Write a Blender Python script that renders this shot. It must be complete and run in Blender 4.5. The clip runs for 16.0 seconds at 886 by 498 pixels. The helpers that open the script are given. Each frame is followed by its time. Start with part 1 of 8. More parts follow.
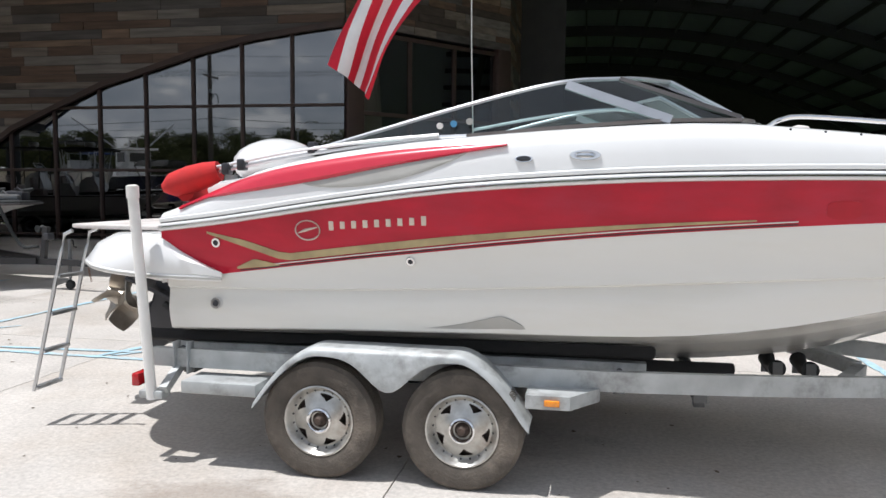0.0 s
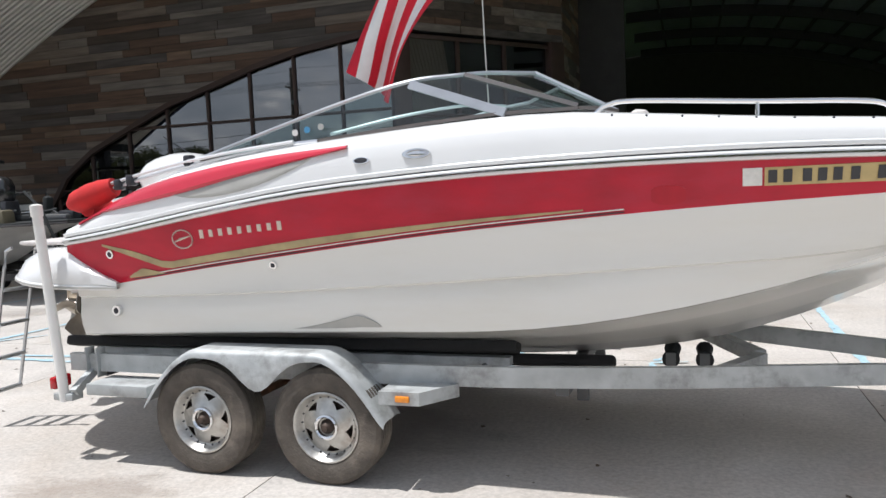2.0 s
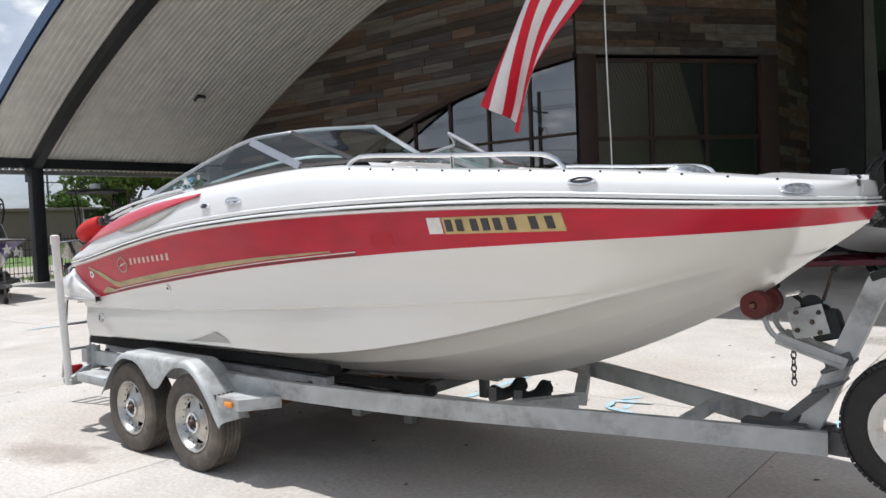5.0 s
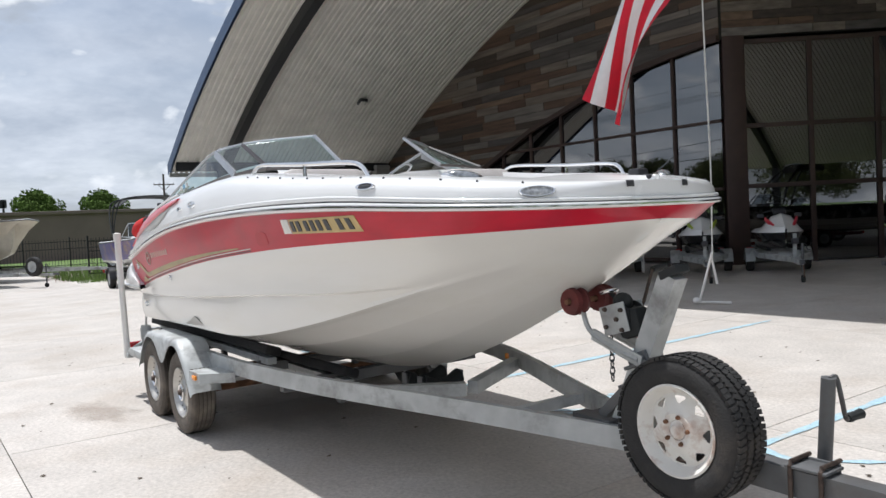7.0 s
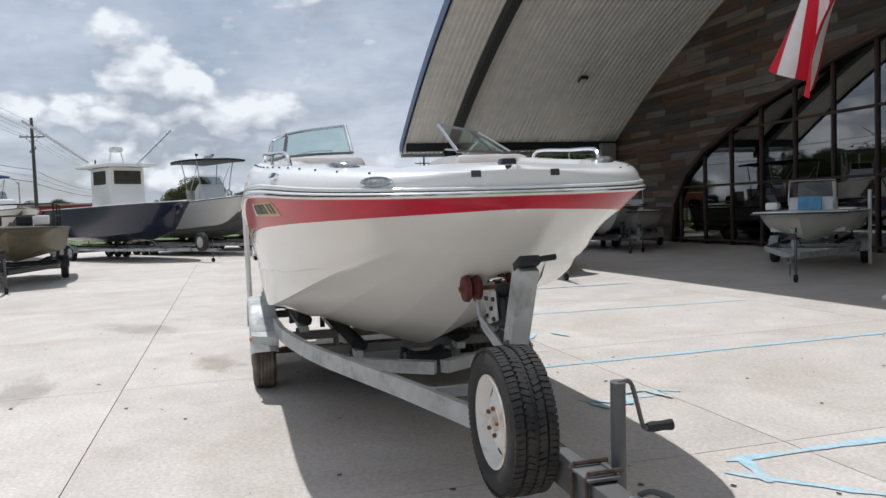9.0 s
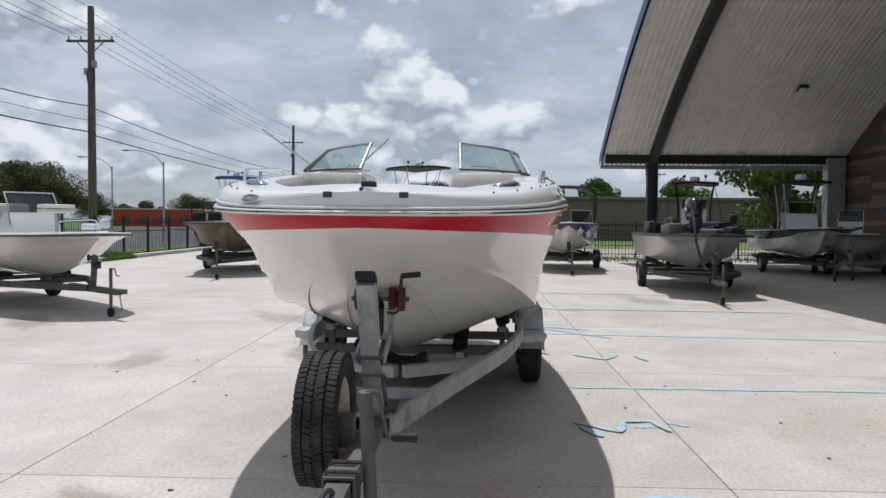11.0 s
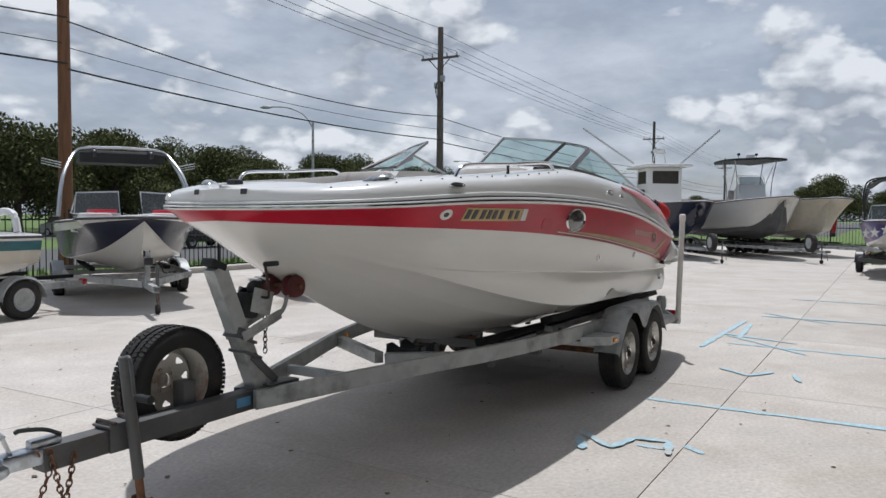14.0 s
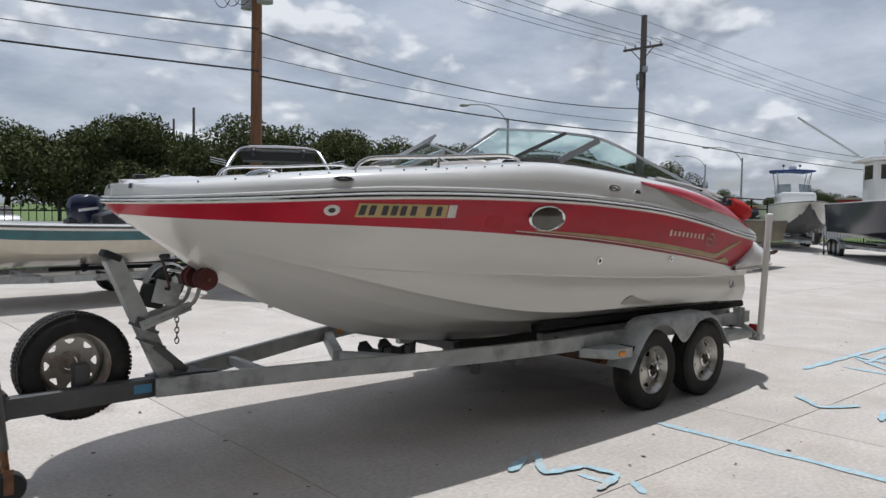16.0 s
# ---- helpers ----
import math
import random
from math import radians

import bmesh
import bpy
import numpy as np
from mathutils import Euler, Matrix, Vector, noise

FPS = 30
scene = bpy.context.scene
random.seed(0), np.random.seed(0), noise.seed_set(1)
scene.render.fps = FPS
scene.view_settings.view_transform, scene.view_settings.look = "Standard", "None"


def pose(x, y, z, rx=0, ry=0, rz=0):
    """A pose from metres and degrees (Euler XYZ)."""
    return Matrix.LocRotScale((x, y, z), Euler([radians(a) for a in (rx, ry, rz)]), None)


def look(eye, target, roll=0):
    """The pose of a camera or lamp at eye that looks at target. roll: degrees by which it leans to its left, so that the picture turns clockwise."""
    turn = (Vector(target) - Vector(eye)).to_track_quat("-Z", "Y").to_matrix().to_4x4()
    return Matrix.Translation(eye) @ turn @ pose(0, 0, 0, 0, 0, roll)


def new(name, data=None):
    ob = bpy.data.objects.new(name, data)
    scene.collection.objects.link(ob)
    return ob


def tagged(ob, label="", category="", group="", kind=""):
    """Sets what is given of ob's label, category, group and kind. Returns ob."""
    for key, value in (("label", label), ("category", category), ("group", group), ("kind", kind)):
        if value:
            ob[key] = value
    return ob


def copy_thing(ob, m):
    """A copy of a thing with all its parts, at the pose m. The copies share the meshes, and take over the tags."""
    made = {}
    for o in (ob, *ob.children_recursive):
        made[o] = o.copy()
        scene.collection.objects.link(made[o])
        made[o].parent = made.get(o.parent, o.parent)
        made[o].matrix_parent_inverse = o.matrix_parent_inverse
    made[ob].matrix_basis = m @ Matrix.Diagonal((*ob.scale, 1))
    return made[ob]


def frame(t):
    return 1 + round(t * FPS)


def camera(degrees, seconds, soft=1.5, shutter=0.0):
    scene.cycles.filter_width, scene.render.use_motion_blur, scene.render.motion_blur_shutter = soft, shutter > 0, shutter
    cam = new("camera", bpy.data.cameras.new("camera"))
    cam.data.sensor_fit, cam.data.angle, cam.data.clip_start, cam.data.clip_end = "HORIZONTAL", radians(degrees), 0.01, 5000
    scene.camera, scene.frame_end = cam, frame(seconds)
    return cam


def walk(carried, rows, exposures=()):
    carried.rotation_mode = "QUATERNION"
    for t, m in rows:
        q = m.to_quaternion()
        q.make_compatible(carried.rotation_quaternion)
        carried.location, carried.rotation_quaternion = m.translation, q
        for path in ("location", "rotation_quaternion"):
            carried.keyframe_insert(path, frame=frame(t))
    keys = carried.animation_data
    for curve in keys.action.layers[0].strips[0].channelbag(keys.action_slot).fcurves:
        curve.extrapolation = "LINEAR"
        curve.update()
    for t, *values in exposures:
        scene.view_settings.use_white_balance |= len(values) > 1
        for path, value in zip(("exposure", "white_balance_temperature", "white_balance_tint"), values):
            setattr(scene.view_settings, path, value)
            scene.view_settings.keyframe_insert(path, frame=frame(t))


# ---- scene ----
cam = camera(60.6, 16.0)
PATH = [
    (0, (2.426, -5.315, 1.695), (2.058, -3.356, 1.535), 0.5),
    (0.5, (2.684, -5.263, 1.681), (2.293, -3.309, 1.505), -0.7),
    (1, (2.988, -5.162, 1.706), (2.581, -3.211, 1.54), -1.1),
    (1.5, (3.383, -5.124, 1.694), (2.864, -3.198, 1.547), -2.4),
    (2, (3.797, -5.054, 1.687), (3.172, -3.161, 1.526), -2.6),
    (2.5, (4.219, -4.937, 1.697), (3.507, -3.074, 1.558), -2.4),
    (3, (4.699, -4.845, 1.698), (3.84, -3.044, 1.568), -2.2),
    (3.5, (5.147, -4.703, 1.692), (4.202, -2.944, 1.575), -0.8),
    (4, (5.606, -4.532, 1.693), (4.536, -2.845, 1.609), -1.8),
    (4.5, (6.067, -4.366, 1.695), (4.889, -2.752, 1.61), -2.6),
    (5, (6.511, -4.195, 1.707), (5.254, -2.642, 1.627), -2.3),
    (5.2, (6.699, -4.139, 1.7), (5.4, -2.62, 1.621), -2.7),
    (7.3, (8.349, -2.842, 1.655), (6.676, -1.748, 1.58), -2.6),
    (7.5, (8.465, -2.684, 1.649), (6.757, -1.646, 1.574), -2.5),
    (8, (8.774, -2.299, 1.649), (6.979, -1.422, 1.558), -2.4),
    (8.2, (8.848, -2.129, 1.632), (7.02, -1.322, 1.533), -2.3),
    (10.3, (9.742, -0.235, 1.657), (7.749, -0.087, 1.584), -0.8),
    (10.5, (9.771, -0.044, 1.671), (7.774, 0.038, 1.6), -0.4),
    (11, (9.745, 0.461, 1.664), (7.747, 0.389, 1.589), 0.5),
    (11.5, (9.722, 0.97, 1.655), (7.74, 0.71, 1.575), 0.1),
    (12, (9.648, 1.447, 1.641), (7.694, 1.029, 1.554), 0.1),
    (12.5, (9.561, 1.921, 1.659), (7.645, 1.353, 1.573), 0.2),
    (13, (9.458, 2.396, 1.658), (7.606, 1.642, 1.582), 0.7),
    (13.5, (9.247, 2.867, 1.665), (7.451, 1.992, 1.58), 0.6),
    (14, (9.018, 3.354, 1.662), (7.299, 2.336, 1.574), 0.4),
    (14.5, (8.689, 3.748, 1.655), (7.059, 2.593, 1.559), 0.8),
    (15, (8.3, 4.116, 1.661), (6.757, 2.848, 1.559), 0.5),
    (15.5, (7.9, 4.484, 1.68), (6.47, 3.09, 1.579), 0.5),
    (16, (7.458, 4.763, 1.686), (6.125, 3.275, 1.581), 1.0),
]
walk(cam, [(t, look(eye, target, roll)) for t, eye, target, roll in PATH],
     exposures=[(0, 0.19, 6050, 10), (5.2, 0.17, 6050, 10), (8.2, -0.01, 6050, 10), (10.3, -0.23, 6000, 10), (16, -0.32, 6000, 10)])

# ---------------------------------------------------------------- light
world = bpy.data.worlds.new("sky")
scene.world = world
world.use_nodes = True
SUN_DIR = Vector((-0.28, -0.14, 1.0)).normalized()
SUN_EL = math.asin(SUN_DIR.z)
SUN_AZ = math.atan2(SUN_DIR.x, SUN_DIR.y)


def build_sky():
    nt = world.node_tree
    nt.nodes.clear()
    N, L = nt.nodes.new, nt.links.new
    out, bg = N("ShaderNodeOutputWorld"), N("ShaderNodeBackground")
    sky = N("ShaderNodeTexSky")
    sky.sky_type, sky.sun_disc = "NISHITA", False
    sky.sun_elevation, sky.sun_rotation = SUN_EL, SUN_AZ
    sky.dust_density, sky.air_density = 2.0, 1.0
    tc, sep = N("ShaderNodeTexCoord"), N("ShaderNodeSeparateXYZ")
    L(tc.outputs["Generated"], sep.inputs[0])
    # clouds lie on a flat layer: the direction over its height
    hz = N("ShaderNodeMath"); hz.operation = "MAXIMUM"; hz.inputs[1].default_value = 0.0
    L(sep.outputs[2], hz.inputs[0])
    ha = N("ShaderNodeMath"); ha.operation = "ADD"; ha.inputs[1].default_value = 0.22
    L(hz.outputs[0], ha.inputs[0])
    dv = N("ShaderNodeVectorMath"); dv.operation = "DIVIDE"
    cmb = N("ShaderNodeCombineXYZ")
    for k in range(3):
        L(ha.outputs[0], cmb.inputs[k])
    L(tc.outputs["Generated"], dv.inputs[0]); L(cmb.outputs[0], dv.inputs[1])

    def noise(scale, detail, rough, off):
        n = N("ShaderNodeTexNoise")
        n.inputs["Scale"].default_value, n.inputs["Detail"].default_value, n.inputs["Roughness"].default_value = scale, detail, rough
        mp = N("ShaderNodeMapping"); mp.inputs["Location"].default_value = off
        L(dv.outputs[0], mp.inputs[0]); L(mp.outputs[0], n.inputs["Vector"])
        return n

    def ramp(src, a, ca, b, cb):
        r = N("ShaderNodeValToRGB")
        r.color_ramp.elements[0].position, r.color_ramp.elements[0].color = a, ca
        r.color_ramp.elements[1].position, r.color_ramp.elements[1].color = b, cb
        L(src, r.inputs[0])
        return r

    big = noise(1.1, 6, 0.55, (3.1, 0.4, 0))
    veil = ramp(big.outputs[0], 0.36, (0, 0, 0, 1), 0.60, (1, 1, 1, 1))

    # heaped clouds low in the sky: billowing lumps, bright above and grey below
    def lump(lift):
        mp = N("ShaderNodeMapping")
        mp.inputs["Scale"].default_value = (1.0, 1.0, 1.75)
        mp.inputs["Location"].default_value = (4.3, 1.9, lift)
        L(tc.outputs["Generated"], mp.inputs[0])
        n = N("ShaderNodeTexNoise")
        n.inputs["Scale"].default_value, n.inputs["Detail"].default_value, n.inputs["Roughness"].default_value = 4.1, 10, 0.52
        L(mp.outputs[0], n.inputs["Vector"])
        warp = N("ShaderNodeVectorMath"); warp.operation = "SCALE"; warp.inputs["Scale"].default_value = 0.10
        wn = N("ShaderNodeTexNoise"); wn.inputs["Scale"].default_value, wn.inputs["Detail"].default_value = 9.0, 4
        L(mp.outputs[0], wn.inputs["Vector"]); L(wn.outputs[1], warp.inputs[0])
        ad = N("ShaderNodeVectorMath"); ad.operation = "ADD"
        L(mp.outputs[0], ad.inputs[0]); L(warp.outputs[0], ad.inputs[1])
        total = n.outputs[0]
        for size, amount in ((15.0, 0.16), (37.0, 0.075)):
            v = N("ShaderNodeTexVoronoi"); v.inputs["Scale"].default_value = size
            L(ad.outputs[0], v.inputs["Vector"])
            m = N("ShaderNodeMath"); m.operation = "MULTIPLY_ADD"; m.inputs[1].default_value = -amount
            L(v.outputs["Distance"], m.inputs[0]); L(total, m.inputs[2])
            total = m.outputs[0]
        return total

    here, above = lump(0.0), lump(0.045)
    high = ramp(sep.outputs[2], 0.26, (0, 0, 0, 1), 0.62, (0.10, 0.10, 0.10, 1))
    den = N("ShaderNodeMath"); den.operation = "SUBTRACT"
    L(here, den.inputs[0]); L(high.outputs[0], den.inputs[1])
    heap = ramp(den.outputs[0], 0.40, (0, 0, 0, 1), 0.47, (1, 1, 1, 1))
    lit = N("ShaderNodeMath"); lit.operation = "SUBTRACT"
    L(here, lit.inputs[0]); L(above, lit.inputs[1])
    lit2 = N("ShaderNodeMath"); lit2.operation = "ADD"; lit2.inputs[1].default_value = 0.5
    L(lit.outputs[0], lit2.inputs[0])
    tone = ramp(lit2.outputs[0], 0.46, (5.2, 5.6, 6.2, 1), 0.60, (11.6, 11.6, 11.5, 1))
    greyveil = N("ShaderNodeMixRGB")
    mottle = ramp(noise(2.3, 9, 0.6, (0.7, 5.2, 0)).outputs[0], 0.36, (6.0, 6.45, 7.2, 1), 0.64, (9.3, 9.6, 10.1, 1))
    L(mottle.outputs[0], greyveil.inputs[2])
    vf = N("ShaderNodeMath"); vf.operation = "MULTIPLY_ADD"; vf.inputs[1].default_value = 0.45; vf.inputs[2].default_value = 0.42
    L(veil.outputs[0], vf.inputs[0])
    L(vf.outputs[0], greyveil.inputs[0]); L(sky.outputs[0], greyveil.inputs[1])
    mix = N("ShaderNodeMixRGB")
    L(heap.outputs[0], mix.inputs[0]); L(greyveil.outputs[0], mix.inputs[1]); L(tone.outputs[0], mix.inputs[2])
    L(mix.outputs[0], bg.inputs[0])
    bg.inputs[1].default_value = 0.084
    L(bg.outputs[0], out.inputs[0])


build_sky()
sun = new("sun", bpy.data.lights.new("sun", "SUN"))
sun.data.energy, sun.data.angle, sun.data.color = 4.0, radians(0.7), (1.0, 0.955, 0.9)
sun.matrix_world = look(SUN_DIR * 40, (0, 0, 0))


# ---------------------------------------------------------------- materials
def mk(name, col, rough=0.5, metal=0.0, var=0.15, scale=6.0, bump=0.0, bscale=80.0, coat=0.0, stain=None, stain_amt=0.0,
       stain_scale=1.2, per_object=0.0, per_island=0.0, stretch=(1, 1, 1), spec=0.5, speck=0.0, speck_scale=45.0):
    m = bpy.data.materials.new(name)
    m.use_nodes = True
    nt = m.node_tree
    N, L = nt.nodes.new, nt.links.new
    b = nt.nodes["Principled BSDF"]
    b.inputs["Metallic"].default_value = metal
    b.inputs["Coat Weight"].default_value = coat
    b.inputs["Coat Roughness"].default_value = 0.06
    b.inputs["Specular IOR Level"].default_value = spec
    tc, mp = N("ShaderNodeTexCoord"), N("ShaderNodeMapping")
    mp.inputs["Scale"].default_value = stretch
    L(tc.outputs["Object"], mp.inputs[0])
    n1 = N("ShaderNodeTexNoise")
    n1.inputs["Scale"].default_value, n1.inputs["Detail"].default_value = scale, 8
    L(mp.outputs[0], n1.inputs["Vector"])
    r = N("ShaderNodeValToRGB")
    r.color_ramp.elements[0].position, r.color_ramp.elements[1].position = 0.3, 0.7
    r.color_ramp.elements[0].color = (*[c * (1 - var) for c in col], 1)
    r.color_ramp.elements[1].color = (*[min(1, c * (1 + var)) for c in col], 1)
    L(n1.outputs[0], r.inputs[0])
    colour = r.outputs[0]
    if stain:
        n2 = N("ShaderNodeTexNoise")
        n2.inputs["Scale"].default_value, n2.inputs["Detail"].default_value, n2.inputs["Roughness"].default_value = stain_scale, 9, 0.65
        L(mp.outputs[0], n2.inputs["Vector"])
        r2 = N("ShaderNodeValToRGB")
        r2.color_ramp.elements[0].position, r2.color_ramp.elements[1].position = 0.5, 0.72
        r2.color_ramp.elements[0].color, r2.color_ramp.elements[1].color = (0, 0, 0, 1), (stain_amt,) * 3 + (1,)
        L(n2.outputs[0], r2.inputs[0])
        mx = N("ShaderNodeMixRGB"); mx.inputs[2].default_value = (*stain, 1)
        L(r2.outputs[0], mx.inputs[0]); L(colour, mx.inputs[1])
        colour = mx.outputs[0]
    if speck:
        n4 = N("ShaderNodeTexNoise")
        n4.inputs["Scale"].default_value, n4.inputs["Detail"].default_value, n4.inputs["Roughness"].default_value = speck_scale, 5, 0.7
        L(mp.outputs[0], n4.inputs["Vector"])
        m4 = N("ShaderNodeMapRange")
        m4.inputs[1].default_value, m4.inputs[2].default_value = 0.3, 0.7
        m4.inputs[3].default_value, m4.inputs[4].default_value = 1 - speck, 1 + speck
        h4 = N("ShaderNodeHueSaturation")
        L(n4.outputs[0], m4.inputs[0]); L(m4.outputs[0], h4.inputs["Value"]); L(colour, h4.inputs["Color"])
        colour = h4.outputs[0]
    if per_object or per_island:
        src = N("ShaderNodeObjectInfo").outputs["Random"] if per_object else N("ShaderNodeNewGeometry").outputs["Random Per Island"]
        amt = per_object or per_island
        mr = N("ShaderNodeMapRange")
        mr.inputs[3].default_value, mr.inputs[4].default_value = 1 - amt, 1 + amt
        L(src, mr.inputs[0])
        hs = N("ShaderNodeHueSaturation")
        L(mr.outputs[0], hs.inputs["Value"]); L(colour, hs.inputs["Color"])
        colour = hs.outputs[0]
    L(colour, b.inputs["Base Color"])
    rr = N("ShaderNodeMapRange")
    rr.inputs[3].default_value, rr.inputs[4].default_value = max(0.02, rough * 0.8), min(1, rough * 1.2)
    L(n1.outputs[0], rr.inputs[0]); L(rr.outputs[0], b.inputs["Roughness"])
    if bump:
        n3 = N("ShaderNodeTexNoise")
        n3.inputs["Scale"].default_value, n3.inputs["Detail"].default_value = bscale, 6
        L(mp.outputs[0], n3.inputs["Vector"])
        bp = N("ShaderNodeBump")
        bp.inputs["Strength"].default_value, bp.inputs["Distance"].default_value = bump, 0.01
        L(n3.outputs[0], bp.inputs["Height"]); L(bp.outputs[0], b.inputs["Normal"])
    return m


def glass(name, tint, rough=0.02, alpha=0.25):
    """A thin sheet: mostly seen through, with mirror gloss by its angle."""
    m = bpy.data.materials.new(name)
    m.use_nodes = True
    nt = m.node_tree
    nt.nodes.clear()
    N, L = nt.nodes.new, nt.links.new
    out, tr, gl, mx, fr = N("ShaderNodeOutputMaterial"), N("ShaderNodeBsdfTransparent"), N("ShaderNodeBsdfGlossy"), N("ShaderNodeMixShader"), N("ShaderNodeLayerWeight")
    tr.inputs[0].default_value = (*tint, 1)
    gl.inputs["Roughness"].default_value = rough
    fr.inputs[0].default_value = 0.5
    pw = N("ShaderNodeMath"); pw.operation = "POWER"; pw.inputs[1].default_value = 5.0
    ma = N("ShaderNodeMath"); ma.operation = "MULTIPLY_ADD"; ma.use_clamp = True; ma.inputs[1].default_value = 0.9; ma.inputs[2].default_value = 0.045 + alpha
    L(fr.outputs["Facing"], pw.inputs[0]); L(pw.outputs[0], ma.inputs[0]); L(ma.outputs[0], mx.inputs[0])
    L(tr.outputs[0], mx.inputs[1]); L(gl.outputs[0], mx.inputs[2]); L(mx.outputs[0], out.inputs[0])
    return m


M = {}
M["concrete"] = mk("concrete", (0.50, 0.465, 0.425), 0.85, var=0.11, scale=1.6, bump=0.35, bscale=38, stain=(0.37, 0.315, 0.26), stain_amt=0.8, stain_scale=0.45, per_object=0.045, speck=0.20, speck_scale=30)
M["notch"] = mk("dark_notch", (0.05, 0.05, 0.052), 0.4, var=0.2)
M["dark_hub"] = mk("greasy_hub", (0.07, 0.05, 0.04), 0.6, 0.4, var=0.5, scale=30, bump=0.3)
M["joint"] = mk("joint", (0.33, 0.29, 0.25), 0.95, var=0.2)
M["blue_paint"] = mk("blue_spray_paint", (0.37, 0.53, 0.60), 0.85, var=0.14, scale=14, stain=(0.49, 0.475, 0.44), stain_amt=1.0, stain_scale=3.2, speck=0.12)
M["grass"] = mk("grass", (0.10, 0.16, 0.035), 0.9, var=0.35, scale=1.5, bump=0.5, bscale=30)
M["blade"] = mk("grass_blade", (0.12, 0.2, 0.04), 0.8, var=0.3, scale=2, per_island=0.35)
M["asphalt"] = mk("asphalt", (0.09, 0.09, 0.09), 0.9, var=0.15, scale=2, bump=0.2)
M["gelcoat"] = mk("white_gelcoat", (0.735, 0.722, 0.68), 0.22, var=0.03, scale=1.5, coat=0.55, stain=(0.66, 0.63, 0.55), stain_amt=0.4, stain_scale=2.2, stretch=(0.35, 1, 2))
M["deckcoat"] = mk("deck_gelcoat", (0.77, 0.765, 0.75), 0.25, var=0.02, scale=2, coat=0.5)
M["red"] = mk("red_gelcoat", (0.46, 0.010, 0.030), 0.32, var=0.18, scale=5, coat=0.12, spec=0.3, stain=(0.43, 0.03, 0.06), stain_amt=0.6, stain_scale=3.0, stretch=(0.6, 1, 1.4))
M["red_deep"] = mk("touched_up_red", (0.43, 0.008, 0.023), 0.34, var=0.1, scale=9, coat=0.1, spec=0.3)
M["red_bright"] = mk("bright_red_gelcoat", (0.55, 0.02, 0.045), 0.3, var=0.08, scale=5, coat=0.4)
M["canvas_red"] = mk("red_canvas", (0.52, 0.02, 0.02), 0.9, var=0.15, scale=12, bump=0.4, bscale=160)
M["gold"] = mk("gold_stripe", (0.42, 0.33, 0.17), 0.45, var=0.18, scale=9)
M["tan"] = mk("tan_sticker", (0.5, 0.38, 0.17), 0.5, var=0.12, scale=14)
M["white_sticker"] = mk("white_sticker", (0.72, 0.7, 0.66), 0.5, var=0.1, scale=30)
M["black"] = mk("black_rubber", (0.016, 0.018, 0.018), 0.75, var=0.3, scale=10)
M["carpet"] = mk("black_carpet", (0.012, 0.012, 0.013), 0.98, var=0.3, scale=30, bump=0.6, bscale=200)
M["tyre"] = mk("dusty_tyre", (0.098, 0.083, 0.068), 0.92, var=0.4, scale=6, bump=0.6, bscale=70, stain=(0.21, 0.175, 0.14), stain_amt=0.8, stain_scale=5)
M["tyre_dark"] = mk("tyre_rubber", (0.024, 0.023, 0.022), 0.85, var=0.35, scale=8, bump=0.4, bscale=90, stain=(0.075, 0.062, 0.05), stain_amt=0.6, stain_scale=5)
M["chrome"] = mk("chrome", (0.78, 0.78, 0.78), 0.12, 1.0, var=0.05, scale=8)
M["steel"] = mk("dull_chrome_rim", (0.52, 0.51, 0.48), 0.34, 0.85, var=0.18, scale=14, stain=(0.22, 0.13, 0.075), stain_amt=0.55, stain_scale=9)
M["galv"] = mk("galvanised_steel", (0.46, 0.475, 0.47), 0.6, 0.35, var=0.16, scale=7, bump=0.12, bscale=50, stain=(0.13, 0.12, 0.11), stain_amt=0.85, stain_scale=3.6)
# weathered steel, darkened further to hold the shade under the hull
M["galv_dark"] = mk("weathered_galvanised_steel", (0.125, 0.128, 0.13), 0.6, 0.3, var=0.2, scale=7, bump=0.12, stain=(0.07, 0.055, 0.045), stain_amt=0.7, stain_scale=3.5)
M["alu"] = mk("aluminium", (0.55, 0.56, 0.57), 0.35, 0.9, var=0.08, scale=6)
M["pole_alu"] = mk("bright_pole", (0.72, 0.72, 0.72), 0.38, 0.55, var=0.06)
M["wsframe"] = mk("windscreen_frame", (0.40, 0.41, 0.43), 0.35, 0.7, var=0.1)
M["darkframe"] = mk("dark_window_trim", (0.05, 0.045, 0.045), 0.5, 0.2)
M["basetrim"] = mk("brown_grey_trim", (0.16, 0.14, 0.13), 0.5, 0.2, var=0.15)
M["ws_glass"] = glass("windscreen_glass", (0.62, 0.78, 0.76), alpha=0.03)
M["pvc"] = mk("white_pvc", (0.78, 0.76, 0.72), 0.5, var=0.06, scale=5, stain=(0.5, 0.45, 0.38), stain_amt=0.4)
M["rust"] = mk("rusty_steel", (0.20, 0.10, 0.055), 0.85, 0.2, var=0.4, scale=15, bump=0.4)
M["roller_red"] = mk("red_rubber_roller", (0.105, 0.018, 0.016), 0.7, var=0.35, scale=9)
M["white_rim"] = mk("rusted_white_rim", (0.70, 0.68, 0.63), 0.5, var=0.06, scale=5, stain=(0.3, 0.12, 0.04), stain_amt=0.95, stain_scale=6.0)
M["amber"] = mk("amber_lens", (0.8, 0.27, 0.02), 0.25, var=0.1, scale=60, coat=0.4)
M["redlens"] = mk("red_lens", (0.45, 0.01, 0.015), 0.25, coat=0.4)
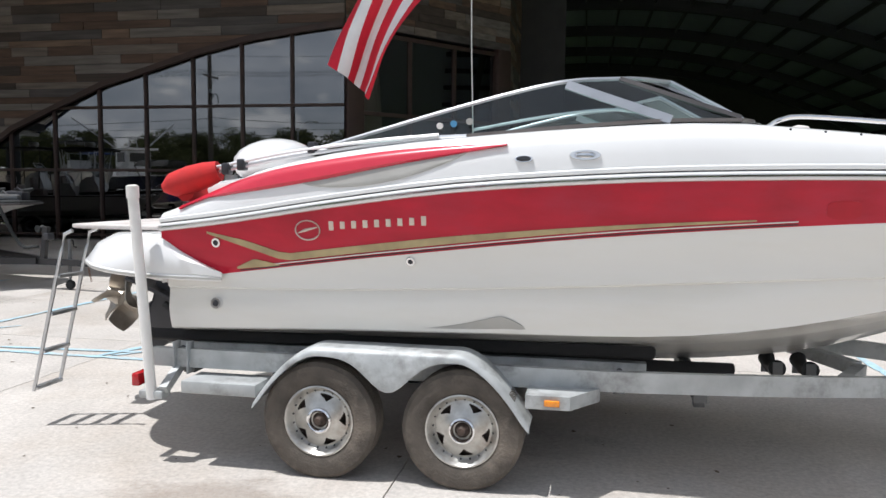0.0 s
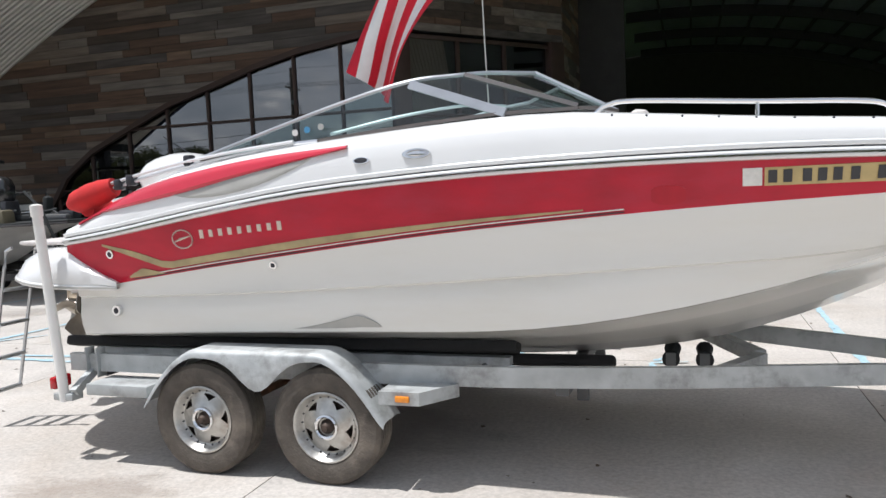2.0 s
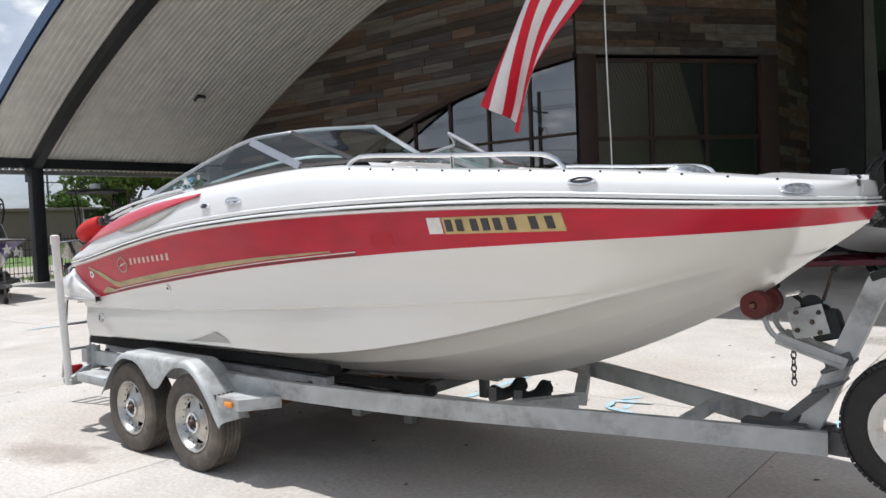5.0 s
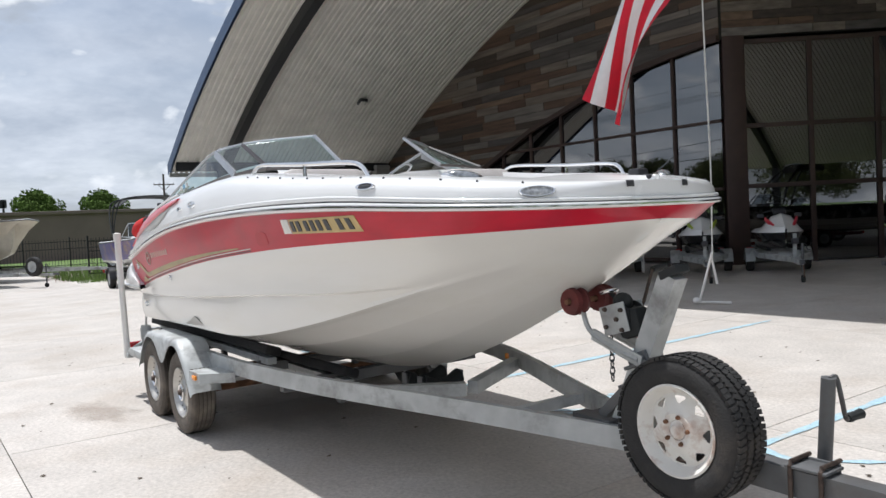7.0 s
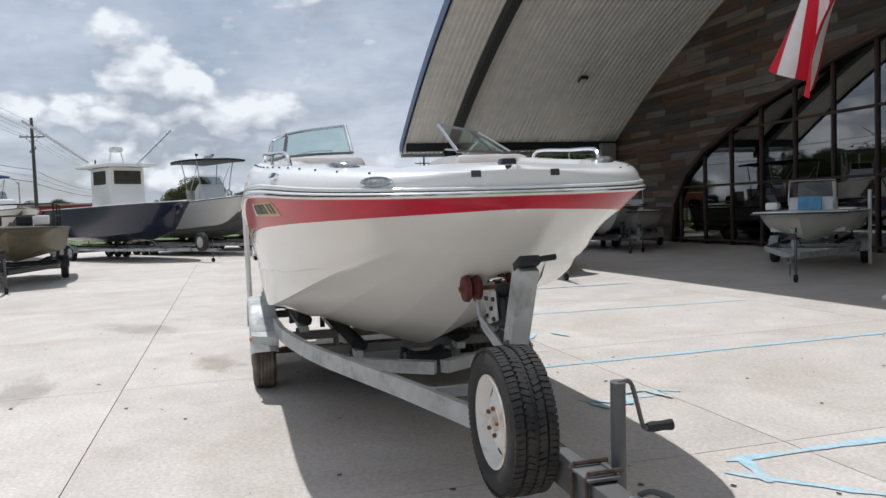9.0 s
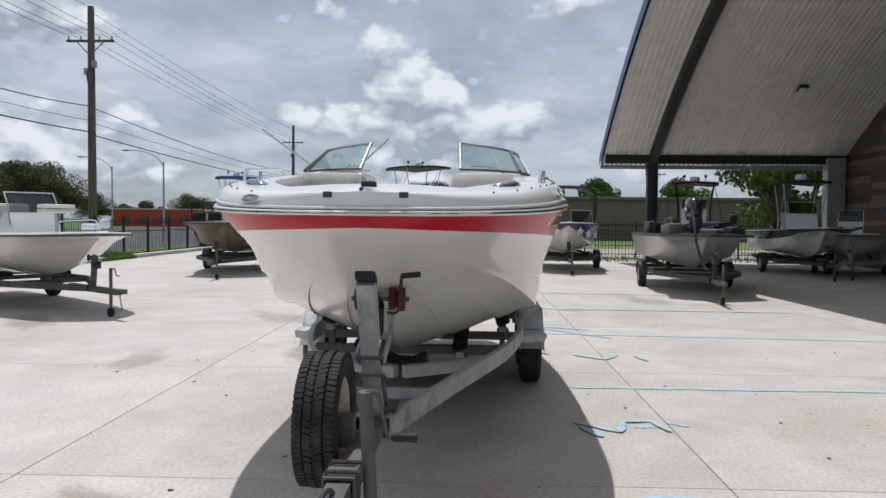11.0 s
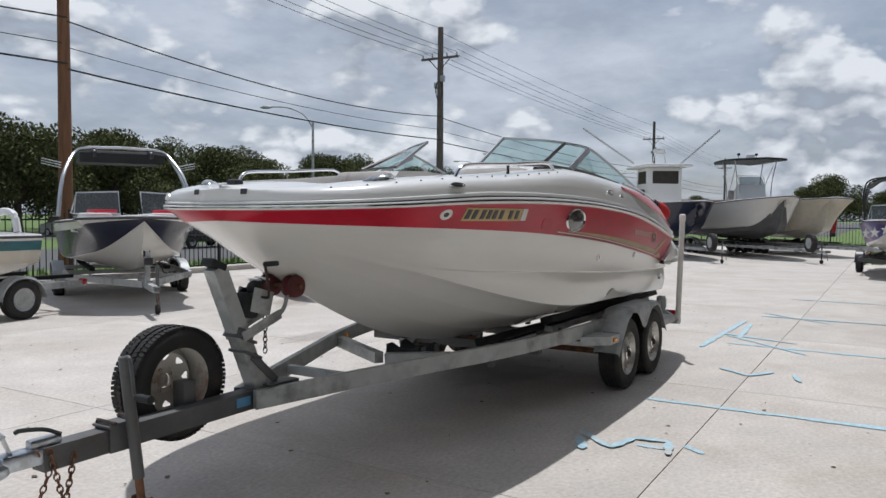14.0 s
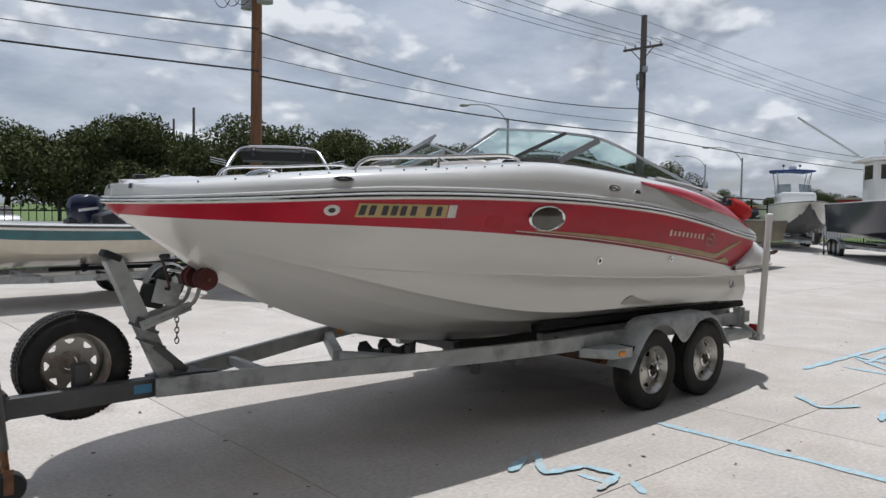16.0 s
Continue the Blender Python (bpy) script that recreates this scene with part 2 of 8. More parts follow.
M["vinyl"] = mk("grey_white_vinyl", (0.58, 0.54, 0.51), 0.6, var=0.1, scale=5, stain=(0.30, 0.21, 0.17), stain_amt=0.85, stain_scale=3.5)
M["grey_recess"] = mk("grey_recess", (0.42, 0.41, 0.38), 0.5, var=0.1)
M["emblem"] = mk("silver_letters", (0.62, 0.55, 0.48), 0.35, 0.7)
M["dark_plastic"] = mk("dark_plastic", (0.03, 0.03, 0.035), 0.4, var=0.2)
M["porthole"] = mk("smoked_porthole", (0.06, 0.055, 0.045), 0.12, var=0.2, coat=0.6)
M["bronze"] = mk("prop_steel", (0.42, 0.38, 0.33), 0.4, 0.9, var=0.25, scale=9)
M["blue_sticker"] = mk("blue_sticker", (0.1, 0.32, 0.55), 0.4)
M["cable"] = mk("cable", (0.03, 0.03, 0.03), 0.7)
M["rope"] = mk("rope", (0.66, 0.64, 0.6), 0.9)
M["flag_red"] = mk("flag_red", (0.62, 0.014, 0.035), 0.85, var=0.12, scale=4, bump=0.2)
M["flag_white"] = mk("flag_white", (0.82, 0.8, 0.79), 0.85, var=0.05, scale=4, bump=0.2)
M["flag_blue"] = mk("flag_blue", (0.02, 0.03, 0.12), 0.85, var=0.12)


# ---------------------------------------------------------------- mesh helpers
def curve(xs, ys):
    """A smooth curve through the given stations (Catmull-Rom, held flat at the ends)."""
    xs, ys = list(xs), list(ys)
    d = [0.0] * len(xs)
    for i in range(1, len(xs) - 1):
        d[i] = (ys[i + 1] - ys[i - 1]) / (xs[i + 1] - xs[i - 1])
    d[0] = (ys[1] - ys[0]) / (xs[1] - xs[0])
    d[-1] = (ys[-1] - ys[-2]) / (xs[-1] - xs[-2])

    def f(x):
        if x <= xs[0]:
            return ys[0]
        if x >= xs[-1]:
            return ys[-1]
        i = max(k for k in range(len(xs) - 1) if xs[k] <= x)
        h = xs[i + 1] - xs[i]
        u = (x - xs[i]) / h
        return ((2 * u**3 - 3 * u**2 + 1) * ys[i] + (u**3 - 2 * u**2 + u) * h * d[i] + (-2 * u**3 + 3 * u**2) * ys[i + 1] + (u**3 - u**2) * h * d[i + 1])
    return f


def part(name, bm, material, parent=None, label="", angle=32):
    me = bpy.data.meshes.new(name)
    bmesh.ops.recalc_face_normals(bm, faces=bm.faces)
    for f in bm.faces:
        f.smooth = True
    bm.to_mesh(me)
    bm.free()
    me.set_sharp_from_angle(angle=radians(angle))
    me.materials.append(material)
    ob = new(name, me)
    if parent:
        ob.parent = parent
    if label:
        ob["label"] = label
    return ob


def twin(ob, m, parent=None):
    """Another object on the same mesh."""
    o = new(ob.name.split(".")[0], ob.data)
    o.parent = parent or ob.parent
    o.matrix_basis = m
    if "label" in ob:
        o["label"] = ob["label"]
    return o


def thing(name, m, label, category, group="", kind=""):
    e = new(name)
    e.empty_display_size = 0.2
    e.matrix_basis = m
    return tagged(e, label, category, group, kind)


def B():
    return bmesh.new()


def box(bm, c, s, rz=0.0, ry=0.0, rx=0.0, bevel=0.0):
    m = pose(*c, rx, ry, rz) @ Matrix.Diagonal((*s, 1))
    r = bmesh.ops.create_cube(bm, size=1.0, matrix=m)
    if bevel:
        es = list({e for v in r["verts"] for e in v.link_edges})
        bmesh.ops.bevel(bm, geom=es, offset=bevel, segments=2, profile=0.5, affect="EDGES")
    return bm


def beam(bm, a, b, w, h, up=(0, 0, 1)):
    """A rectangular bar from a to b, w across and h along up."""
    a, b = Vector(a), Vector(b)
    x = (b - a).normalized()
    y = Vector(up).cross(x).normalized()
    z = x.cross(y)
    vs = [bm.verts.new(p + y * (sy * w / 2) + z * (sz * h / 2)) for p in (a, b) for sy, sz in ((-1, -1), (1, -1), (1, 1), (-1, 1))]
    for f in ((3, 2, 1, 0), (4, 5, 6, 7), (0, 1, 5, 4), (1, 2, 6, 5), (2, 3, 7, 6), (3, 0, 4, 7)):
        bm.faces.new([vs[k] for k in f])
    return bm


def tube(bm, pts, r, n=8, closed=False):
    """A round tube along points; r may be a list."""
    pts = [Vector(p) for p in pts]
    rs = r if isinstance(r, (list, tuple)) else [r] * len(pts)
    rings = []
    for i, p in enumerate(pts):
        a, b = pts[i - 1] if i or closed else p, pts[(i + 1) % len(pts)] if i < len(pts) - 1 or closed else p
        d = (b - a).normalized()
        u = d.cross(Vector((0, 0, 1)) if abs(d.z) < 0.9 else Vector((1, 0, 0))).normalized()
        v = d.cross(u)
        rings.append([bm.verts.new(p + (u * math.cos(t) + v * math.sin(t)) * rs[i]) for t in (2 * math.pi * k / n for k in range(n))])
    for i in range(len(rings) - (0 if closed else 1)):
        A, C = rings[i], rings[(i + 1) % len(rings)]
        for k in range(n):
            bm.faces.new((A[k], A[(k + 1) % n], C[(k + 1) % n], C[k]))
    if not closed:
        bm.faces.new(rings[0][::-1])
        bm.faces.new(rings[-1])
    return bm


def arc(pts, steps=6):
    """Points rounded through the given ones."""
    n = len(pts)
    fs = [curve(range(n), [p[k] for p in pts]) for k in range(3)]
    return [tuple(f(i / steps) for f in fs) for i in range((n - 1) * steps + 1)]


def lathe(bm, prof, m=None, n=28, close=False):
    """Turns (radius, along) pairs about the y axis."""
    m = m or Matrix()
    rings = []
    for r, a in prof:
        if r < 1e-5:
            rings.append([bm.verts.new(m @ Vector((0, a, 0)))])
        else:
            rings.append([bm.verts.new(m @ Vector((r * math.cos(t), a, r * math.sin(t)))) for t in (2 * math.pi * k / n for k in range(n))])
    pairs = list(zip(rings, rings[1:])) + ([(rings[-1], rings[0])] if close else [])
    for A, C in pairs:
        for k in range(n):
            k2 = (k + 1) % n
            if len(A) == 1 and len(C) == 1:
                continue
            if len(A) == 1:
                bm.faces.new((A[0], C[k], C[k2]))
            elif len(C) == 1:
                bm.faces.new((A[k], C[0], A[k2]))
            else:
                bm.faces.new((A[k], C[k], C[k2], A[k2]))
    return bm


def loft(bm, rows, flip=False):
    """A sheet through rows of points of equal length."""
    vs = [[bm.verts.new(p) for p in row] for row in rows]
    for A, C in zip(vs, vs[1:]):
        for k in range(len(A) - 1):
            q = (A[k], A[k + 1], C[k + 1], C[k])
            try:
                bm.faces.new(q[::-1] if flip else q)
            except ValueError:
                pass
    return vs


def thick(bm, t):
    bmesh.ops.recalc_face_normals(bm, faces=bm.faces)
    bmesh.ops.solidify(bm, geom=list(bm.faces), thickness=t)
    return bm


def ellipsoid(bm, c, s, seg=16, rings=10, m=None):
    mm = Matrix.Translation(c) @ (m or Matrix()) @ Matrix.Diagonal((*s, 1))
    bmesh.ops.create_uvsphere(bm, u_segments=seg, v_segments=rings, radius=1.0, matrix=mm)
    return bm


def prism(bm, outline, m, depth):
    """A flat outline (x, z) extruded along y, under the pose m."""
    a = [bm.verts.new(m @ Vector((x, -depth / 2, z))) for x, z in outline]
    b = [bm.verts.new(m @ Vector((x, depth / 2, z))) for x, z in outline]
    n = len(a)
    bm.faces.new(a)
    bm.faces.new(b[::-1])
    for k in range(n):
        bm.faces.new((a[k], b[k], b[(k + 1) % n], a[(k + 1) % n]))
    return bm


# ---------------------------------------------------------------- ground
def slab_sheet(name, x0, x1, y0, y1, z, mat, label, cat, seg=1):
    bm = B()
    bmesh.ops.create_grid(bm, x_segments=seg, y_segments=seg, size=0.5, matrix=pose((x0 + x1) / 2, (y0 + y1) / 2, z) @ Matrix.Diagonal((x1 - x0, y1 - y0, 1, 1)))
    return tagged(part(name, bm, mat), label, cat, kind="structure")


slab_sheet("ground", -900, 900, -900, 900, -0.06, M["grass"], "wide flat ground of short green grass", "ground")
slab_sheet("road", -900, 900, -31, -18.5, -0.045, M["asphalt"], "grey asphalt street beyond the fence", "road")
slab_sheet("far_lot", -300, -70, -60, -1.5, -0.03, M["asphalt"], "grey asphalt car park of the shops far off", "car park")

# concrete yard: slabs with open joints over a dark bed
pavement = thing("pavement", pose(0, 0, 0), "pale concrete yard of large slabs with dark joints", "pavement", kind="structure")
bm = B()
box(bm, (-7, 12, -0.045), (62.5, 50.6, 0.02))
part("bed", bm, M["joint"], pavement)
XL = [1.37 + 3.63 * k for k in range(-11, 7)]
YL = [-13.4, -11.58, -7.02, -2.46, 2.1, 6.66, 11.22, 15.78, 20.34, 24.9, 29.46, 34.02]
slab_mesh = {}


def slab_at(x0, x1, y0, y1):
    key = (round(x1 - x0, 2), round(y1 - y0, 2))
    if key not in slab_mesh:
        bm = B()
        box(bm, (0, 0, -0.025), (x1 - x0 - 0.008, y1 - y0 - 0.008, 0.05))
        slab_mesh[key] = part("slab", bm, M["concrete"], pavement)
        ob = slab_mesh[key]
    else:
        ob = twin(slab_mesh[key], Matrix(), pavement)
    ob.matrix_basis = pose((x0 + x1) / 2, (y0 + y1) / 2, 0)


for x0, x1 in zip(XL, XL[1:]):
    for y0, y1 in zip(YL, YL[1:]):
        if x1 < -21.5 and (y0 > 2):
            continue
        slab_at(x0, x1, y0, y1)


lines_laid = []


def paint_line(a, b, w=0.08):
    bm = B()
    lift = 0.005 + 0.0008 * (len(lines_laid) % 14)
    lines_laid.append(a)
    a, b = Vector((*a, 0)), Vector((*b, 0))
    d = (b - a).normalized()
    s = Vector((-d.y, d.x, 0))
    n = max(6, int((b - a).length / 0.12))
    rnd = random.Random(int(a.x * 91 + b.y * 37))
    rows = []
    for i in range(n + 1):
        p = a.lerp(b, i / n)
        ww = w * (0.65 + 0.7 * rnd.random()) * (0.4 if i in (0, n) else 1)
        rows.append((p + s * (ww / 2) + Vector((0, 0, lift)), p - s * (ww / 2) + Vector((0, 0, lift))))
    loft(bm, rows)
    return tagged(part("painted_line", bm, M["blue_paint"]), "faded light blue sprayed line on the concrete", "painted line", kind="structure")


for a, b in (((-1.5, 1.5), (-1.15, 6.6)), ((2.15, 1.45), (2.12, 7.0)), ((5.2, 1.5), (5.27, 7.2)), ((5.2, 1.62), (5.6, 1.5)), ((-1.0, 1.28), (-3.9, 1.36)),
             ((-2.3, 1.35), (-1.9, 2.3)), ((-4.7, 1.5), (-4.5, 6.4)), ((8.4, 1.6), (8.45, 7.0)), ((-7.9, 1.6), (-7.6, 6.4))):
    paint_line(a, b)
for a, b in (((3.48, 1.32), (3.78, 1.66)), ((3.62, 1.36), (3.92, 1.50)), ((3.78, 1.66), (3.46, 1.74)), ((3.46, 1.74), (3.42, 1.98)), ((3.42, 1.98), (3.74, 2.06)), ((3.60, 1.80), (3.58, 2.02)), ((3.44, 2.10), (3.56, 2.26)), ((5.36, 1.37), (5.95, 1.91)), ((5.95, 1.91), (6.5, 2.62)), ((-2.19, 1.39), (-1.08, 2.5)), ((-5.21, 1.44), (-4.2, 2.6)), ((-3.55, 1.5), (-1.92, 1.59)), ((0.3, 1.75), (0.6, 2.1)), ((0.6, 2.1), (0.25, 2.3)), ((0.3, 2.5), (0.65, 2.6))):
    paint_line(a, b, 0.06)


def stain_mat(name, col, seed):
    """A stain that thins out raggedly towards its edge."""
    m = bpy.data.materials.new(name)
    m.use_nodes = True
    nt = m.node_tree
    N, L = nt.nodes.new, nt.links.new
    b, out = nt.nodes["Principled BSDF"], nt.nodes["Material Output"]
    b.inputs["Base Color"].default_value = (*col, 1)
    b.inputs["Roughness"].default_value = 0.8
    tc, gr, no, tr, mx = N("ShaderNodeTexCoord"), N("ShaderNodeTexGradient"), N("ShaderNodeTexNoise"), N("ShaderNodeBsdfTransparent"), N("ShaderNodeMixShader")
    gr.gradient_type = "SPHERICAL"
    mp = N("ShaderNodeMapping"); mp.inputs["Location"].default_value = (seed, seed * 0.7, 0)
    no.inputs["Scale"].default_value, no.inputs["Detail"].default_value, no.inputs["Roughness"].default_value = 2.2, 9, 0.62
    L(tc.outputs["Object"], gr.inputs[0]); L(tc.outputs["Object"], mp.inputs[0]); L(mp.outputs[0], no.inputs["Vector"])
    ad = N("ShaderNodeMath"); ad.operation = "MULTIPLY_ADD"; ad.inputs[1].default_value = 0.75
    L(gr.outputs[1], ad.inputs[0]); L(no.outputs[0], ad.inputs[2])
    r = N("ShaderNodeValToRGB")
    r.color_ramp.elements[0].position, r.color_ramp.elements[1].position = 0.72, 1.0
    r.color_ramp.elements[1].color = (0.24, 0.24, 0.24, 1)
    L(ad.outputs[0], r.inputs[0]); L(r.outputs[0], mx.inputs[0])
    L(tr.outputs[0], mx.inputs[1]); L(b.outputs[0], mx.inputs[2]); L(mx.outputs[0], out.inputs[0])
    return m


M["stain_brown"] = stain_mat("brown_stain", (0.24, 0.175, 0.125), 1.3)
M["stain_grey"] = stain_mat("grey_stain", (0.27, 0.24, 0.21), 4.1)
for x, y, rx, ry, rz, mat in ((0.40, -1.60, 0.85, 0.42, 12, "brown"), (5.4, -1.75, 0.55, 0.2, 60, "brown"), (-3.0, -2.8, 1.4, 0.6, 40, "grey"), (1.0, -3.4, 1.1, 0.4, 5, "grey"), (-6.5, 4.2, 1.6, 0.7, 15, "grey"), (5.0, 6.2, 1.4, 0.5, -10, "grey"), (1.6, -0.2, 1.5, 0.8, 0, "grey"), (-2.0, -6.5, 1.6, 0.6, 30, "brown")):
    bm = B()
    bmesh.ops.create_grid(bm, x_segments=1, y_segments=1, size=1.0)
    o = tagged(part("concrete_stain", bm, M["stain_" + mat]), "faint %s stain soaked into the concrete" % mat, "stain", kind="structure")
    o.matrix_basis = pose(x, y, 0.0045, 0, 0, rz) @ Matrix.Diagonal((rx, ry, 1, 1))

# ---------------------------------------------------------------- showroom building
def zr(x):
    return -31.7 + math.sqrt(43.4**2 - (x - 2) ** 2)


def plank_mat(name):
    m = mk(name, (0.3, 0.3, 0.3), 0.8, var=0.35, scale=3, bump=0.4, bscale=25, stretch=(0.25, 1, 3))
    nt = m.node_tree
    N, L = nt.nodes.new, nt.links.new
    b = nt.nodes["Principled BSDF"]
    old = b.inputs["Base Color"].links[0].from_socket
    r = N("ShaderNodeValToRGB")
    els = r.color_ramp.elements
    cols = ((0.16, 0.10, 0.07), (0.26, 0.21, 0.17), (0.10, 0.075, 0.06), (0.27, 0.235, 0.205), (0.20, 0.125, 0.085), (0.13, 0.115, 0.105), (0.28, 0.185, 0.125))
    for i, c in enumerate(cols):
        e = els[i] if i < 2 else els.new(i / 6)
        e.position, e.color = i / 7, (*c, 1)
    r.color_ramp.interpolation = "CONSTANT"
    L(N("ShaderNodeObjectInfo").outputs["Random"], r.inputs[0])
    mx = N("ShaderNodeMixRGB"); mx.blend_type = "MULTIPLY"; mx.inputs[0].default_value = 1
    gain = N("ShaderNodeMixRGB"); gain.blend_type = "MULTIPLY"; gain.inputs[0].default_value = 1; gain.inputs[2].default_value = (2.1, 2.1, 2.1, 1)
    L(old, gain.inputs[1]); L(r.outputs[0], mx.inputs[1]); L(gain.outputs[0], mx.inputs[2]); L(mx.outputs[0], b.inputs["Base Color"])
    return m


M["plank"] = plank_mat("weathered_planks")
M["brown_trim"] = mk("brown_trim", (0.055, 0.032, 0.026), 0.6, var=0.15, scale=4)
M["soffit"] = mk("ribbed_metal_soffit", (0.73, 0.705, 0.66), 0.55, 0.2, var=0.08, scale=2)
M["dark_steel"] = mk("dark_painted_steel", (0.028, 0.029, 0.032), 0.55, 0.3, var=0.12)
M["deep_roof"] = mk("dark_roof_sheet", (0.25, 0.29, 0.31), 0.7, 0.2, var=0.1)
M["blue_fascia"] = mk("blue_metal_fascia", (0.05, 0.09, 0.17), 0.4, 0.4, var=0.08)
M["shop_glass"] = glass("shop_glass", (0.13, 0.15, 0.18), rough=0.015, alpha=0.19)
# near black, so the colour itself carries the dimness of unlit rooms
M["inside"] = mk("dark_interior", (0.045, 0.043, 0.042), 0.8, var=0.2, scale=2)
M["grey_render"] = mk("grey_panel", (0.48, 0.475, 0.46), 0.7, var=0.07, scale=2)
M["galv_sheet"] = mk("corrugated_sheet", (0.42, 0.42, 0.41), 0.5, 0.5, var=0.1, scale=3)

ARX = [-17.6, -17.3, -16.5, -15.3, -13.5, -12.1, -10.5, -8.95, -7.33, -5.8, -4.45]
ARZ = [0.0, 1.5, 2.6, 3.4, 4.15, 4.72, 5.15, 5.6, 5.95, 6.15, 6.3]


def arch_x(z):
    return float(np.interp(z, ARZ, ARX))


def arch_z(x):
    return float(np.interp(x, ARX, ARZ))


WY = 15.8
wall_1 = thing("wall_1", pose(0, WY, 0), "wall clad in weathered brown and grey wooden planks over an arched window", "wall", kind="structure")
bm = B()
top = [(-22.0 + 0.5 * i, zr(-22.0 + 0.5 * i) - 0.05) for i in range(36)]
low = [(ARX[i], ARZ[i]) for i in range(len(ARX) - 1, -1, -1)]
outline = [(-22.0, 0.0)] + top + low
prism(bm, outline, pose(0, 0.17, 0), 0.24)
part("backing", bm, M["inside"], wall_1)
rnd = random.Random(4)


def plank(parent, org, u, s0a, s1a, s0b, s1b, z0, z1, proud):
    """One board between two heights, its ends cut to the outline."""
    n = Vector((u.y, -u.x, 0))
    bm = B()
    g = 0.006
    q = []
    for off in (0.0, proud):
        for s, z in ((s0a + g, z0 + g), (s1a - g, z0 + g), (s1b - g, z1 - g), (s0b + g, z1 - g)):
            p = org + u * s + n * off
            q.append(bm.verts.new((p.x, p.y, z)))
    for f in ((4, 5, 6, 7), (0, 1, 5, 4), (1, 2, 6, 5), (2, 3, 7, 6), (3, 0, 4, 7)):
        bm.faces.new([q[k] for k in f])
    return part("plank", bm, M["plank"], parent)


ux = Vector((1, 0, 0))
z = 0.05
while z < 11.2:
    z1 = z + rnd.choice((0.2, 0.24, 0.28))

    def left_at(zz):
        v = 43.4**2 - (zz + 31.7) ** 2
        return max(-22.0, 2 - math.sqrt(v)) if zz > zr(-22) else -22.0

    def right_at(zz):
        return arch_x(zz) - 0.12 if zz < 6.3 else -4.45

    la, lb, ra, rb = left_at(z), left_at(z1), right_at(z), right_at(z1)
    s = la
    if z1 < zr(-4.6) - 0.1:
        while s < ra - 0.05:
            e = s + rnd.uniform(0.9, 3.4)
            last = e > min(ra, rb) - 0.5
            plank(wall_1, Vector((0, 0.05, 0)), ux, s if s > la else la, ra if last else e, s if s > la else lb, rb if last else e, z, z1, rnd.uniform(0.02, 0.04))
            s = ra if last else e
    z = z1
bm = B()
for a, b in zip(range(len(ARX) - 1), range(1, len(ARX))):
    beam(bm, (ARX[a], -0.02, ARZ[a] + 0.05), (ARX[b], -0.02, ARZ[b] + 0.05), 0.16, 0.16)
part("arch_trim", bm, M["brown_trim"], wall_1)

window_1 = thing("window_1", pose(0, WY, 0), "tall arched showroom window with dark brown mullions", "window", kind="structure")
MX = [-4.5 - 1.565 * k for k in range(9)]
TZ = [0.15, 2.16, 4.07]
for x in MX[1:]:
    bm = B()
    box(bm, (x, 0.1, arch_z(x) / 2), (0.09, 0.14, arch_z(x)), bevel=0.008)
    part("mullion", bm, M["brown_trim"], window_1)
for z in TZ:
    bm = B()
    x0 = arch_x(z)
    box(bm, ((x0 - 4.5) / 2, 0.1, z), (-4.5 - x0, 0.12, 0.085), bevel=0.008)
    part("transom", bm, M["brown_trim"], window_1)
for xa, xb in zip(MX[1:] + [-18.6], MX):
    for z0, z1 in ((0.2, 2.12), (2.2, 4.03), (4.11, 99)):
        pts = []
        steps = [xa + (xb - xa) * i / 4 for i in range(5)]
        hi = [min(z1, arch_z(x) if x > ARX[0] else 0) for x in steps]
        if max(hi) < z0 + 0.1:
            continue
        bm = B()
        rows = [((x, 0.1, z0), (x, 0.1, max(z0 + 0.001, h))) for x, h in zip(steps, hi)]
        loft(bm, rows)
        part("pane", bm, M["shop_glass"], window_1)

# entrance face, turned to the yard, with two brown columns
E0, E1 = Vector((-4.48, 15.98, 0)), Vector((-0.3, 21.25, 0))
ue = (E1 - E0).normalized()
EL = (E1 - E0).length
rot = math.degrees(math.atan2(ue.y, ue.x))
entrance = thing("door_1", pose(*E0, 0, 0, rot), "glazed entrance between two broad dark brown columns", "entrance", kind="structure")
for s in (0.3, EL - 0.3):
    bm = B()
    box(bm, (s, 0.1, 3.2), (0.6, 0.4, 6.4), bevel=0.02)
    part("column", bm, M["brown_trim"], entrance)
for s in (0.6 + (EL - 1.2) / 3, 0.6 + 2 * (EL - 1.2) / 3):
    bm = B()
    box(bm, (s, 0.12, 3.1), (0.12, 0.14, 6.2), bevel=0.01)
    part("mullion", bm, M["brown_trim"], entrance)
for z in (2.2, 3.9, 6.25):
    bm = B()
    box(bm, (EL / 2, 0.11, z), (EL - 1.2, 0.12, 0.12), bevel=0.01)
    part("transom", bm, M["brown_trim"], entrance)
for k in range(3):
    w = (EL - 1.2) / 3
    for z0, z1 in ((0.05, 2.14), (2.26, 3.84), (3.96, 6.19)):
        bm = B()
        a, b = 0.6 + k * w + 0.06, 0.6 + (k + 1) * w - 0.06
        loft(bm, [((a, 0.12, z0), (a, 0.12, z1)), ((b, 0.12, z0), (b, 0.12, z1))])
        part("pane", bm, M["shop_glass"], entrance)

wall_2 = thing("wall_2", pose(0, 0, 0), "header of weathered wooden planks above the glazed entrance", "wall", kind="structure")


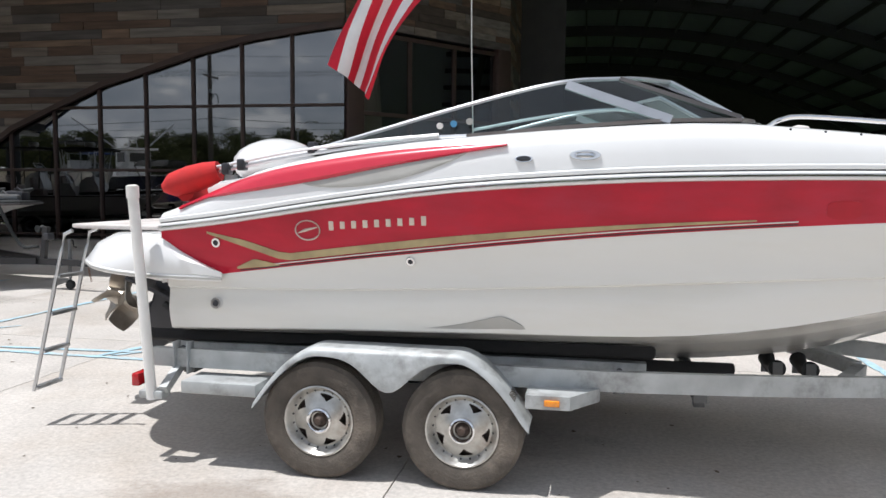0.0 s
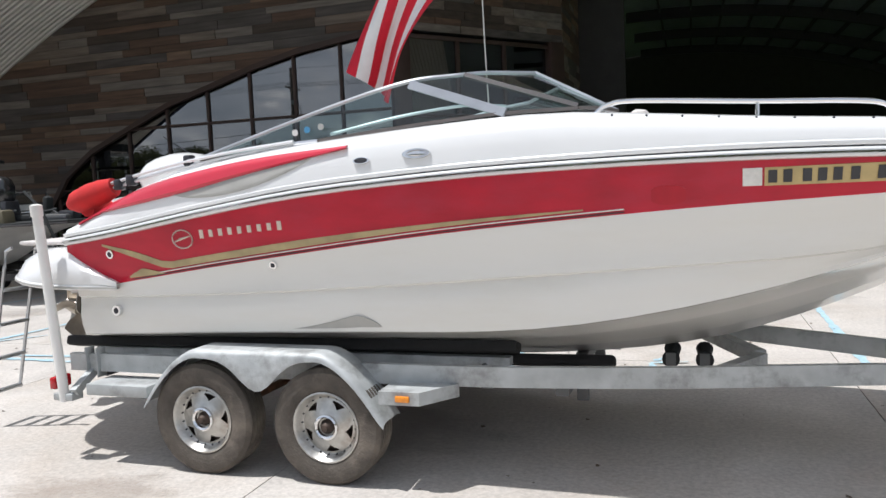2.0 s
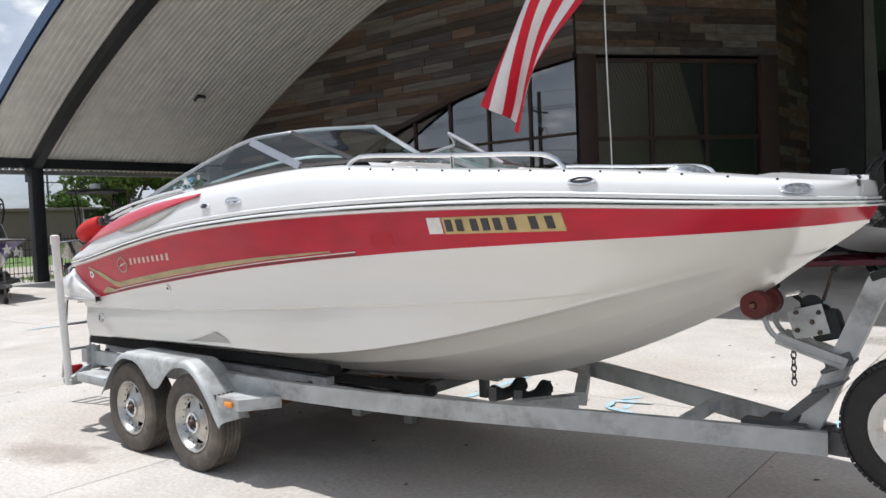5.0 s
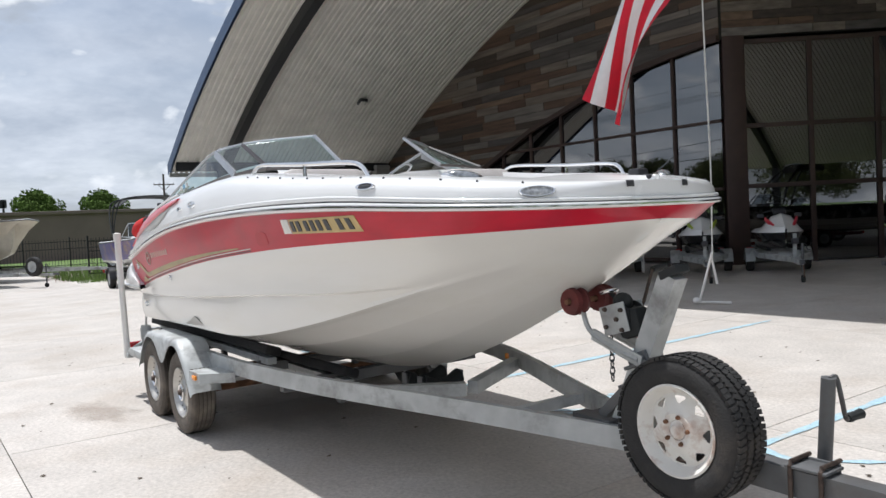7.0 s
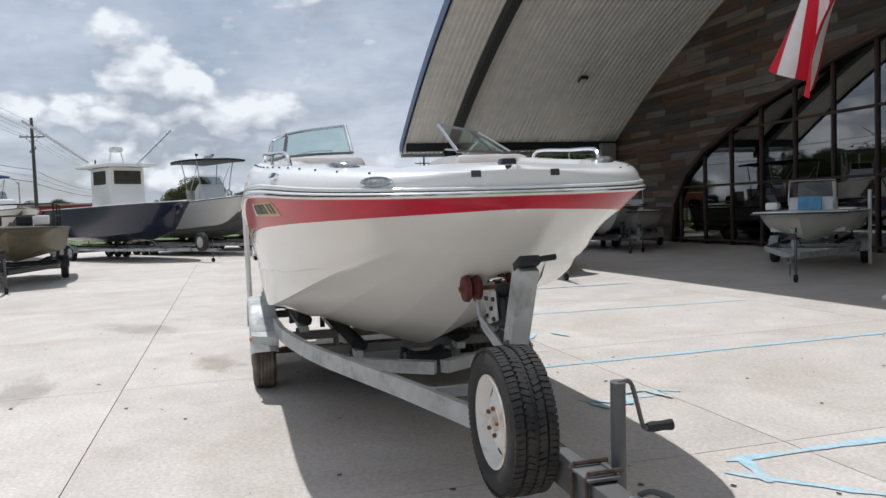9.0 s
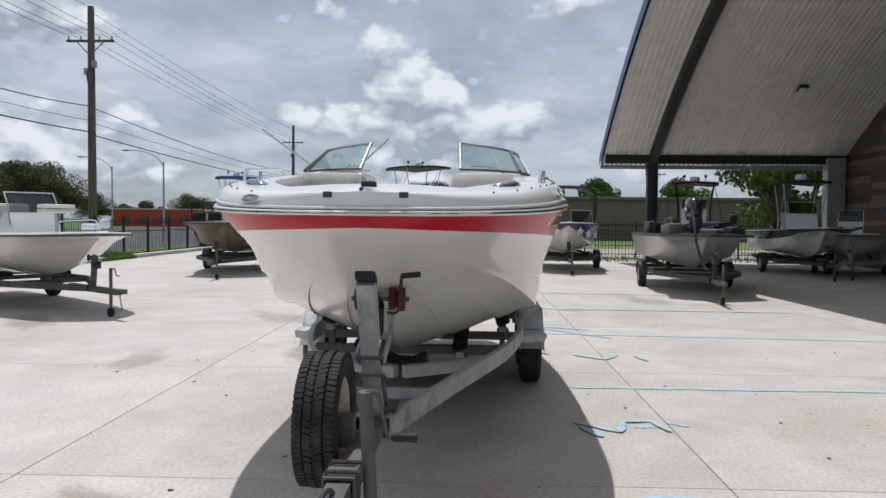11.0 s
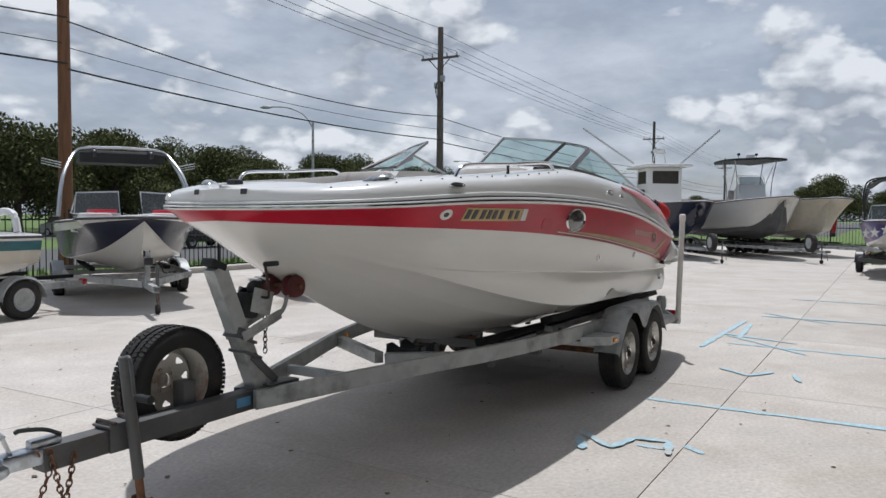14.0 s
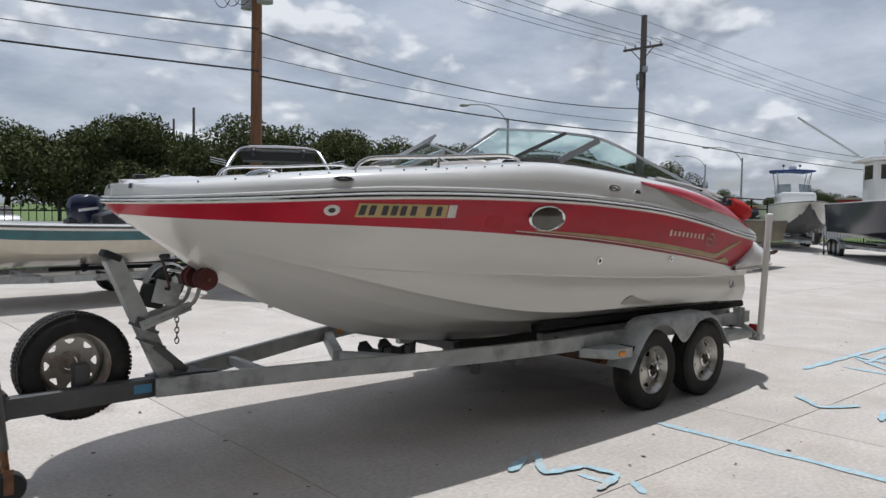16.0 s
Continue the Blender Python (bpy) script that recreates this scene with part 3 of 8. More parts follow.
def clad(parent, A, Bv, zlo, seed, skew=0.0, zhi=None):
    u = (Bv - A).normalized()
    ln = (Bv - A).length
    n = Vector((u.y, -u.x, 0))
    rn = random.Random(seed)
    bm = B()
    for z0, z1, a, b in ((zlo, zhi or 11.4, A - n * 0.12, Bv - n * 0.12),):
        beam(bm, (a.x, a.y, (z0 + z1) / 2), (b.x, b.y, (z0 + z1) / 2), 0.2, z1 - z0)
    part("backing", bm, M["inside"], parent)
    z = zlo
    while z < (zhi or 11.3):
        z1 = z + rn.choice((0.2, 0.24, 0.28))
        s = 0.0
        r0, r1 = ln - skew * (z - zlo), ln - skew * (z1 - zlo)
        while s < r0 - 0.3:
            e = s + rn.uniform(0.8, 2.6)
            last = e > r1 - 0.4
            plank(parent, A, u, s, r0 if last else e, s, r1 if last else e, z, z1, rn.uniform(0.02, 0.045))
            s = 99 if last else e
        z = z1


clad(wall_2, E0 + Vector((0, 0, 0)), E1, 6.4, 7)
wall_3 = thing("wall_3", pose(0, 0, 0), "side wall of weathered planks turning into the open hall", "wall", kind="structure")
R1 = Vector((-0.12, 33.5, 0))
clad(wall_3, E1, R1, 0.0, 9, skew=0.12)
fin = B()
loft(fin, [[(x, 33.45 - 0.12 * z, z) for x in (-0.1, 0.85 - 0.02 * z)] for z in (0, 3, 6, 9, 11.3)])
thick(fin, 0.1)
tagged(part("trim_fin", fin, M["grey_render"]), "pale grey slanting end panel of the plank wall", "wall panel", kind="structure")
bm = B()
lathe(bm, [(0, -0.05), (0.42, -0.05), (0.45, 0.0), (0.42, 0.05), (0, 0.05)], pose(-1.95, 19.1, 8.75, 0, 0, rot), n=32)
M["yellow"] = mk("dull_yellow_sign", (0.42, 0.28, 0.08), 0.6)
tagged(part("round_sign", bm, M["yellow"]), "round dull yellow emblem on the plank header", "sign")

# showroom behind the glass: near-black walls stand in for the unlit room
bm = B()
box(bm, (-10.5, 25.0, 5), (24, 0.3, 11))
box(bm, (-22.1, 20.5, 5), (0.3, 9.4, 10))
tagged(part("wall_back", bm, M["inside"]), "showroom inner walls coloured near black for the unlit room", "wall", kind="structure")

# vaulted roof
roof = thing("roof", pose(0, 0, 0), "vaulted metal roof with a ribbed pale soffit and dark steel arches", "roof", kind="structure")
front = B()
xs = [-22.6 + 49.2 * i / 56 for i in range(57)]
ys = []
y = 5.95
while y < 16.0:
    ys += [(y, 0.0), (y + 0.09, 0.0), (y + 0.115, 0.06), (y + 0.175, 0.06)]
    y += 0.2
loft(front, [[(x, yy, zr(x) + d) for yy, d in ys] for x in xs])
part("soffit", front, M["soffit"], roof, "ribbed pale metal soffit", angle=20)
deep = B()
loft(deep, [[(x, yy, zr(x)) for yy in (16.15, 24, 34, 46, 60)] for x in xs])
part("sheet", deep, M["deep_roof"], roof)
top = B()
loft(top, [[(x, yy, zr(x) + 0.3) for yy in (5.9, 30, 60)] for x in xs])
part("top_sheet", top, M["galv_sheet"], roof)
fas = B()
loft(fas, [[(x, 5.86, zr(x) - 0.12), (x, 5.86, zr(x) + 0.34), (x, 5.94, zr(x) + 0.34), (x, 5.94, zr(x) - 0.12)] for x in xs])
part("fascia", fas, M["blue_fascia"], roof, "dark blue metal fascia")
for y in (7.97, 22.0, 29.0, 36.0, 43.0, 50.0, 57.0):
    bm = B()
    x0 = -22.4 if y < 15 else 0.5
    ax = [x for x in xs if x >= x0 - 0.3]
    d = 0.42 if y < 15 else 0.6
    loft(bm, [[(x, y - 0.16, zr(x) - d), (x, y - 0.16, zr(x) - 0.01), (x, y + 0.16, zr(x) - 0.01), (x, y + 0.16, zr(x) - d), (x, y - 0.16, zr(x) - d)] for x in ax])
    part("arch", bm, M["dark_steel"], roof, "dark steel arch")
for k in range(14):
    x = 2.2 + 1.75 * k
    bm = B()
    box(bm, (x, 39, zr(x) - 0.14), (0.1, 38, 0.26))
    part("purlin", bm, M["dark_steel"], roof)
bm = B()
box(bm, (-22.1, 10.9, 4.28), (0.2, 9.7, 0.34))
part("eave_beam", bm, M["dark_steel"], roof)
bm = B()
box(bm, (-22.5, 10.9, 3.98), (0.12, 10.0, 0.16))
part("eave_trim", bm, M["galv_sheet"], roof)
bm = B()
box(bm, (-22.1, 7.97, 2.05), (0.36, 0.42, 4.1), bevel=0.01)
part("post", bm, M["dark_steel"], roof, "dark steel post")
for x, y in ((26.2, 7.97), (26.2, 22), (26.2, 36), (26.2, 50), (12.5, 57), (18, 57)):
    bm = B()
    box(bm, (x, y, 2.0), (0.36, 0.4, 4.2))
    part("post", bm, M["dark_steel"], roof)
# assumed end wall, near black in place of the hall's deep shade
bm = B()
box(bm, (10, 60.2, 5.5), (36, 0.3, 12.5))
tagged(part("wall_hall", bm, M["inside"]), "added near-black wall closing the hall's unlit depth", "wall", kind="structure")
bm = B()
for k in range(24):
    box(bm, (-22.0, 15.35 - 0.0, 0.1 + 0.18 * k), (0.5, 0.75, 0.1), bevel=0.02)
box(bm, (-22.0, 15.35, 2.2), (0.44, 0.7, 4.3))
tagged(part("wall_end", bm, M["galv_sheet"]), "corrugated grey metal end of the plank wall", "wall", kind="structure")


def soffit_lamp(x, y):
    t = thing("soffit_lamp", pose(x, y, zr(x) - 0.02), "small square dark metal lamp fixed to the soffit", "lamp", "lamps under the soffit")
    bm = B()
    box(bm, (0, 0, -0.09), (0.34, 0.34, 0.12), ry=-25, bevel=0.02)
    part("housing", bm, M["dark_plastic"], t)
    bm = B()
    box(bm, (0.02, 0, -0.155), (0.24, 0.24, 0.03), ry=-25)
    part("lens", bm, M["white_sticker"], t)
    return t


soffit_lamp(-18.3, 12.4)
soffit_lamp(-10.2, 9.6)

# dry leaves and grit on the concrete
rnd = random.Random(17)
bm = B()
for _ in range(900):
    x, y = rnd.uniform(-12, 10), rnd.uniform(-7, 8)
    a, s = rnd.uniform(0, 6.28), rnd.choice((0.006, 0.008, 0.011, 0.016, 0.024))
    q = [(x + s * math.cos(a + k * 1.57) * rnd.uniform(0.5, 1.2), y + s * math.sin(a + k * 1.57) * rnd.uniform(0.5, 1.2), 0.004 + 0.006 * rnd.random()) for k in range(4)]
    bm.faces.new([bm.verts.new(p) for p in q])
M["litter"] = mk("dry_litter", (0.10, 0.075, 0.05), 0.95, var=0.3, per_island=0.5)
tagged(part("grit", bm, M["litter"]), "dark grit and dry leaf bits on the concrete", "grit", kind="stuff")


# ---------------------------------------------------------------- the red and white bowrider
BOAT = pose(0, 0.005, 0, 0, 0, -0.9)
boat = thing("motor_boat", BOAT, "white bowrider with a faded red side band on its trailer", "boat")
half_aft = curve([-0.10, 0.0, 1.0, 2.0, 3.0], [1.10, 1.115, 1.195, 1.22, 1.22])
TIP = 5.82


def half(x):
    """Half-breadth at the rub rail: a broad, blunt, round bow."""
    return half_aft(x) if x < 3.0 else 1.22 * max(0.0, 1 - ((x - 3.0) / (TIP - 3.0)) ** 3.2) ** (1 / 2.9)


def lines(xs, ys):
    """A curve along the hull, its stations drawn in towards the blunt stem."""
    return curve([x if x < 5.3 else 5.3 + (x - 5.3) * (TIP - 5.3) / 0.665 for x in xs], ys)


red_hi = lines([-0.2, 0.33, 1.05, 1.7, 2.3, 2.9, 3.85, 4.7, 5.25, 5.6, 5.97], [1.405, 1.47, 1.58, 1.665, 1.71, 1.738, 1.75, 1.735, 1.708, 1.695, 1.683])
red_lo = lines([-0.2, 0.33, 1.05, 1.7, 2.3, 2.9, 3.85, 4.7, 5.25, 5.6, 5.85, 5.97], [1.10, 1.172, 1.27, 1.35, 1.418, 1.473, 1.538, 1.575, 1.592, 1.602, 1.612, 1.622])
chine_z = lines([-0.1, 1, 2, 2.8, 3.35, 3.95, 4.5, 5.1, 5.4, 5.65, 5.8, 5.965], [0.81, 0.855, 0.88, 0.90, 0.955, 1.065, 1.20, 1.37, 1.445, 1.50, 1.555, 1.617])
chine_b = lines([-0.1, 1, 2, 2.8, 3.35, 3.95, 4.5, 5.1, 5.4, 5.65, 5.8, 5.9, 5.965], [0.99, 1.04, 1.06, 1.06, 1.03, 0.95, 0.82, 0.63, 0.50, 0.35, 0.23, 0.12, 0.0])
keel_z = lines([-0.1, 1, 2.4, 3.2, 3.8, 4.2, 4.6, 5.0, 5.3, 5.55, 5.75, 5.9, 5.965], [0.50, 0.51, 0.53, 0.57, 0.65, 0.755, 0.90, 1.08, 1.235, 1.38, 1.49, 1.572, 1.615])
deck_z = lines([-0.2, -0.05, 0.12, 0.5, 1.0, 1.77, 2.72, 3.17, 3.5, 4.18, 4.8, 5.26, 5.6, 5.85, 5.965], [1.50, 1.56, 1.63, 1.79, 1.90, 1.985, 2.045, 2.05, 2.025, 1.96, 1.915, 1.87, 1.835, 1.815, 1.81])
knuckle_z = lines([0.0, 1.0, 2.2, 3.5, 4.3, 4.7, 5.05, 5.5, 5.965], [1.07, 1.10, 1.155, 1.235, 1.275, 1.31, 1.35, 1.40, 1.5])
STN = [-0.10, 0.0, 0.12, 0.3, 0.5, 0.75] + [1.0 + 0.25 * i for i in range(12)] + [4.0, 4.2, 4.4, 4.6, 4.8, 4.95, 5.1, 5.25, 5.4, 5.5, 5.6, 5.7, 5.78, 5.82, 5.86, 5.9, 5.922, 5.94, 5.953, 5.959, 5.9625, 5.9643, 5.965]
STN = [x if x < 5.3 else 5.3 + (x - 5.3) * (TIP - 5.3) / 0.665 for x in STN]


def side_b(x, z):
    """Half-breadth of the topside at a height between chine and deck edge."""
    cb, cz, b, zt = chine_b(x), chine_z(x), half(x), red_hi(x)
    u = max(0.0, min(1.0, (z - cz) / max(0.05, zt - cz)))
    flare = 0.75
    knuckle = 0.016 * math.sin(min(1, u / 0.62) * math.pi * 2) * (1 - max(0, min(1, (x - 4.8) / 1.0)))
    return cb + (b - cb) * (u ** flare) + knuckle


def hull_row(x, sg):
    cb, cz, kz = chine_b(x), chine_z(x), keel_z(x)
    rl = red_lo(x)
    pts = [(x, 0.0, kz)]
    for f, lift in ((0.22, 0.0), (0.36, 0.006), (0.375, -0.012), (0.6, 0.004), (0.72, 0.008), (0.735, -0.01), (0.93, 0.008)):
        bulge = 0.05 * math.sin(f * math.pi) * min(1, max(0, (x - 3) / 2)) * cb
        pts.append((x, sg * cb * f, kz + (cz - kz) * f + lift * min(1, cb) - bulge * 0.4))
    lip = 0.034 * min(1, cb * 3) * min(1.0, max(0.35, (x - 1.0) / 2.5)) * max(0.0, min(1.0, (5.35 - x) / 0.7))
    pts.append((x, sg * (cb - 0.008), cz - 0.010))
    pts.append((x, sg * (cb + lip), cz + 0.002))
    # a stepped knuckle runs along the topside and dies out before the stem
    zk = max(knuckle_z(x), cz + 0.03)
    zk = min(zk, rl - 0.03) if rl - cz > 0.07 else (cz + rl) / 2
    fade = max(0.0, min(1.0, (5.5 - x) / 1.0))
    top_z = [cz + 0.01 + (zk - 0.008 - cz - 0.01) * u for u in (0.25, 0.5, 0.75, 1.0)] + [zk + 0.004 + (rl - zk - 0.004) * u for u in (0, 0.2, 0.4, 0.6, 0.8, 1.0)]
    for i, z in enumerate(top_z):
        inset = 0.020 * fade * ((z - cz) / max(0.02, zk - cz)) if i < 4 else 0.0
        pts.append((x, sg * (side_b(x, z) - inset), z))
    # towards the stem the chine melts into one smooth flared section
    w = max(0.0, min(1.0, (x - 4.7) / 0.8))
    w = w * w * (3 - 2 * w)
    br = side_b(x, rl)
    for i, (px, py, pz) in enumerate(pts):
        s = max(0.0, min(1.0, (pz - kz) / max(0.004, rl - kz)))
        pts[i] = (px, py + w * (sg * (br * s ** 0.78 - (0.012 * fade if 9 < i < 14 else 0.0)) - py), pz)
    return pts


bm = B()
for sg in (-1, 1):
    loft(bm, [hull_row(x, sg) for x in STN], flip=sg > 0)
a = hull_row(STN[0], -1)
b = hull_row(STN[0], 1)
bm.faces.new([bm.verts.new(p) for p in a] + [bm.verts.new(p) for p in b[:0:-1]])
bmesh.ops.remove_doubles(bm, verts=bm.verts, dist=0.0015)
part("hull", bm, M["gelcoat"], boat, angle=24)
bm = B()
for sg in (-1, 1):
    rows = []
    for x in STN:
        zl, zh = red_lo(x), red_hi(x)
        rows.append([(x, sg * side_b(x, zl + (zh - zl) * u), zl + (zh - zl) * u) for u in (0, 0.25, 0.5, 0.75, 1.0)])
    loft(bm, rows, flip=sg > 0)
part("red_band", bm, M["red"], boat, "faded red side band")


def rail_s(x):
    """The rub rail grows slimmer towards the stem."""
    return 1.0 - 0.38 * max(0.0, min(1.0, (x - 4.6) / 1.2))


floor_z = curve([0.0, 3.0, 4.0, 4.5, 5.0, 5.5], [1.36, 1.40, 1.46, 1.53, 1.62, 1.70])


def edge(x, o):
    """The deck edge in plan, set out by o along its normal."""
    h = 0.004
    if x >= TIP - 0.001:
        return x + o, 0.0
    d = (half(min(TIP, x + h)) - half(x - h)) / (min(TIP, x + h) - x + h)
    n = math.hypot(d, 1)
    return x - o * d / n, half(x) + o / n


def deck_pt(x, u):
    """The deck's moulded side at u from the rub rail (0) to the crown (1)."""
    b, z0, z1 = half(x), red_hi(x) + 0.085 * rail_s(x), deck_z(x)
    w = min(1.0, b / 0.5)
    prof = ((0.0, 0.0, 0.0), (0.16, 0.003, 0.16), (0.40, 0.012, 0.42), (0.62, 0.032, 0.68), (0.80, 0.075, 0.88), (0.92, 0.135, 0.975), (1.0, 0.20, 1.0))
    us = [p[0] for p in prof]
    return max(0.0, b - w * float(np.interp(u, us, [p[1] for p in prof]))), z0 + (z1 - z0) * float(np.interp(u, us, [p[2] for p in prof]))


bm = B()
for sg in (-1, 1):
    rows = []
    for x in STN:
        row = [(x, sg * half(x), red_hi(x) + 0.06 * rail_s(x))]
        for u in (0, 0.08, 0.16, 0.28, 0.4, 0.52, 0.62, 0.72, 0.8, 0.87, 0.93, 1.0):
            y, z = deck_pt(x, u)
            row.append((x, sg * y, z))
        b, zd = half(x), deck_z(x)
        y1 = max(0.0, row[-1][1] * sg)
        inner = max(0.0, b - 0.36)
        row.append((x, sg * min(y1, max(inner, 0.0)), zd + 0.004))
        if 0.75 <= x <= 5.45:
            row.append((x, sg * (inner - 0.015), zd - 0.05))
            row.append((x, sg * (inner - 0.02), floor_z(x)))
        else:
            row.append((x, sg * inner * 0.5, zd + 0.02))
            row.append((x, 0.0, zd + 0.025))
        rows.append(row)
    loft(bm, rows, flip=sg < 0)
bmesh.ops.remove_doubles(bm, verts=bm.verts, dist=0.0015)
part("deck", bm, M["deckcoat"], boat, "white moulded deck", angle=28)
bm = B()
loft(bm, [[(x, -max(0, half(x) - 0.375), floor_z(x) + 0.02), (x, max(0, half(x) - 0.375), floor_z(x) + 0.02)] for x in STN if 0.5 <= x <= 5.45])
part("cockpit_floor", bm, M["vinyl"], boat)
# transom above the hull and the moulded swim platform
bm = B()
loft(bm, [[(-0.10, y, z) for y in (-1.1, -0.6, 0, 0.6, 1.1)] for z in (1.1, 1.3, 1.5)] + [[(-0.09, y, 1.53) for y in (-1.02, -0.6, 0, 0.6, 1.02)]])
part("transom", bm, M["deckcoat"], boat)
# a shell with a lipped flange: its sides run forward over the hull's stern corners
PW = [0, 1, 2, 3, 4, 5, 6, 7]
fl_x, fl_y = curve(PW, [0.31, 0.10, -0.15, -0.42, -0.66, -0.84, -0.95, -0.985]), curve(PW, [1.132, 1.142, 1.148, 1.12, 1.02, 0.80, 0.45, 0.0])
fl_z = curve(PW, [1.150, 1.153, 1.158, 1.172, 1.195, 1.215, 1.23, 1.235])
tp_x, tp_y = curve(PW, [0.295, 0.06, -0.15, -0.36, -0.56, -0.70, -0.80, -0.83]), curve(PW, [1.118, 1.112, 1.085, 0.99, 0.86, 0.66, 0.37, 0.0])
tp_z = curve(PW, [1.170, 1.285, 1.395, 1.39, 1.382, 1.375, 1.372, 1.372])
rows = []
for i in range(-42, 43):
    q, sg = 7 - abs(i) / 6, (-1 if i < 0 else 1)
    f, t = Vector((fl_x(q), sg * fl_y(q), fl_z(q))), Vector((tp_x(q), sg * tp_y(q), tp_z(q)))
    o = Vector((f.x - t.x, f.y - t.y, 0))
    o = o.normalized() if o.length > 1e-4 else Vector((0, sg, 0))
    inn = Vector((-0.08, sg * min(0.9, abs(t.y)), 1.40)) if f.x < 0 else Vector((max(-0.05, t.x), sg * 1.0, t.z))
    low = Vector((max(-0.08, f.x), sg * min(0.95, abs(f.y) * 0.9), 1.13)) if f.x > -0.3 else Vector((-0.08, f.y * 0.8, 1.06))
    mid = f.lerp(t, 0.5) + o * 0.022 + Vector((0, 0, 0.022))
    rows.append([tuple(p) for p in (low, f - o * 0.05 + Vector((0, 0, -0.02)), f - o * 0.008 + Vector((0, 0, -0.026)), f + Vector((0, 0, -0.018)), f + Vector((0, 0, 0.0)), f - o * 0.012 + Vector((0, 0, 0.006)), f.lerp(t, 0.15) + o * 0.008, mid, f.lerp(t, 0.85) + o * 0.008 + Vector((0, 0, 0.008)), t, inn)])
bm = B()
loft(bm, rows)
platform = part("swim_platform", bm, M["deckcoat"], boat, "white moulded swim platform")
bm = B()
loft(bm, [[(Vector(r[4]) + (Vector(r[4]) - Vector(r[5])) * 0.25 + Vector((0, 0, dz)))[:] for dz in (-0.015, -0.003)] for r in rows])
thick(bm, 0.003)
part("flange_strip", bm, M["grey_recess"], platform, "grey strip along the flange")
bm = B()
prism(bm, [(-1.18, -0.5), (-1.02, -0.60), (-0.36, -0.62), (-0.36, 0.62), (-1.02, 0.60), (-1.18, 0.5)], pose(0, 0, 1.405, 90, 0, 0), 0.028)
bmesh.ops.bevel(bm, geom=list(bm.edges), offset=0.008, segments=2, profile=0.5, affect="EDGES")
part("platform_plate", bm, M["vinyl"], boat)
for y in (-0.45, 0.45):
    bm = B()
    tube(bm, [(-0.5, y, 1.35), (-0.5, y, 1.40)], 0.03)
    part("plate_leg", bm, M["alu"], boat)

# rub rail: white moulding, chrome strip and a dark gap below it
for nm, mat, o, z0, z1, lab in (("rub_rail", "deckcoat", 0.028, 0.004, 0.046, ""), ("rail_strip", "chrome", 0.034, 0.0165, 0.0335, "bright metal strip"), ("deck_moulding", "deckcoat", 0.018, 0.056, 0.08, "")):
    bm = B()
    for sg in (-1, 1):
        rows = []
        for x in STN:
            z, k = red_hi(x), rail_s(x)
            rows.append([(edge(x, q)[0], sg * edge(x, q)[1], z + k * h) for q, h in ((-0.004, z0 - 0.004), (o * 0.8, z0), (o, z0 + 0.2 * (z1 - z0)), (o, z1 - 0.2 * (z1 - z0)), (o * 0.8, z1), (-0.004, z1 + 0.004))])
        loft(bm, rows, flip=sg < 0)
    bmesh.ops.remove_doubles(bm, verts=bm.verts, dist=0.0015)
    part(nm, bm, M[mat], boat, lab)
bm = B()
for sg in (-1, 1):
    loft(bm, [[(edge(x, 0.004)[0], sg * edge(x, 0.004)[1], red_hi(x) + rail_s(x) * z) for z in (0.046, 0.058)] for x in STN], flip=sg < 0)
part("rail_gap", bm, M["dark_plastic"], boat)


# things lying on the curved topside and deck side
def side_patch(name, sg, x0, x1, lo, hi, mat, off=0.005, label="", n=14, parent=None, m=3):
    bm = B()
    rows = []
    for i in range(n + 1):
        x = x0 + (x1 - x0) * i / n
        za, zb = lo(x), hi(x)
        rows.append([(x, sg * (side_b(x, za + (zb - za) * k / m) + off), za + (zb - za) * k / m) for k in range(m + 1)])
    loft(bm, rows, flip=sg > 0)
    thick(bm, 0.004)
    return part(name, bm, M[mat], parent or boat, label)


def deck_patch(name, sg, x0, x1, lo, hi, mat, off=0.008, label="", n=20, m=6, t=0.012):
    bm = B()
    rows = []
    for i in range(n + 1):
        x = x0 + (x1 - x0) * i / n
        row = []
        for k in range(m + 1):
            zz = lo(x) + (hi(x) - lo(x)) * k / m
            u0, u1 = 0.0, 1.0
            for _ in range(14):
                um = (u0 + u1) / 2
                if deck_pt(x, um)[1] < zz:
                    u0 = um
                else:
                    u1 = um
            row.append((x, sg * (deck_pt(x, u0)[0] + off * (1 if 0 < k < m else 0.2)), zz))
        rows.append(row)
    loft(bm, rows, flip=sg < 0)
    thick(bm, t)
    return part(name, bm, M[mat], boat, label)


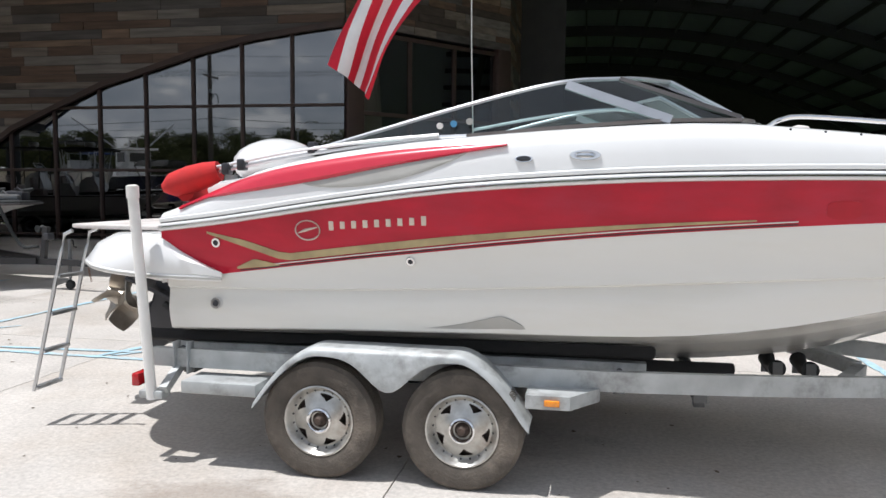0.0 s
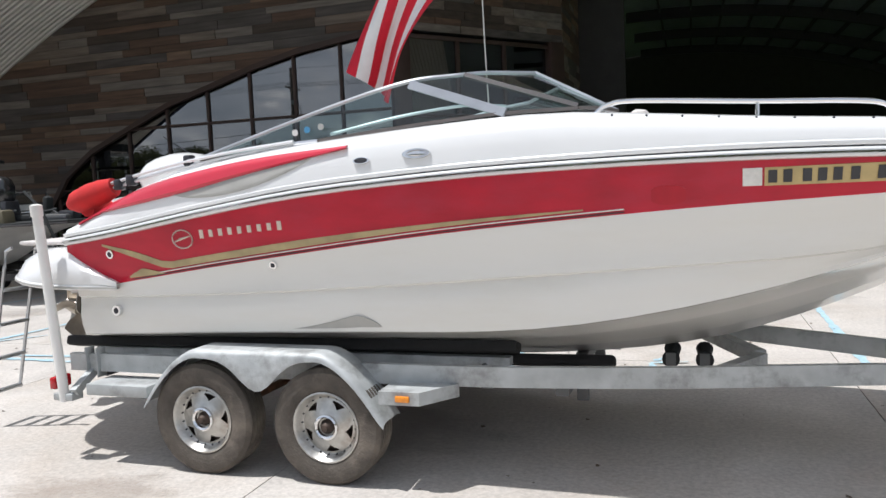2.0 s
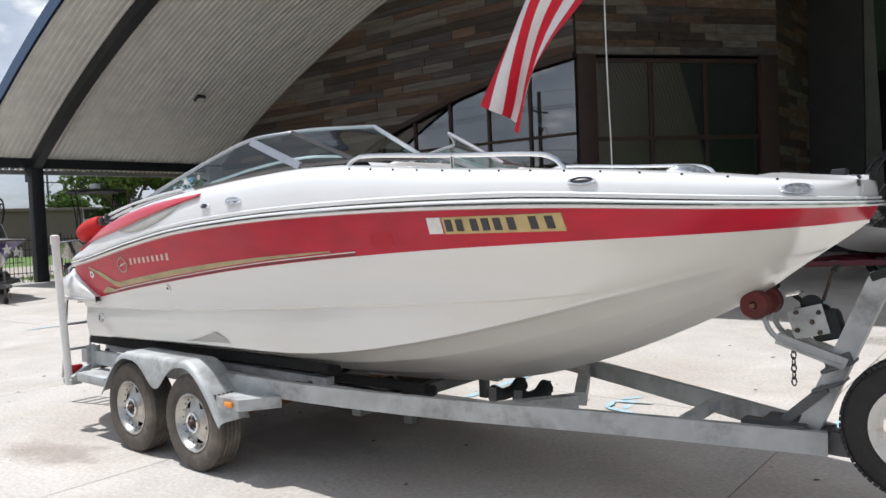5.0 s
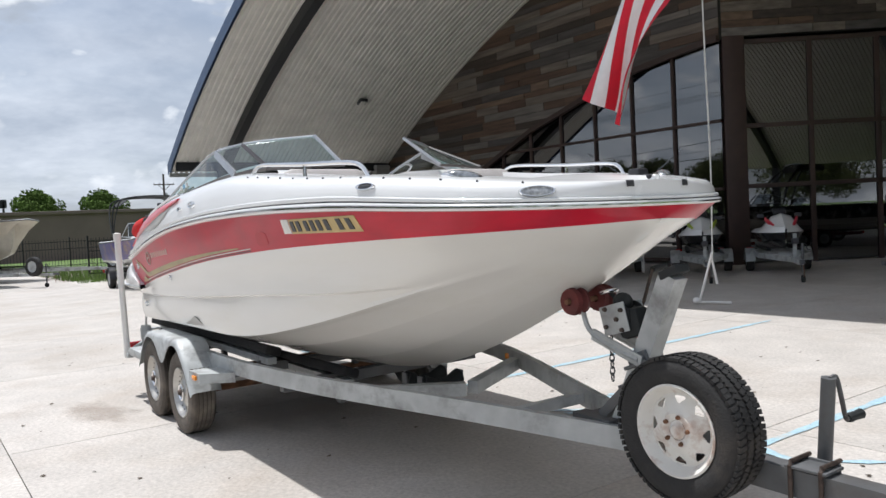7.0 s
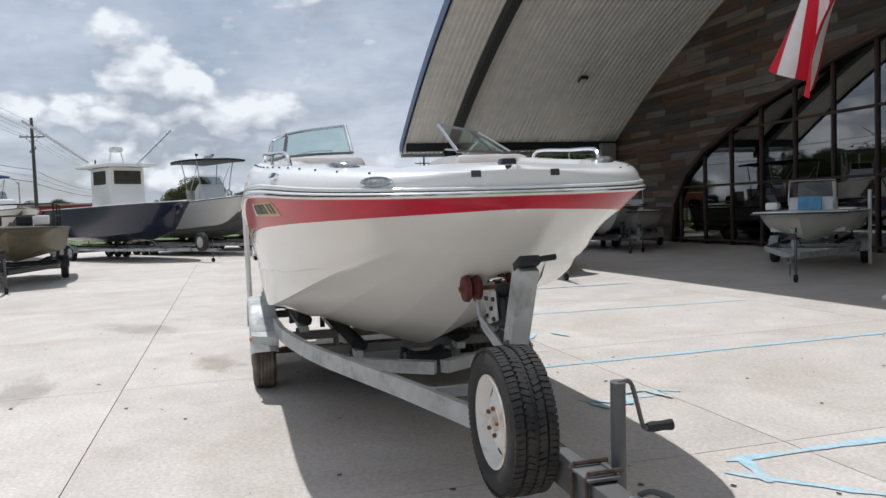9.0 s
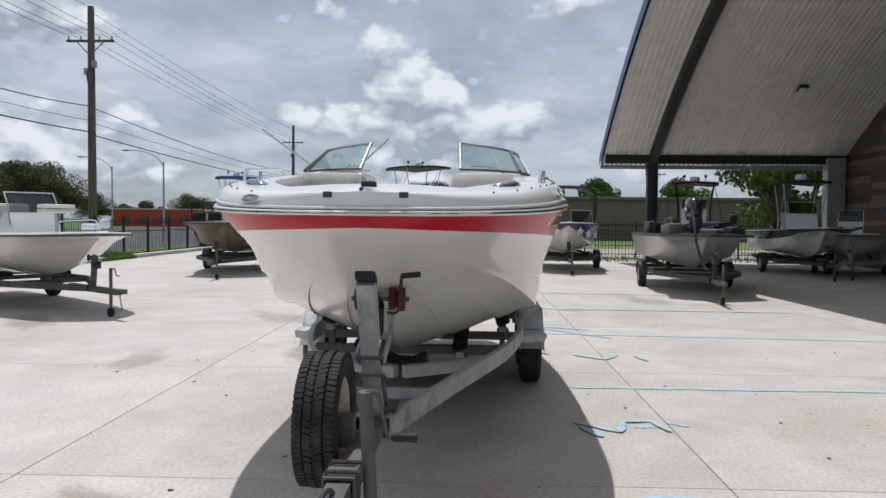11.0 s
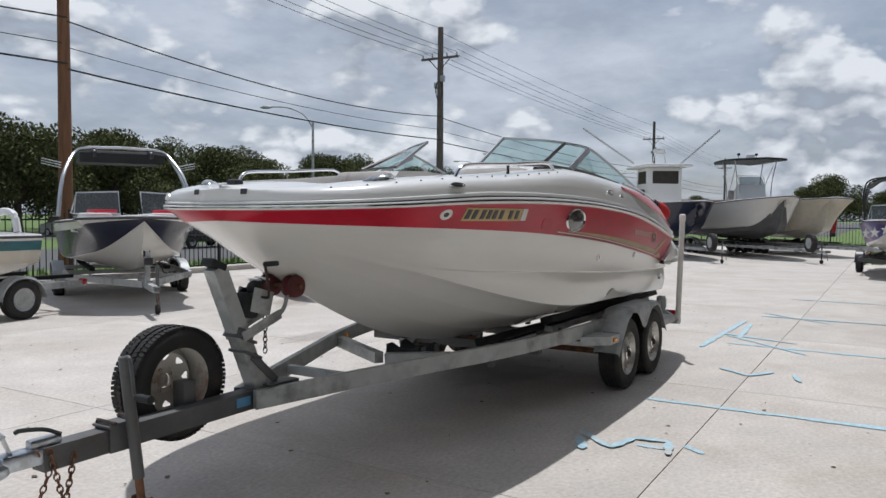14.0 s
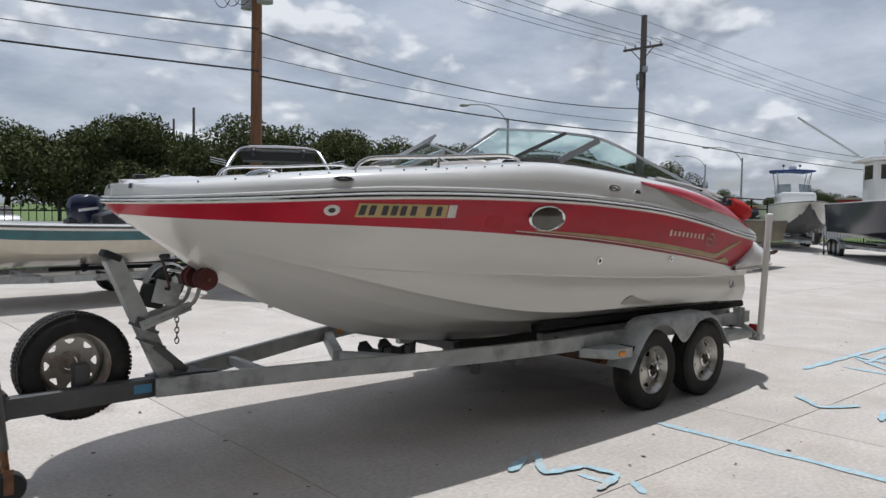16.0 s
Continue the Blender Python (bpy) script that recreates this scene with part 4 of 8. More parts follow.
acc_lo = curve([0.02, 0.3, 0.9, 1.4, 2.02], [1.60, 1.635, 1.725, 1.82, 1.925])
acc_hi = curve([0.02, 0.3, 0.6, 0.9, 1.4, 2.02], [1.612, 1.70, 1.785, 1.84, 1.905, 1.945])
for sg in (-1, 1):
    deck_patch("red_accent", sg, 0.03, 2.02, lambda x: min(acc_lo(x), deck_z(x) - 0.04), lambda x: min(acc_hi(x), deck_z(x) - 0.012), "red_bright", off=0.022, label="bright red moulded accent")
    deck_patch("scoop", sg, 0.85, 1.8, lambda x: acc_lo(x) - 0.085 * math.sin(math.pi * (x - 0.85) / 0.95) ** 0.8, lambda x: acc_lo(x) - 0.002, "grey_recess", off=0.004, t=0.004, label="grey scoop under the accent")
    # gold and pin stripes along the foot of the band
    def g_lo(x):
        return red_lo(x) + 0.036 if x > 0.72 else red_lo(0.72) + 0.036 + (0.72 - x) * 0.30
    side_patch("gold_stripe", sg, 0.22, 3.3, lambda x: g_lo(x), lambda x: g_lo(x) + 0.008 + 0.034 * min(1, max(0.0, (3.3 - x) / 1.6)) * min(1, (x - 0.18) / 0.3), "gold", n=40)
    side_patch("pin_stripe", sg, 0.42, 3.5, lambda x: red_lo(x) + 0.021, lambda x: red_lo(x) + 0.027, "white_sticker", n=30, m=1)
    side_patch("pin_stripe", sg, 0.42, 3.5, lambda x: red_lo(x) + 0.007, lambda x: red_lo(x) + 0.012, "dark_plastic", n=30, m=1)
    side_patch("gold_flash", sg, 0.4, 0.68, lambda x: red_lo(x) + 0.012 + 0.03 * (0.68 - x), lambda x: red_lo(x) + 0.016 + 0.34 * min(0.68 - x, 0.9 * (x - 0.4) + 0.05), "gold", n=10)
    bm = B()
    ring = [(0.875 + 0.075 * math.cos(a), 1.447 + 0.056 * math.sin(a)) for a in (2 * math.pi * k / 24 for k in range(24))]
    tube(bm, [(x, sg * (side_b(x, z) + 0.004), z) for x, z in ring], 0.0045, n=5, closed=True)
    tube(bm, [(x, sg * (side_b(x, z) + 0.004), z) for x, z in ((0.815, 1.43), (0.86, 1.447), (0.935, 1.465))], [0.003, 0.009, 0.003], n=5)
    part("brand_shape", bm, M["emblem"], boat, "plain ring-shaped emblem")
    for k in range(9):
        x = 1.0 + 0.068 * k
        zc = 1.475 + 0.07 * (x - 1.0)
        tall = 0.026 if k in (0, 8) else 0.021
        side_patch("brand_bar", sg, x + 0.006, x + 0.034, lambda q, c=zc, h=tall: c - h, lambda q, c=zc, h=tall: c + h, "emblem", off=0.003, n=2, m=1)
    # registration strip, its figures as plain bars
    side_patch("number_strip", sg, 4.14, 4.78, lambda q: 1.628, lambda q: 1.712, "tan", off=0.004, n=10, label="tan registration strip with plain dark bars")
    for c in (0.055, 0.155, 0.285, 0.385, 0.485, 0.60, 0.775, 0.90):
        x = 4.14 + 0.64 * (c if sg < 0 else 1 - c)
        side_patch("number_bar", sg, x - 0.019, x + 0.019, lambda q: 1.641, lambda q: 1.699, "dark_plastic", off=0.009, n=2, m=1)
    side_patch("sticker", sg, 4.045 if sg < 0 else 4.065, 4.13, lambda q: 1.63, lambda q: 1.712, "white_sticker", off=0.004, n=3, label="small white sticker")
    # deeper red where the band was touched up
    for x0, x1, z0, z1 in ((3.63, 3.79, 1.555, 1.65),):
        side_patch("touched_up_patch", sg, x0, x1, lambda q, a=x0, b=x1, c=z0: c + 0.02 * abs(2 * (q - a) / (b - a) - 1) ** 3, lambda q, a=x0, b=x1, c=z1: c - 0.02 * abs(2 * (q - a) / (b - a) - 1) ** 3, "red_deep", off=0.0015, n=12)
    # the chine recess is not cut: a flat grey patch paints its shade
    side_patch("hull_wedge", sg, 1.45, 2.14, lambda x: chine_z(x) + 0.012, lambda x: chine_z(x) + 0.016 + 0.085 * min(1.0, max(0.0, (x - 1.45) / 0.52)) ** 1.7 * min(1.0, max(0.0, (2.14 - x) / 0.14)) ** 0.6, "grey_recess", off=0.003, n=24, label="flat grey patch for the shaded recess above the chine")


def side_y(x, z, on_deck):
    if not on_deck:
        return side_b(x, z)
    u0, u1 = 0.0, 1.0
    for _ in range(14):
        um = (u0 + u1) / 2
        u0, u1 = (um, u1) if deck_pt(x, um)[1] < z else (u0, um)
    return deck_pt(x, u0)[0]


def oval(name, sg, x, z, a, b, mat="chrome", depth=0.014, on_deck=False, inner=None, label="", fill=0.72):
    """A low oval fitting laid on the curved side, with a lens in it."""
    e = 0.012
    p = Vector((x, sg * side_y(x, z, on_deck), z))
    dx = Vector((2 * e, sg * (side_y(x + e, z, on_deck) - side_y(x - e, z, on_deck)), 0)).normalized()
    dz = Vector((0, sg * (side_y(x, z + e, on_deck) - side_y(x, z - e, on_deck)), 2 * e)).normalized()
    n = dx.cross(dz).normalized()
    if n.y * sg < 0:
        n = -n
    dz = n.cross(dx).normalized()
    if dz.z < 0:
        dz = -dz

    def disc(prof):
        bm = B()
        rings = [[bm.verts.new(p + dx * (r * a * math.cos(t)) + dz * (r * b * math.sin(t)) + n * h) for t in (2 * math.pi * k / 28 for k in range(28))] for r, h in prof]
        for A, C in zip(rings, rings[1:]):
            for k in range(28):
                bm.faces.new((A[k], A[(k + 1) % 28], C[(k + 1) % 28], C[k]))
        bm.faces.new(rings[-1])
        return bm

    ob = part(name, disc([(1.0, -0.035), (1.0, depth * 0.5), (0.94, depth), (fill + 0.06, depth), (fill, depth * 0.45)]), M[mat], boat, label)
    if inner:
        part("lens", disc([(fill + 0.01, depth * 0.3), (fill, depth * 0.55), (fill * 0.6, depth * 0.8), (0.1, depth * 0.9)]), M[inner], ob)
    return ob


M["lamp_lens"] = mk("grey_lamp_lens", (0.32, 0.33, 0.34), 0.15, 0.6, var=0.5, scale=40, coat=0.6)
M["oval_mesh"] = mk("grey_mesh_plate", (0.42, 0.42, 0.42), 0.4, 0.6, var=0.4, scale=70)
for sg in (-1, 1):
    oval("drain_fitting", sg, 0.24, 0.985, 0.036, 0.036, inner="dark_plastic", fill=0.5)
    oval("drain_fitting", sg, 0.28 if sg < 0 else 2.5, 1.36 if sg < 0 else 1.30, 0.03, 0.03, inner="dark_plastic", fill=0.5)
    oval("drain_fitting", sg, 1.48, 1.283, 0.026, 0.026, inner="dark_plastic", fill=0.5)
    oval("vent_oval", sg, 2.115, 1.852, 0.05, 0.019, on_deck=True, inner="dark_plastic")
    oval("cleat", sg, 2.435, 1.873, 0.082, 0.028, on_deck=True, inner="chrome", fill=0.6)
    oval("cleat", sg, 4.88, 1.848, 0.066, 0.02, on_deck=True, inner="dark_plastic")
    turn = -sg * 52
    bm = B()
    ellipsoid(bm, (5.24, sg * 0.735, 1.866), (0.115, 0.058, 0.03), 24, 12, m=pose(0, 0, 0, 0, 10, turn))
    lamp = part("docking_light", bm, M["chrome"], boat, "chrome-rimmed docking light")
    bm = B()
    ellipsoid(bm, (5.25, sg * 0.74, 1.871), (0.098, 0.048, 0.032), 24, 12, m=pose(0, 0, 0, 0, 10, turn))
    part("lens", bm, M["lamp_lens"], lamp)
    # notches for the bow lines in the front of the deck
    for yc in (0.20,):
        bm = B()
        rows = []
        for v in (-0.024, -0.008, 0.008, 0.024):
            row = []
            for u in (0.50, 0.6, 0.7, 0.8, 0.9):
                x0, x1 = 5.3, TIP
                for _ in range(18):
                    xm = (x0 + x1) / 2
                    x0, x1 = (xm, x1) if deck_pt(xm, u)[0] > yc + v else (x0, xm)
                row.append((x0 + 0.003, sg * (yc + v), deck_pt(x0, u)[1] + 0.003))
            rows.append(row)
        loft(bm, rows)
        part("line_notch", bm, M["notch"], boat, "dark bow line notch")
oval("porthole", 1, 3.20, 1.632, 0.195, 0.095, depth=0.018, inner="porthole", label="chrome-rimmed oval porthole", fill=0.85)
oval("bow_badge", -1, 5.665, 1.772, 0.085, 0.026, on_deck=True, inner="oval_mesh", label="oval chrome badge", fill=0.8)
oval("round_sticker", 1, 4.93, 1.668, 0.05, 0.04, mat="white_sticker", depth=0.003, inner="dark_plastic", fill=0.45)
bm = B()
box(bm, (5.765, -0.01, 1.822), (0.05, 0.06, 0.036), ry=8, bevel=0.012)
part("bow_light", bm, M["dark_plastic"], boat, "small black bow light")

# snaps along the deck edge
snap = None
for sg in (-1, 1):
    for k in range(14):
        x = 3.45 + 0.165 * k
        y, z = deck_pt(x, 0.80)
        if snap is None:
            bm = B()
            bmesh.ops.create_icosphere(bm, subdivisions=1, radius=0.007)
            snap = part("snap", bm, M["dark_plastic"], boat)
            snap.location = (x, sg * (y + 0.004), z)
        else:
            twin(snap, pose(x, sg * (y + 0.004), z))

# bow rails and hardware
for sg in (-1, 1):
    bm = B()
    f = lambda x, dz, u=0.93: (x, sg * deck_pt(x, u)[0], deck_z(x) + dz)
    tube(bm, arc([f(3.36, -0.01), f(3.42, 0.03), f(3.56, 0.055), f(4.1, 0.065), f(4.55, 0.07), f(4.68, 0.05), f(4.74, -0.01)], 5), 0.0125)
    tube(bm, [f(4.12, 0.065), f(4.12, -0.01)], 0.011)
    part("bow_rail", bm, M["chrome"], boat, "chrome bow rail")
bm = B()
box(bm, (5.695, 0, 1.847), (0.07, 0.08, 0.05), bevel=0.012)
part("nav_light", bm, M["dark_plastic"], boat)
bm = B()
tube(bm, arc([(5.44, -0.03, 1.245), (5.50, -0.03, 1.26), (5.50, 0.03, 1.26), (5.44, 0.03, 1.245)], 4), 0.009)
part("bow_eye", bm, M["chrome"], boat)

# windscreen: two wings with walk-through gap
WB = {"a": (0.95, 1.035, 1.915), "b": (2.72, 1.04, 2.06), "c": (3.25, 0.93, 2.075), "d": (3.40, 0.42, 2.09)}
WT = {"a": (0.93, 1.03, 1.93), "m": (1.76, 0.985, 2.165), "n": (2.28, 0.96, 2.285), "b": (2.60, 0.86, 2.315), "d": (2.92, 0.40, 2.352)}
for sg in (-1, 1):
    S = lambda p: (p[0], sg * p[1], p[2])
    top_line = arc([S(WT[k]) for k in ("a", "m", "n", "b")], 6) + arc([S(WT["b"]), S((2.72, 0.70, 2.335)), S(WT["d"])], 6)[1:]
    base_line = arc([S(WB["a"]), S((1.77, 1.05, 1.99)), S(WB["b"]), S(WB["c"])], 6) + arc([S(WB["c"]), S((3.35, 0.7, 2.085)), S(WB["d"])], 6)[1:]
    bm = B()
    n = 30
    ft = [curve(np.linspace(0, 1, len(top_line)), [p[k] for p in top_line]) for k in range(3)]
    fb = [curve(np.linspace(0, 1, len(base_line)), [p[k] for p in base_line]) for k in range(3)]
    loft(bm, [[tuple(f(i / n) for f in fb), tuple(0.5 * (fb[k](i / n) + ft[k](i / n)) for k in range(3)), tuple(f(i / n) for f in ft)] for i in range(n + 1)])
    pane = part("windscreen", bm, M["ws_glass"], boat, "tinted glass windscreen", angle=60)
    pane.visible_shadow = False
    bm = B()
    tube(bm, top_line, 0.0125, n=6)
    tube(bm, [top_line[-1], base_line[-1]], 0.015, n=6)
    part("top_frame", bm, M["wsframe"], pane, "grey metal frame")
    bm = B()
    for i in range(len(base_line) - 1):
        beam(bm, base_line[i], base_line[i + 1], 0.02, 0.018)
    part("base_frame", bm, M["basetrim"], pane)
    bm = B()
    beam(bm, S((2.61, 0.855, 2.313)), S((3.25, 0.925, 2.085)), 0.026, 0.02, up=(0, sg, 0.5))
    part("corner_post", bm, M["darkframe"], pane, "dark windscreen corner post")
    bm = B()
    a, b = S((2.32, 0.968, 2.272)), S((2.88, 1.03, 2.068))
    beam(bm, a, b, 0.05, 0.018, up=(0, sg, 0.3))
    part("pillar", bm, M["wsframe"], pane)
    bm = B()
    tube(bm, arc([S((1.8, 0.95, 2.03)), S((2.2, 0.85, 2.11)), S((2.55, 0.7, 2.16)), S((2.75, 0.5, 2.16))], 5), 0.010, n=6)
    part("grab_rail", bm, M["alu"], boat)
    # console with dash hood
    bm = B()
    rows = []
    for y0 in (0.42, 0.55, 0.75, 0.9):
        rows.append([(2.3, sg * y0, 1.4), (2.35, sg * y0, 1.95), (2.5, sg * y0, 2.06), (2.9, sg * y0, 2.08), (3.35, sg * y0, 2.06), (3.42, sg * y0, 2.0), (3.42, sg * y0, 1.45)])
    loft(bm, rows)
    bm.faces.new([bm.verts.new(p) for p in rows[0]])
    part("console", bm, M["deckcoat"], boat)
    bm = B()
    box(bm, (3.565, sg * 0.65, 1.955), (0.14, 0.60, 0.19), ry=-14, bevel=0.062)
    box(bm, (3.53, sg * 0.66, 1.80), (0.13, 0.56, 0.2), ry=-14, bevel=0.05)
    part("bow_seat_back", bm, M["vinyl"], boat, "stained grey-white vinyl seat back")
    bm = B()
    box(bm, (4.2, sg * 0.68, 1.62), (1.3, 0.34, 0.16), bevel=0.04)
    part("bow_seat", bm, M["vinyl"], boat)
    bm = B()
    box(bm, (1.75, sg * 0.58, 1.62), (0.45, 0.45, 0.42), bevel=0.06)
    part("helm_seat", bm, M["vinyl"], boat)
bm = B()
ellipsoid(bm, (0.36, -0.45, 1.86), (0.26, 0.36, 0.155), m=pose(0, 0, 0, 0, -8, 0))
part("sun_pad", bm, M["deckcoat"], boat, "white padded engine hatch")
bm = B()
box(bm, (0.45, 0.0, 1.66), (0.95, 1.7, 0.22), ry=-8, bevel=0.06)
part("engine_hatch", bm, M["deckcoat"], boat)
for k, (x, mat) in enumerate(((1.62, "white_sticker"), (1.70, "blue_sticker"), (1.79, "grey_recess"))):
    bm = B()
    tube(bm, [(x, -1.045, 2.045 + 0.012 * k), (x, -1.049, 2.045 + 0.012 * k)], 0.019, n=14)
    part("glass_sticker", bm, M[mat], boat, "small round sticker low on the windscreen")
# rolled sun top in its red boot, with its folded poles
for sg in (-1, 1):
    pts = [(-0.12, 1.03, 1.68), (-0.06, 1.02, 1.70), (0.06, 1.02, 1.735), (0.16, 1.01, 1.765), (0.24, 1.0, 1.79)]
    bm = B()
    tube(bm, [(x, sg * y, z) for x, y, z in pts], [0.03, 0.075, 0.085, 0.078, 0.06], n=14)
    part("canvas_boot", bm, M["canvas_red"], boat, "red canvas boot of the sun top")
    for dz, dy in ((0, 0), (0.03, 0.012), (0.015, -0.03)):
        bm = B()
        tube(bm, arc([(0.2, sg * (1.01 + dy), 1.775 + dz), (0.7, sg * (1.03 + dy), 1.868 + dz), (1.2, sg * (1.05 + dy), 1.935 + dz * 0.8), (1.62, sg * (1.06 + dy), 1.978 + dz * 0.5)], 4), 0.011, n=6)
        part("folded_pole", bm, M["pole_alu"], boat, "bright folded top pole")
    bm = B()
    tube(bm, [(1.62, sg * 1.06, 1.98), (1.78, sg * 1.07, 1.985)], 0.014, n=6)
    part("pole_end", bm, M["chrome"], boat)
    for x, z in ((0.3, 1.80), (0.4, 1.825), (0.85, 1.925)):
        bm = B()
        box(bm, (x, sg * 1.02, z), (0.05, 0.07, 0.07), bevel=0.012)
        part("pole_clamp", bm, M["dark_plastic"], boat)
bm = B()
tube(bm, [(0.02, 0, 1.60), (0.02, 1.02, 1.66)], 0.06, n=10)
tube(bm, [(0.02, 0, 1.60), (0.02, -1.02, 1.66)], 0.06, n=10)
part("canvas_roll", bm, M["canvas_red"], boat)
# stern drive, tilted up, with twin propellers
TILT = Matrix.Translation((-0.2, 0, 0.95)) @ pose(0, 0, 0, 0, 21, 0) @ Matrix.Scale(1.25, 4) @ Matrix.Translation((0.2, 0, -0.95))
bm = B()
box(bm, (-0.26, 0, 0.90), (0.34, 0.30, 0.34), ry=12, bevel=0.05)
box(bm, (-0.50, 0, 0.74), (0.30, 0.16, 0.56), ry=-6, bevel=0.05)
box(bm, (-0.56, 0, 0.76), (0.48, 0.30, 0.025), bevel=0.008)
tube(bm, [(-0.28, 0, 0.60), (-0.36, 0, 0.59), (-0.5, 0, 0.58), (-0.66, 0, 0.58)], [0.03, 0.06, 0.08, 0.07], n=14)
prism(bm, [(-0.4, 0.54), (-0.62, 0.54), (-0.60, 0.40), (-0.52, 0.37)], Matrix(), 0.03)
drive = part("stern_drive", bm, M["dark_plastic"], boat, "black stern drive leg tilted up")
drive.matrix_basis = TILT
for px, tw, rmax in ((-0.76, 1, 0.18), (-0.90, -1, 0.165)):
    bm = B()
    for k in range(4):
        a0 = math.pi * k / 2 + 0.4 + 0.5 * tw
        rows = []
        for i in range(6):
            r = 0.045 + (rmax - 0.045) * i / 5
            w = 0.62 - 0.32 * (i / 5) ** 2
            rows.append([(px - 0.02 * i / 5 + 0.055 * q * (1 - 0.35 * i / 5), r * math.cos(a0 + tw * q * w), 0.58 + r * math.sin(a0 + tw * q * w)) for q in (-1, -0.5, 0, 0.5, 1)])
        loft(bm, rows)
    thick(bm, 0.006)
    tube(bm, [(px + 0.05, 0, 0.58), (px, 0, 0.58), (px - 0.055, 0, 0.58)], [0.055, 0.05, 0.045], n=14)
    part("propeller", bm, M["bronze"], drive, "steel propeller")
for sg in (-1, 1):
    bm = B()
    tube(bm, [(-0.12, sg * 0.17, 0.66), (-0.50, sg * 0.15, 0.72)], 0.022, n=8)
    tube(bm, [(-0.12, sg * 0.17, 0.66), (-0.34, sg * 0.16, 0.695)], 0.034, n=10)
    part("trim_ram", bm, M["black"], drive)
# boarding ladder hung from the platform
for dy in (-0.13, 0.13):
    lad = B()
    tube(lad, [(-1.0, -0.6 + dy, 1.385), (-1.06, -0.6 + dy, 1.36), (-1.09, -0.6 + dy, 1.24), (-1.345, -0.6 + dy, 0.25)], 0.0135, n=6)
    part("ladder_rail", lad, M["alu"], boat, "aluminium boarding ladder rail")
for k in range(4):
    z = 0.27 + 0.265 * k
    x = -1.340 + (z - 0.25) * 0.255
    bm = B()
    box(bm, (x, -0.6, z), (0.05, 0.26, 0.025), bevel=0.006)
    part("ladder_rung", bm, M["alu"], boat)

# ---------------------------------------------------------------- trailer
TRL = pose(0, 0.0, 0, 0, 0, -0.7)
trailer = thing("boat_trailer", TRL, "galvanised tandem-axle boat trailer with black carpeted bunks", "trailer")


def tyre_wheel(parent, m, r=0.345, w=0.205, dusty=True, spare=False):
    bm = B()
    hw = w / 2
    prof = [(0.205, -hw * 0.82), (0.225, -hw * 0.96), (r * 0.80, -hw * 1.04), (r * 0.93, -hw * 0.97), (r * 0.985, -hw * 0.80)]
    for a in (-0.62, -0.3, 0.02, 0.34, 0.66):
        prof += [(r, hw * (a - 0.13)), (r, hw * (a + 0.09)), (r - 0.009, hw * (a + 0.11)), (r - 0.009, hw * (a + 0.16))]
    prof += [(r * 0.985, hw * 0.80), (r * 0.93, hw * 0.97), (r * 0.80, hw * 1.04), (0.225, hw * 0.96), (0.205, hw * 0.82)]
    if spare:
        prof = [(q if q < r * 0.9 else q - 0.012, y) for q, y in prof]
    lathe(bm, prof, n=48)
    tread = B()
    if spare:
        for k in range(74):
            for row, (yc, wd, sk) in enumerate(((-0.72, 0.40, 10), (-0.25, 0.33, -24), (0.25, 0.33, 24), (0.72, 0.40, -10))):
                a = 2 * math.pi * (k + (0.5 if row % 2 else 0.0) + 0.12 * math.sin(k * 5.1 + row)) / 74
                at = pose(0, 0, 0, 0, -math.degrees(a), 0) @ pose(r - 0.010 - (0.004 if row in (0, 3) else 0.0), yc * hw, 0, sk, 0, 0) @ Matrix.Diagonal((0.014, wd * hw * 1.06, 0.0225 if row in (1, 2) else 0.021, 1))
                bmesh.ops.create_cube(tread, size=1.0, matrix=at)
    wheel = part("wheel", bm, M["tyre" if dusty else "tyre_dark"], parent, "dusty worn tyre" if dusty else "black tyre, on the port side darkened for shade")
    wheel.matrix_basis = m
    if spare:
        tagged(part("tread", tread, M["tyre_dark"], wheel), kind="stuff")
    else:
        tread.free()
    bm = B()
    n = 120
    lathe(bm, [(0.205, hw * 0.8), (0.20, hw * 0.4), (0.205, -hw * 0.75), (0.209, -hw * 0.92), (0.200, -hw * 0.95), (0.188, -hw * 0.82), (0.178, -hw * 0.55), (0.165, -hw * 0.42)], n=n)
    # disc with openings
    r0, r1, y0, y1 = (0.165, 0.10, -hw * 0.42, -hw * 0.56) if not spare else (0.165, 0.095, -hw * 0.42, -hw * 0.6)
    cyc, gap = (24, 10) if not spare else (15, 7)
    for k in range(n):
        a, b = 2 * math.pi * k / n, 2 * math.pi * (k + 1) / n
        sw = 0.0 if spare else 0.35
        skip = (k % cyc) < gap
        for ra, rb, ya, yb, hole in ((r0, r0 - 0.012, y0, y0 - 0.004, False), (r0 - 0.012, r1 + 0.012, y0 - 0.004, y1, True), (r1 + 0.012, r1, y1, y1 - 0.006, False)):
            if hole and skip:
                q = (k % cyc + 0.5) / gap
                cut = 0.85 * q if not spare else 0.30 + 0.5 * abs(2 * q - 1) ** 1.5
                ra, ya = rb + (ra - rb) * cut, yb + (ya - yb) * cut
            sa, sb = sw * (r0 - ra) / (r0 - r1), sw * (r0 - rb) / (r0 - r1)
            q = [(ra * math.cos(a + sa), ya, ra * math.sin(a + sa)), (ra * math.cos(b + sa), ya, ra * math.sin(b + sa)), (rb * math.cos(b + sb), yb, rb * math.sin(b + sb)), (rb * math.cos(a + sb), yb, rb * math.sin(a + sb))]
            bm.faces.new([bm.verts.new(p) for p in q])
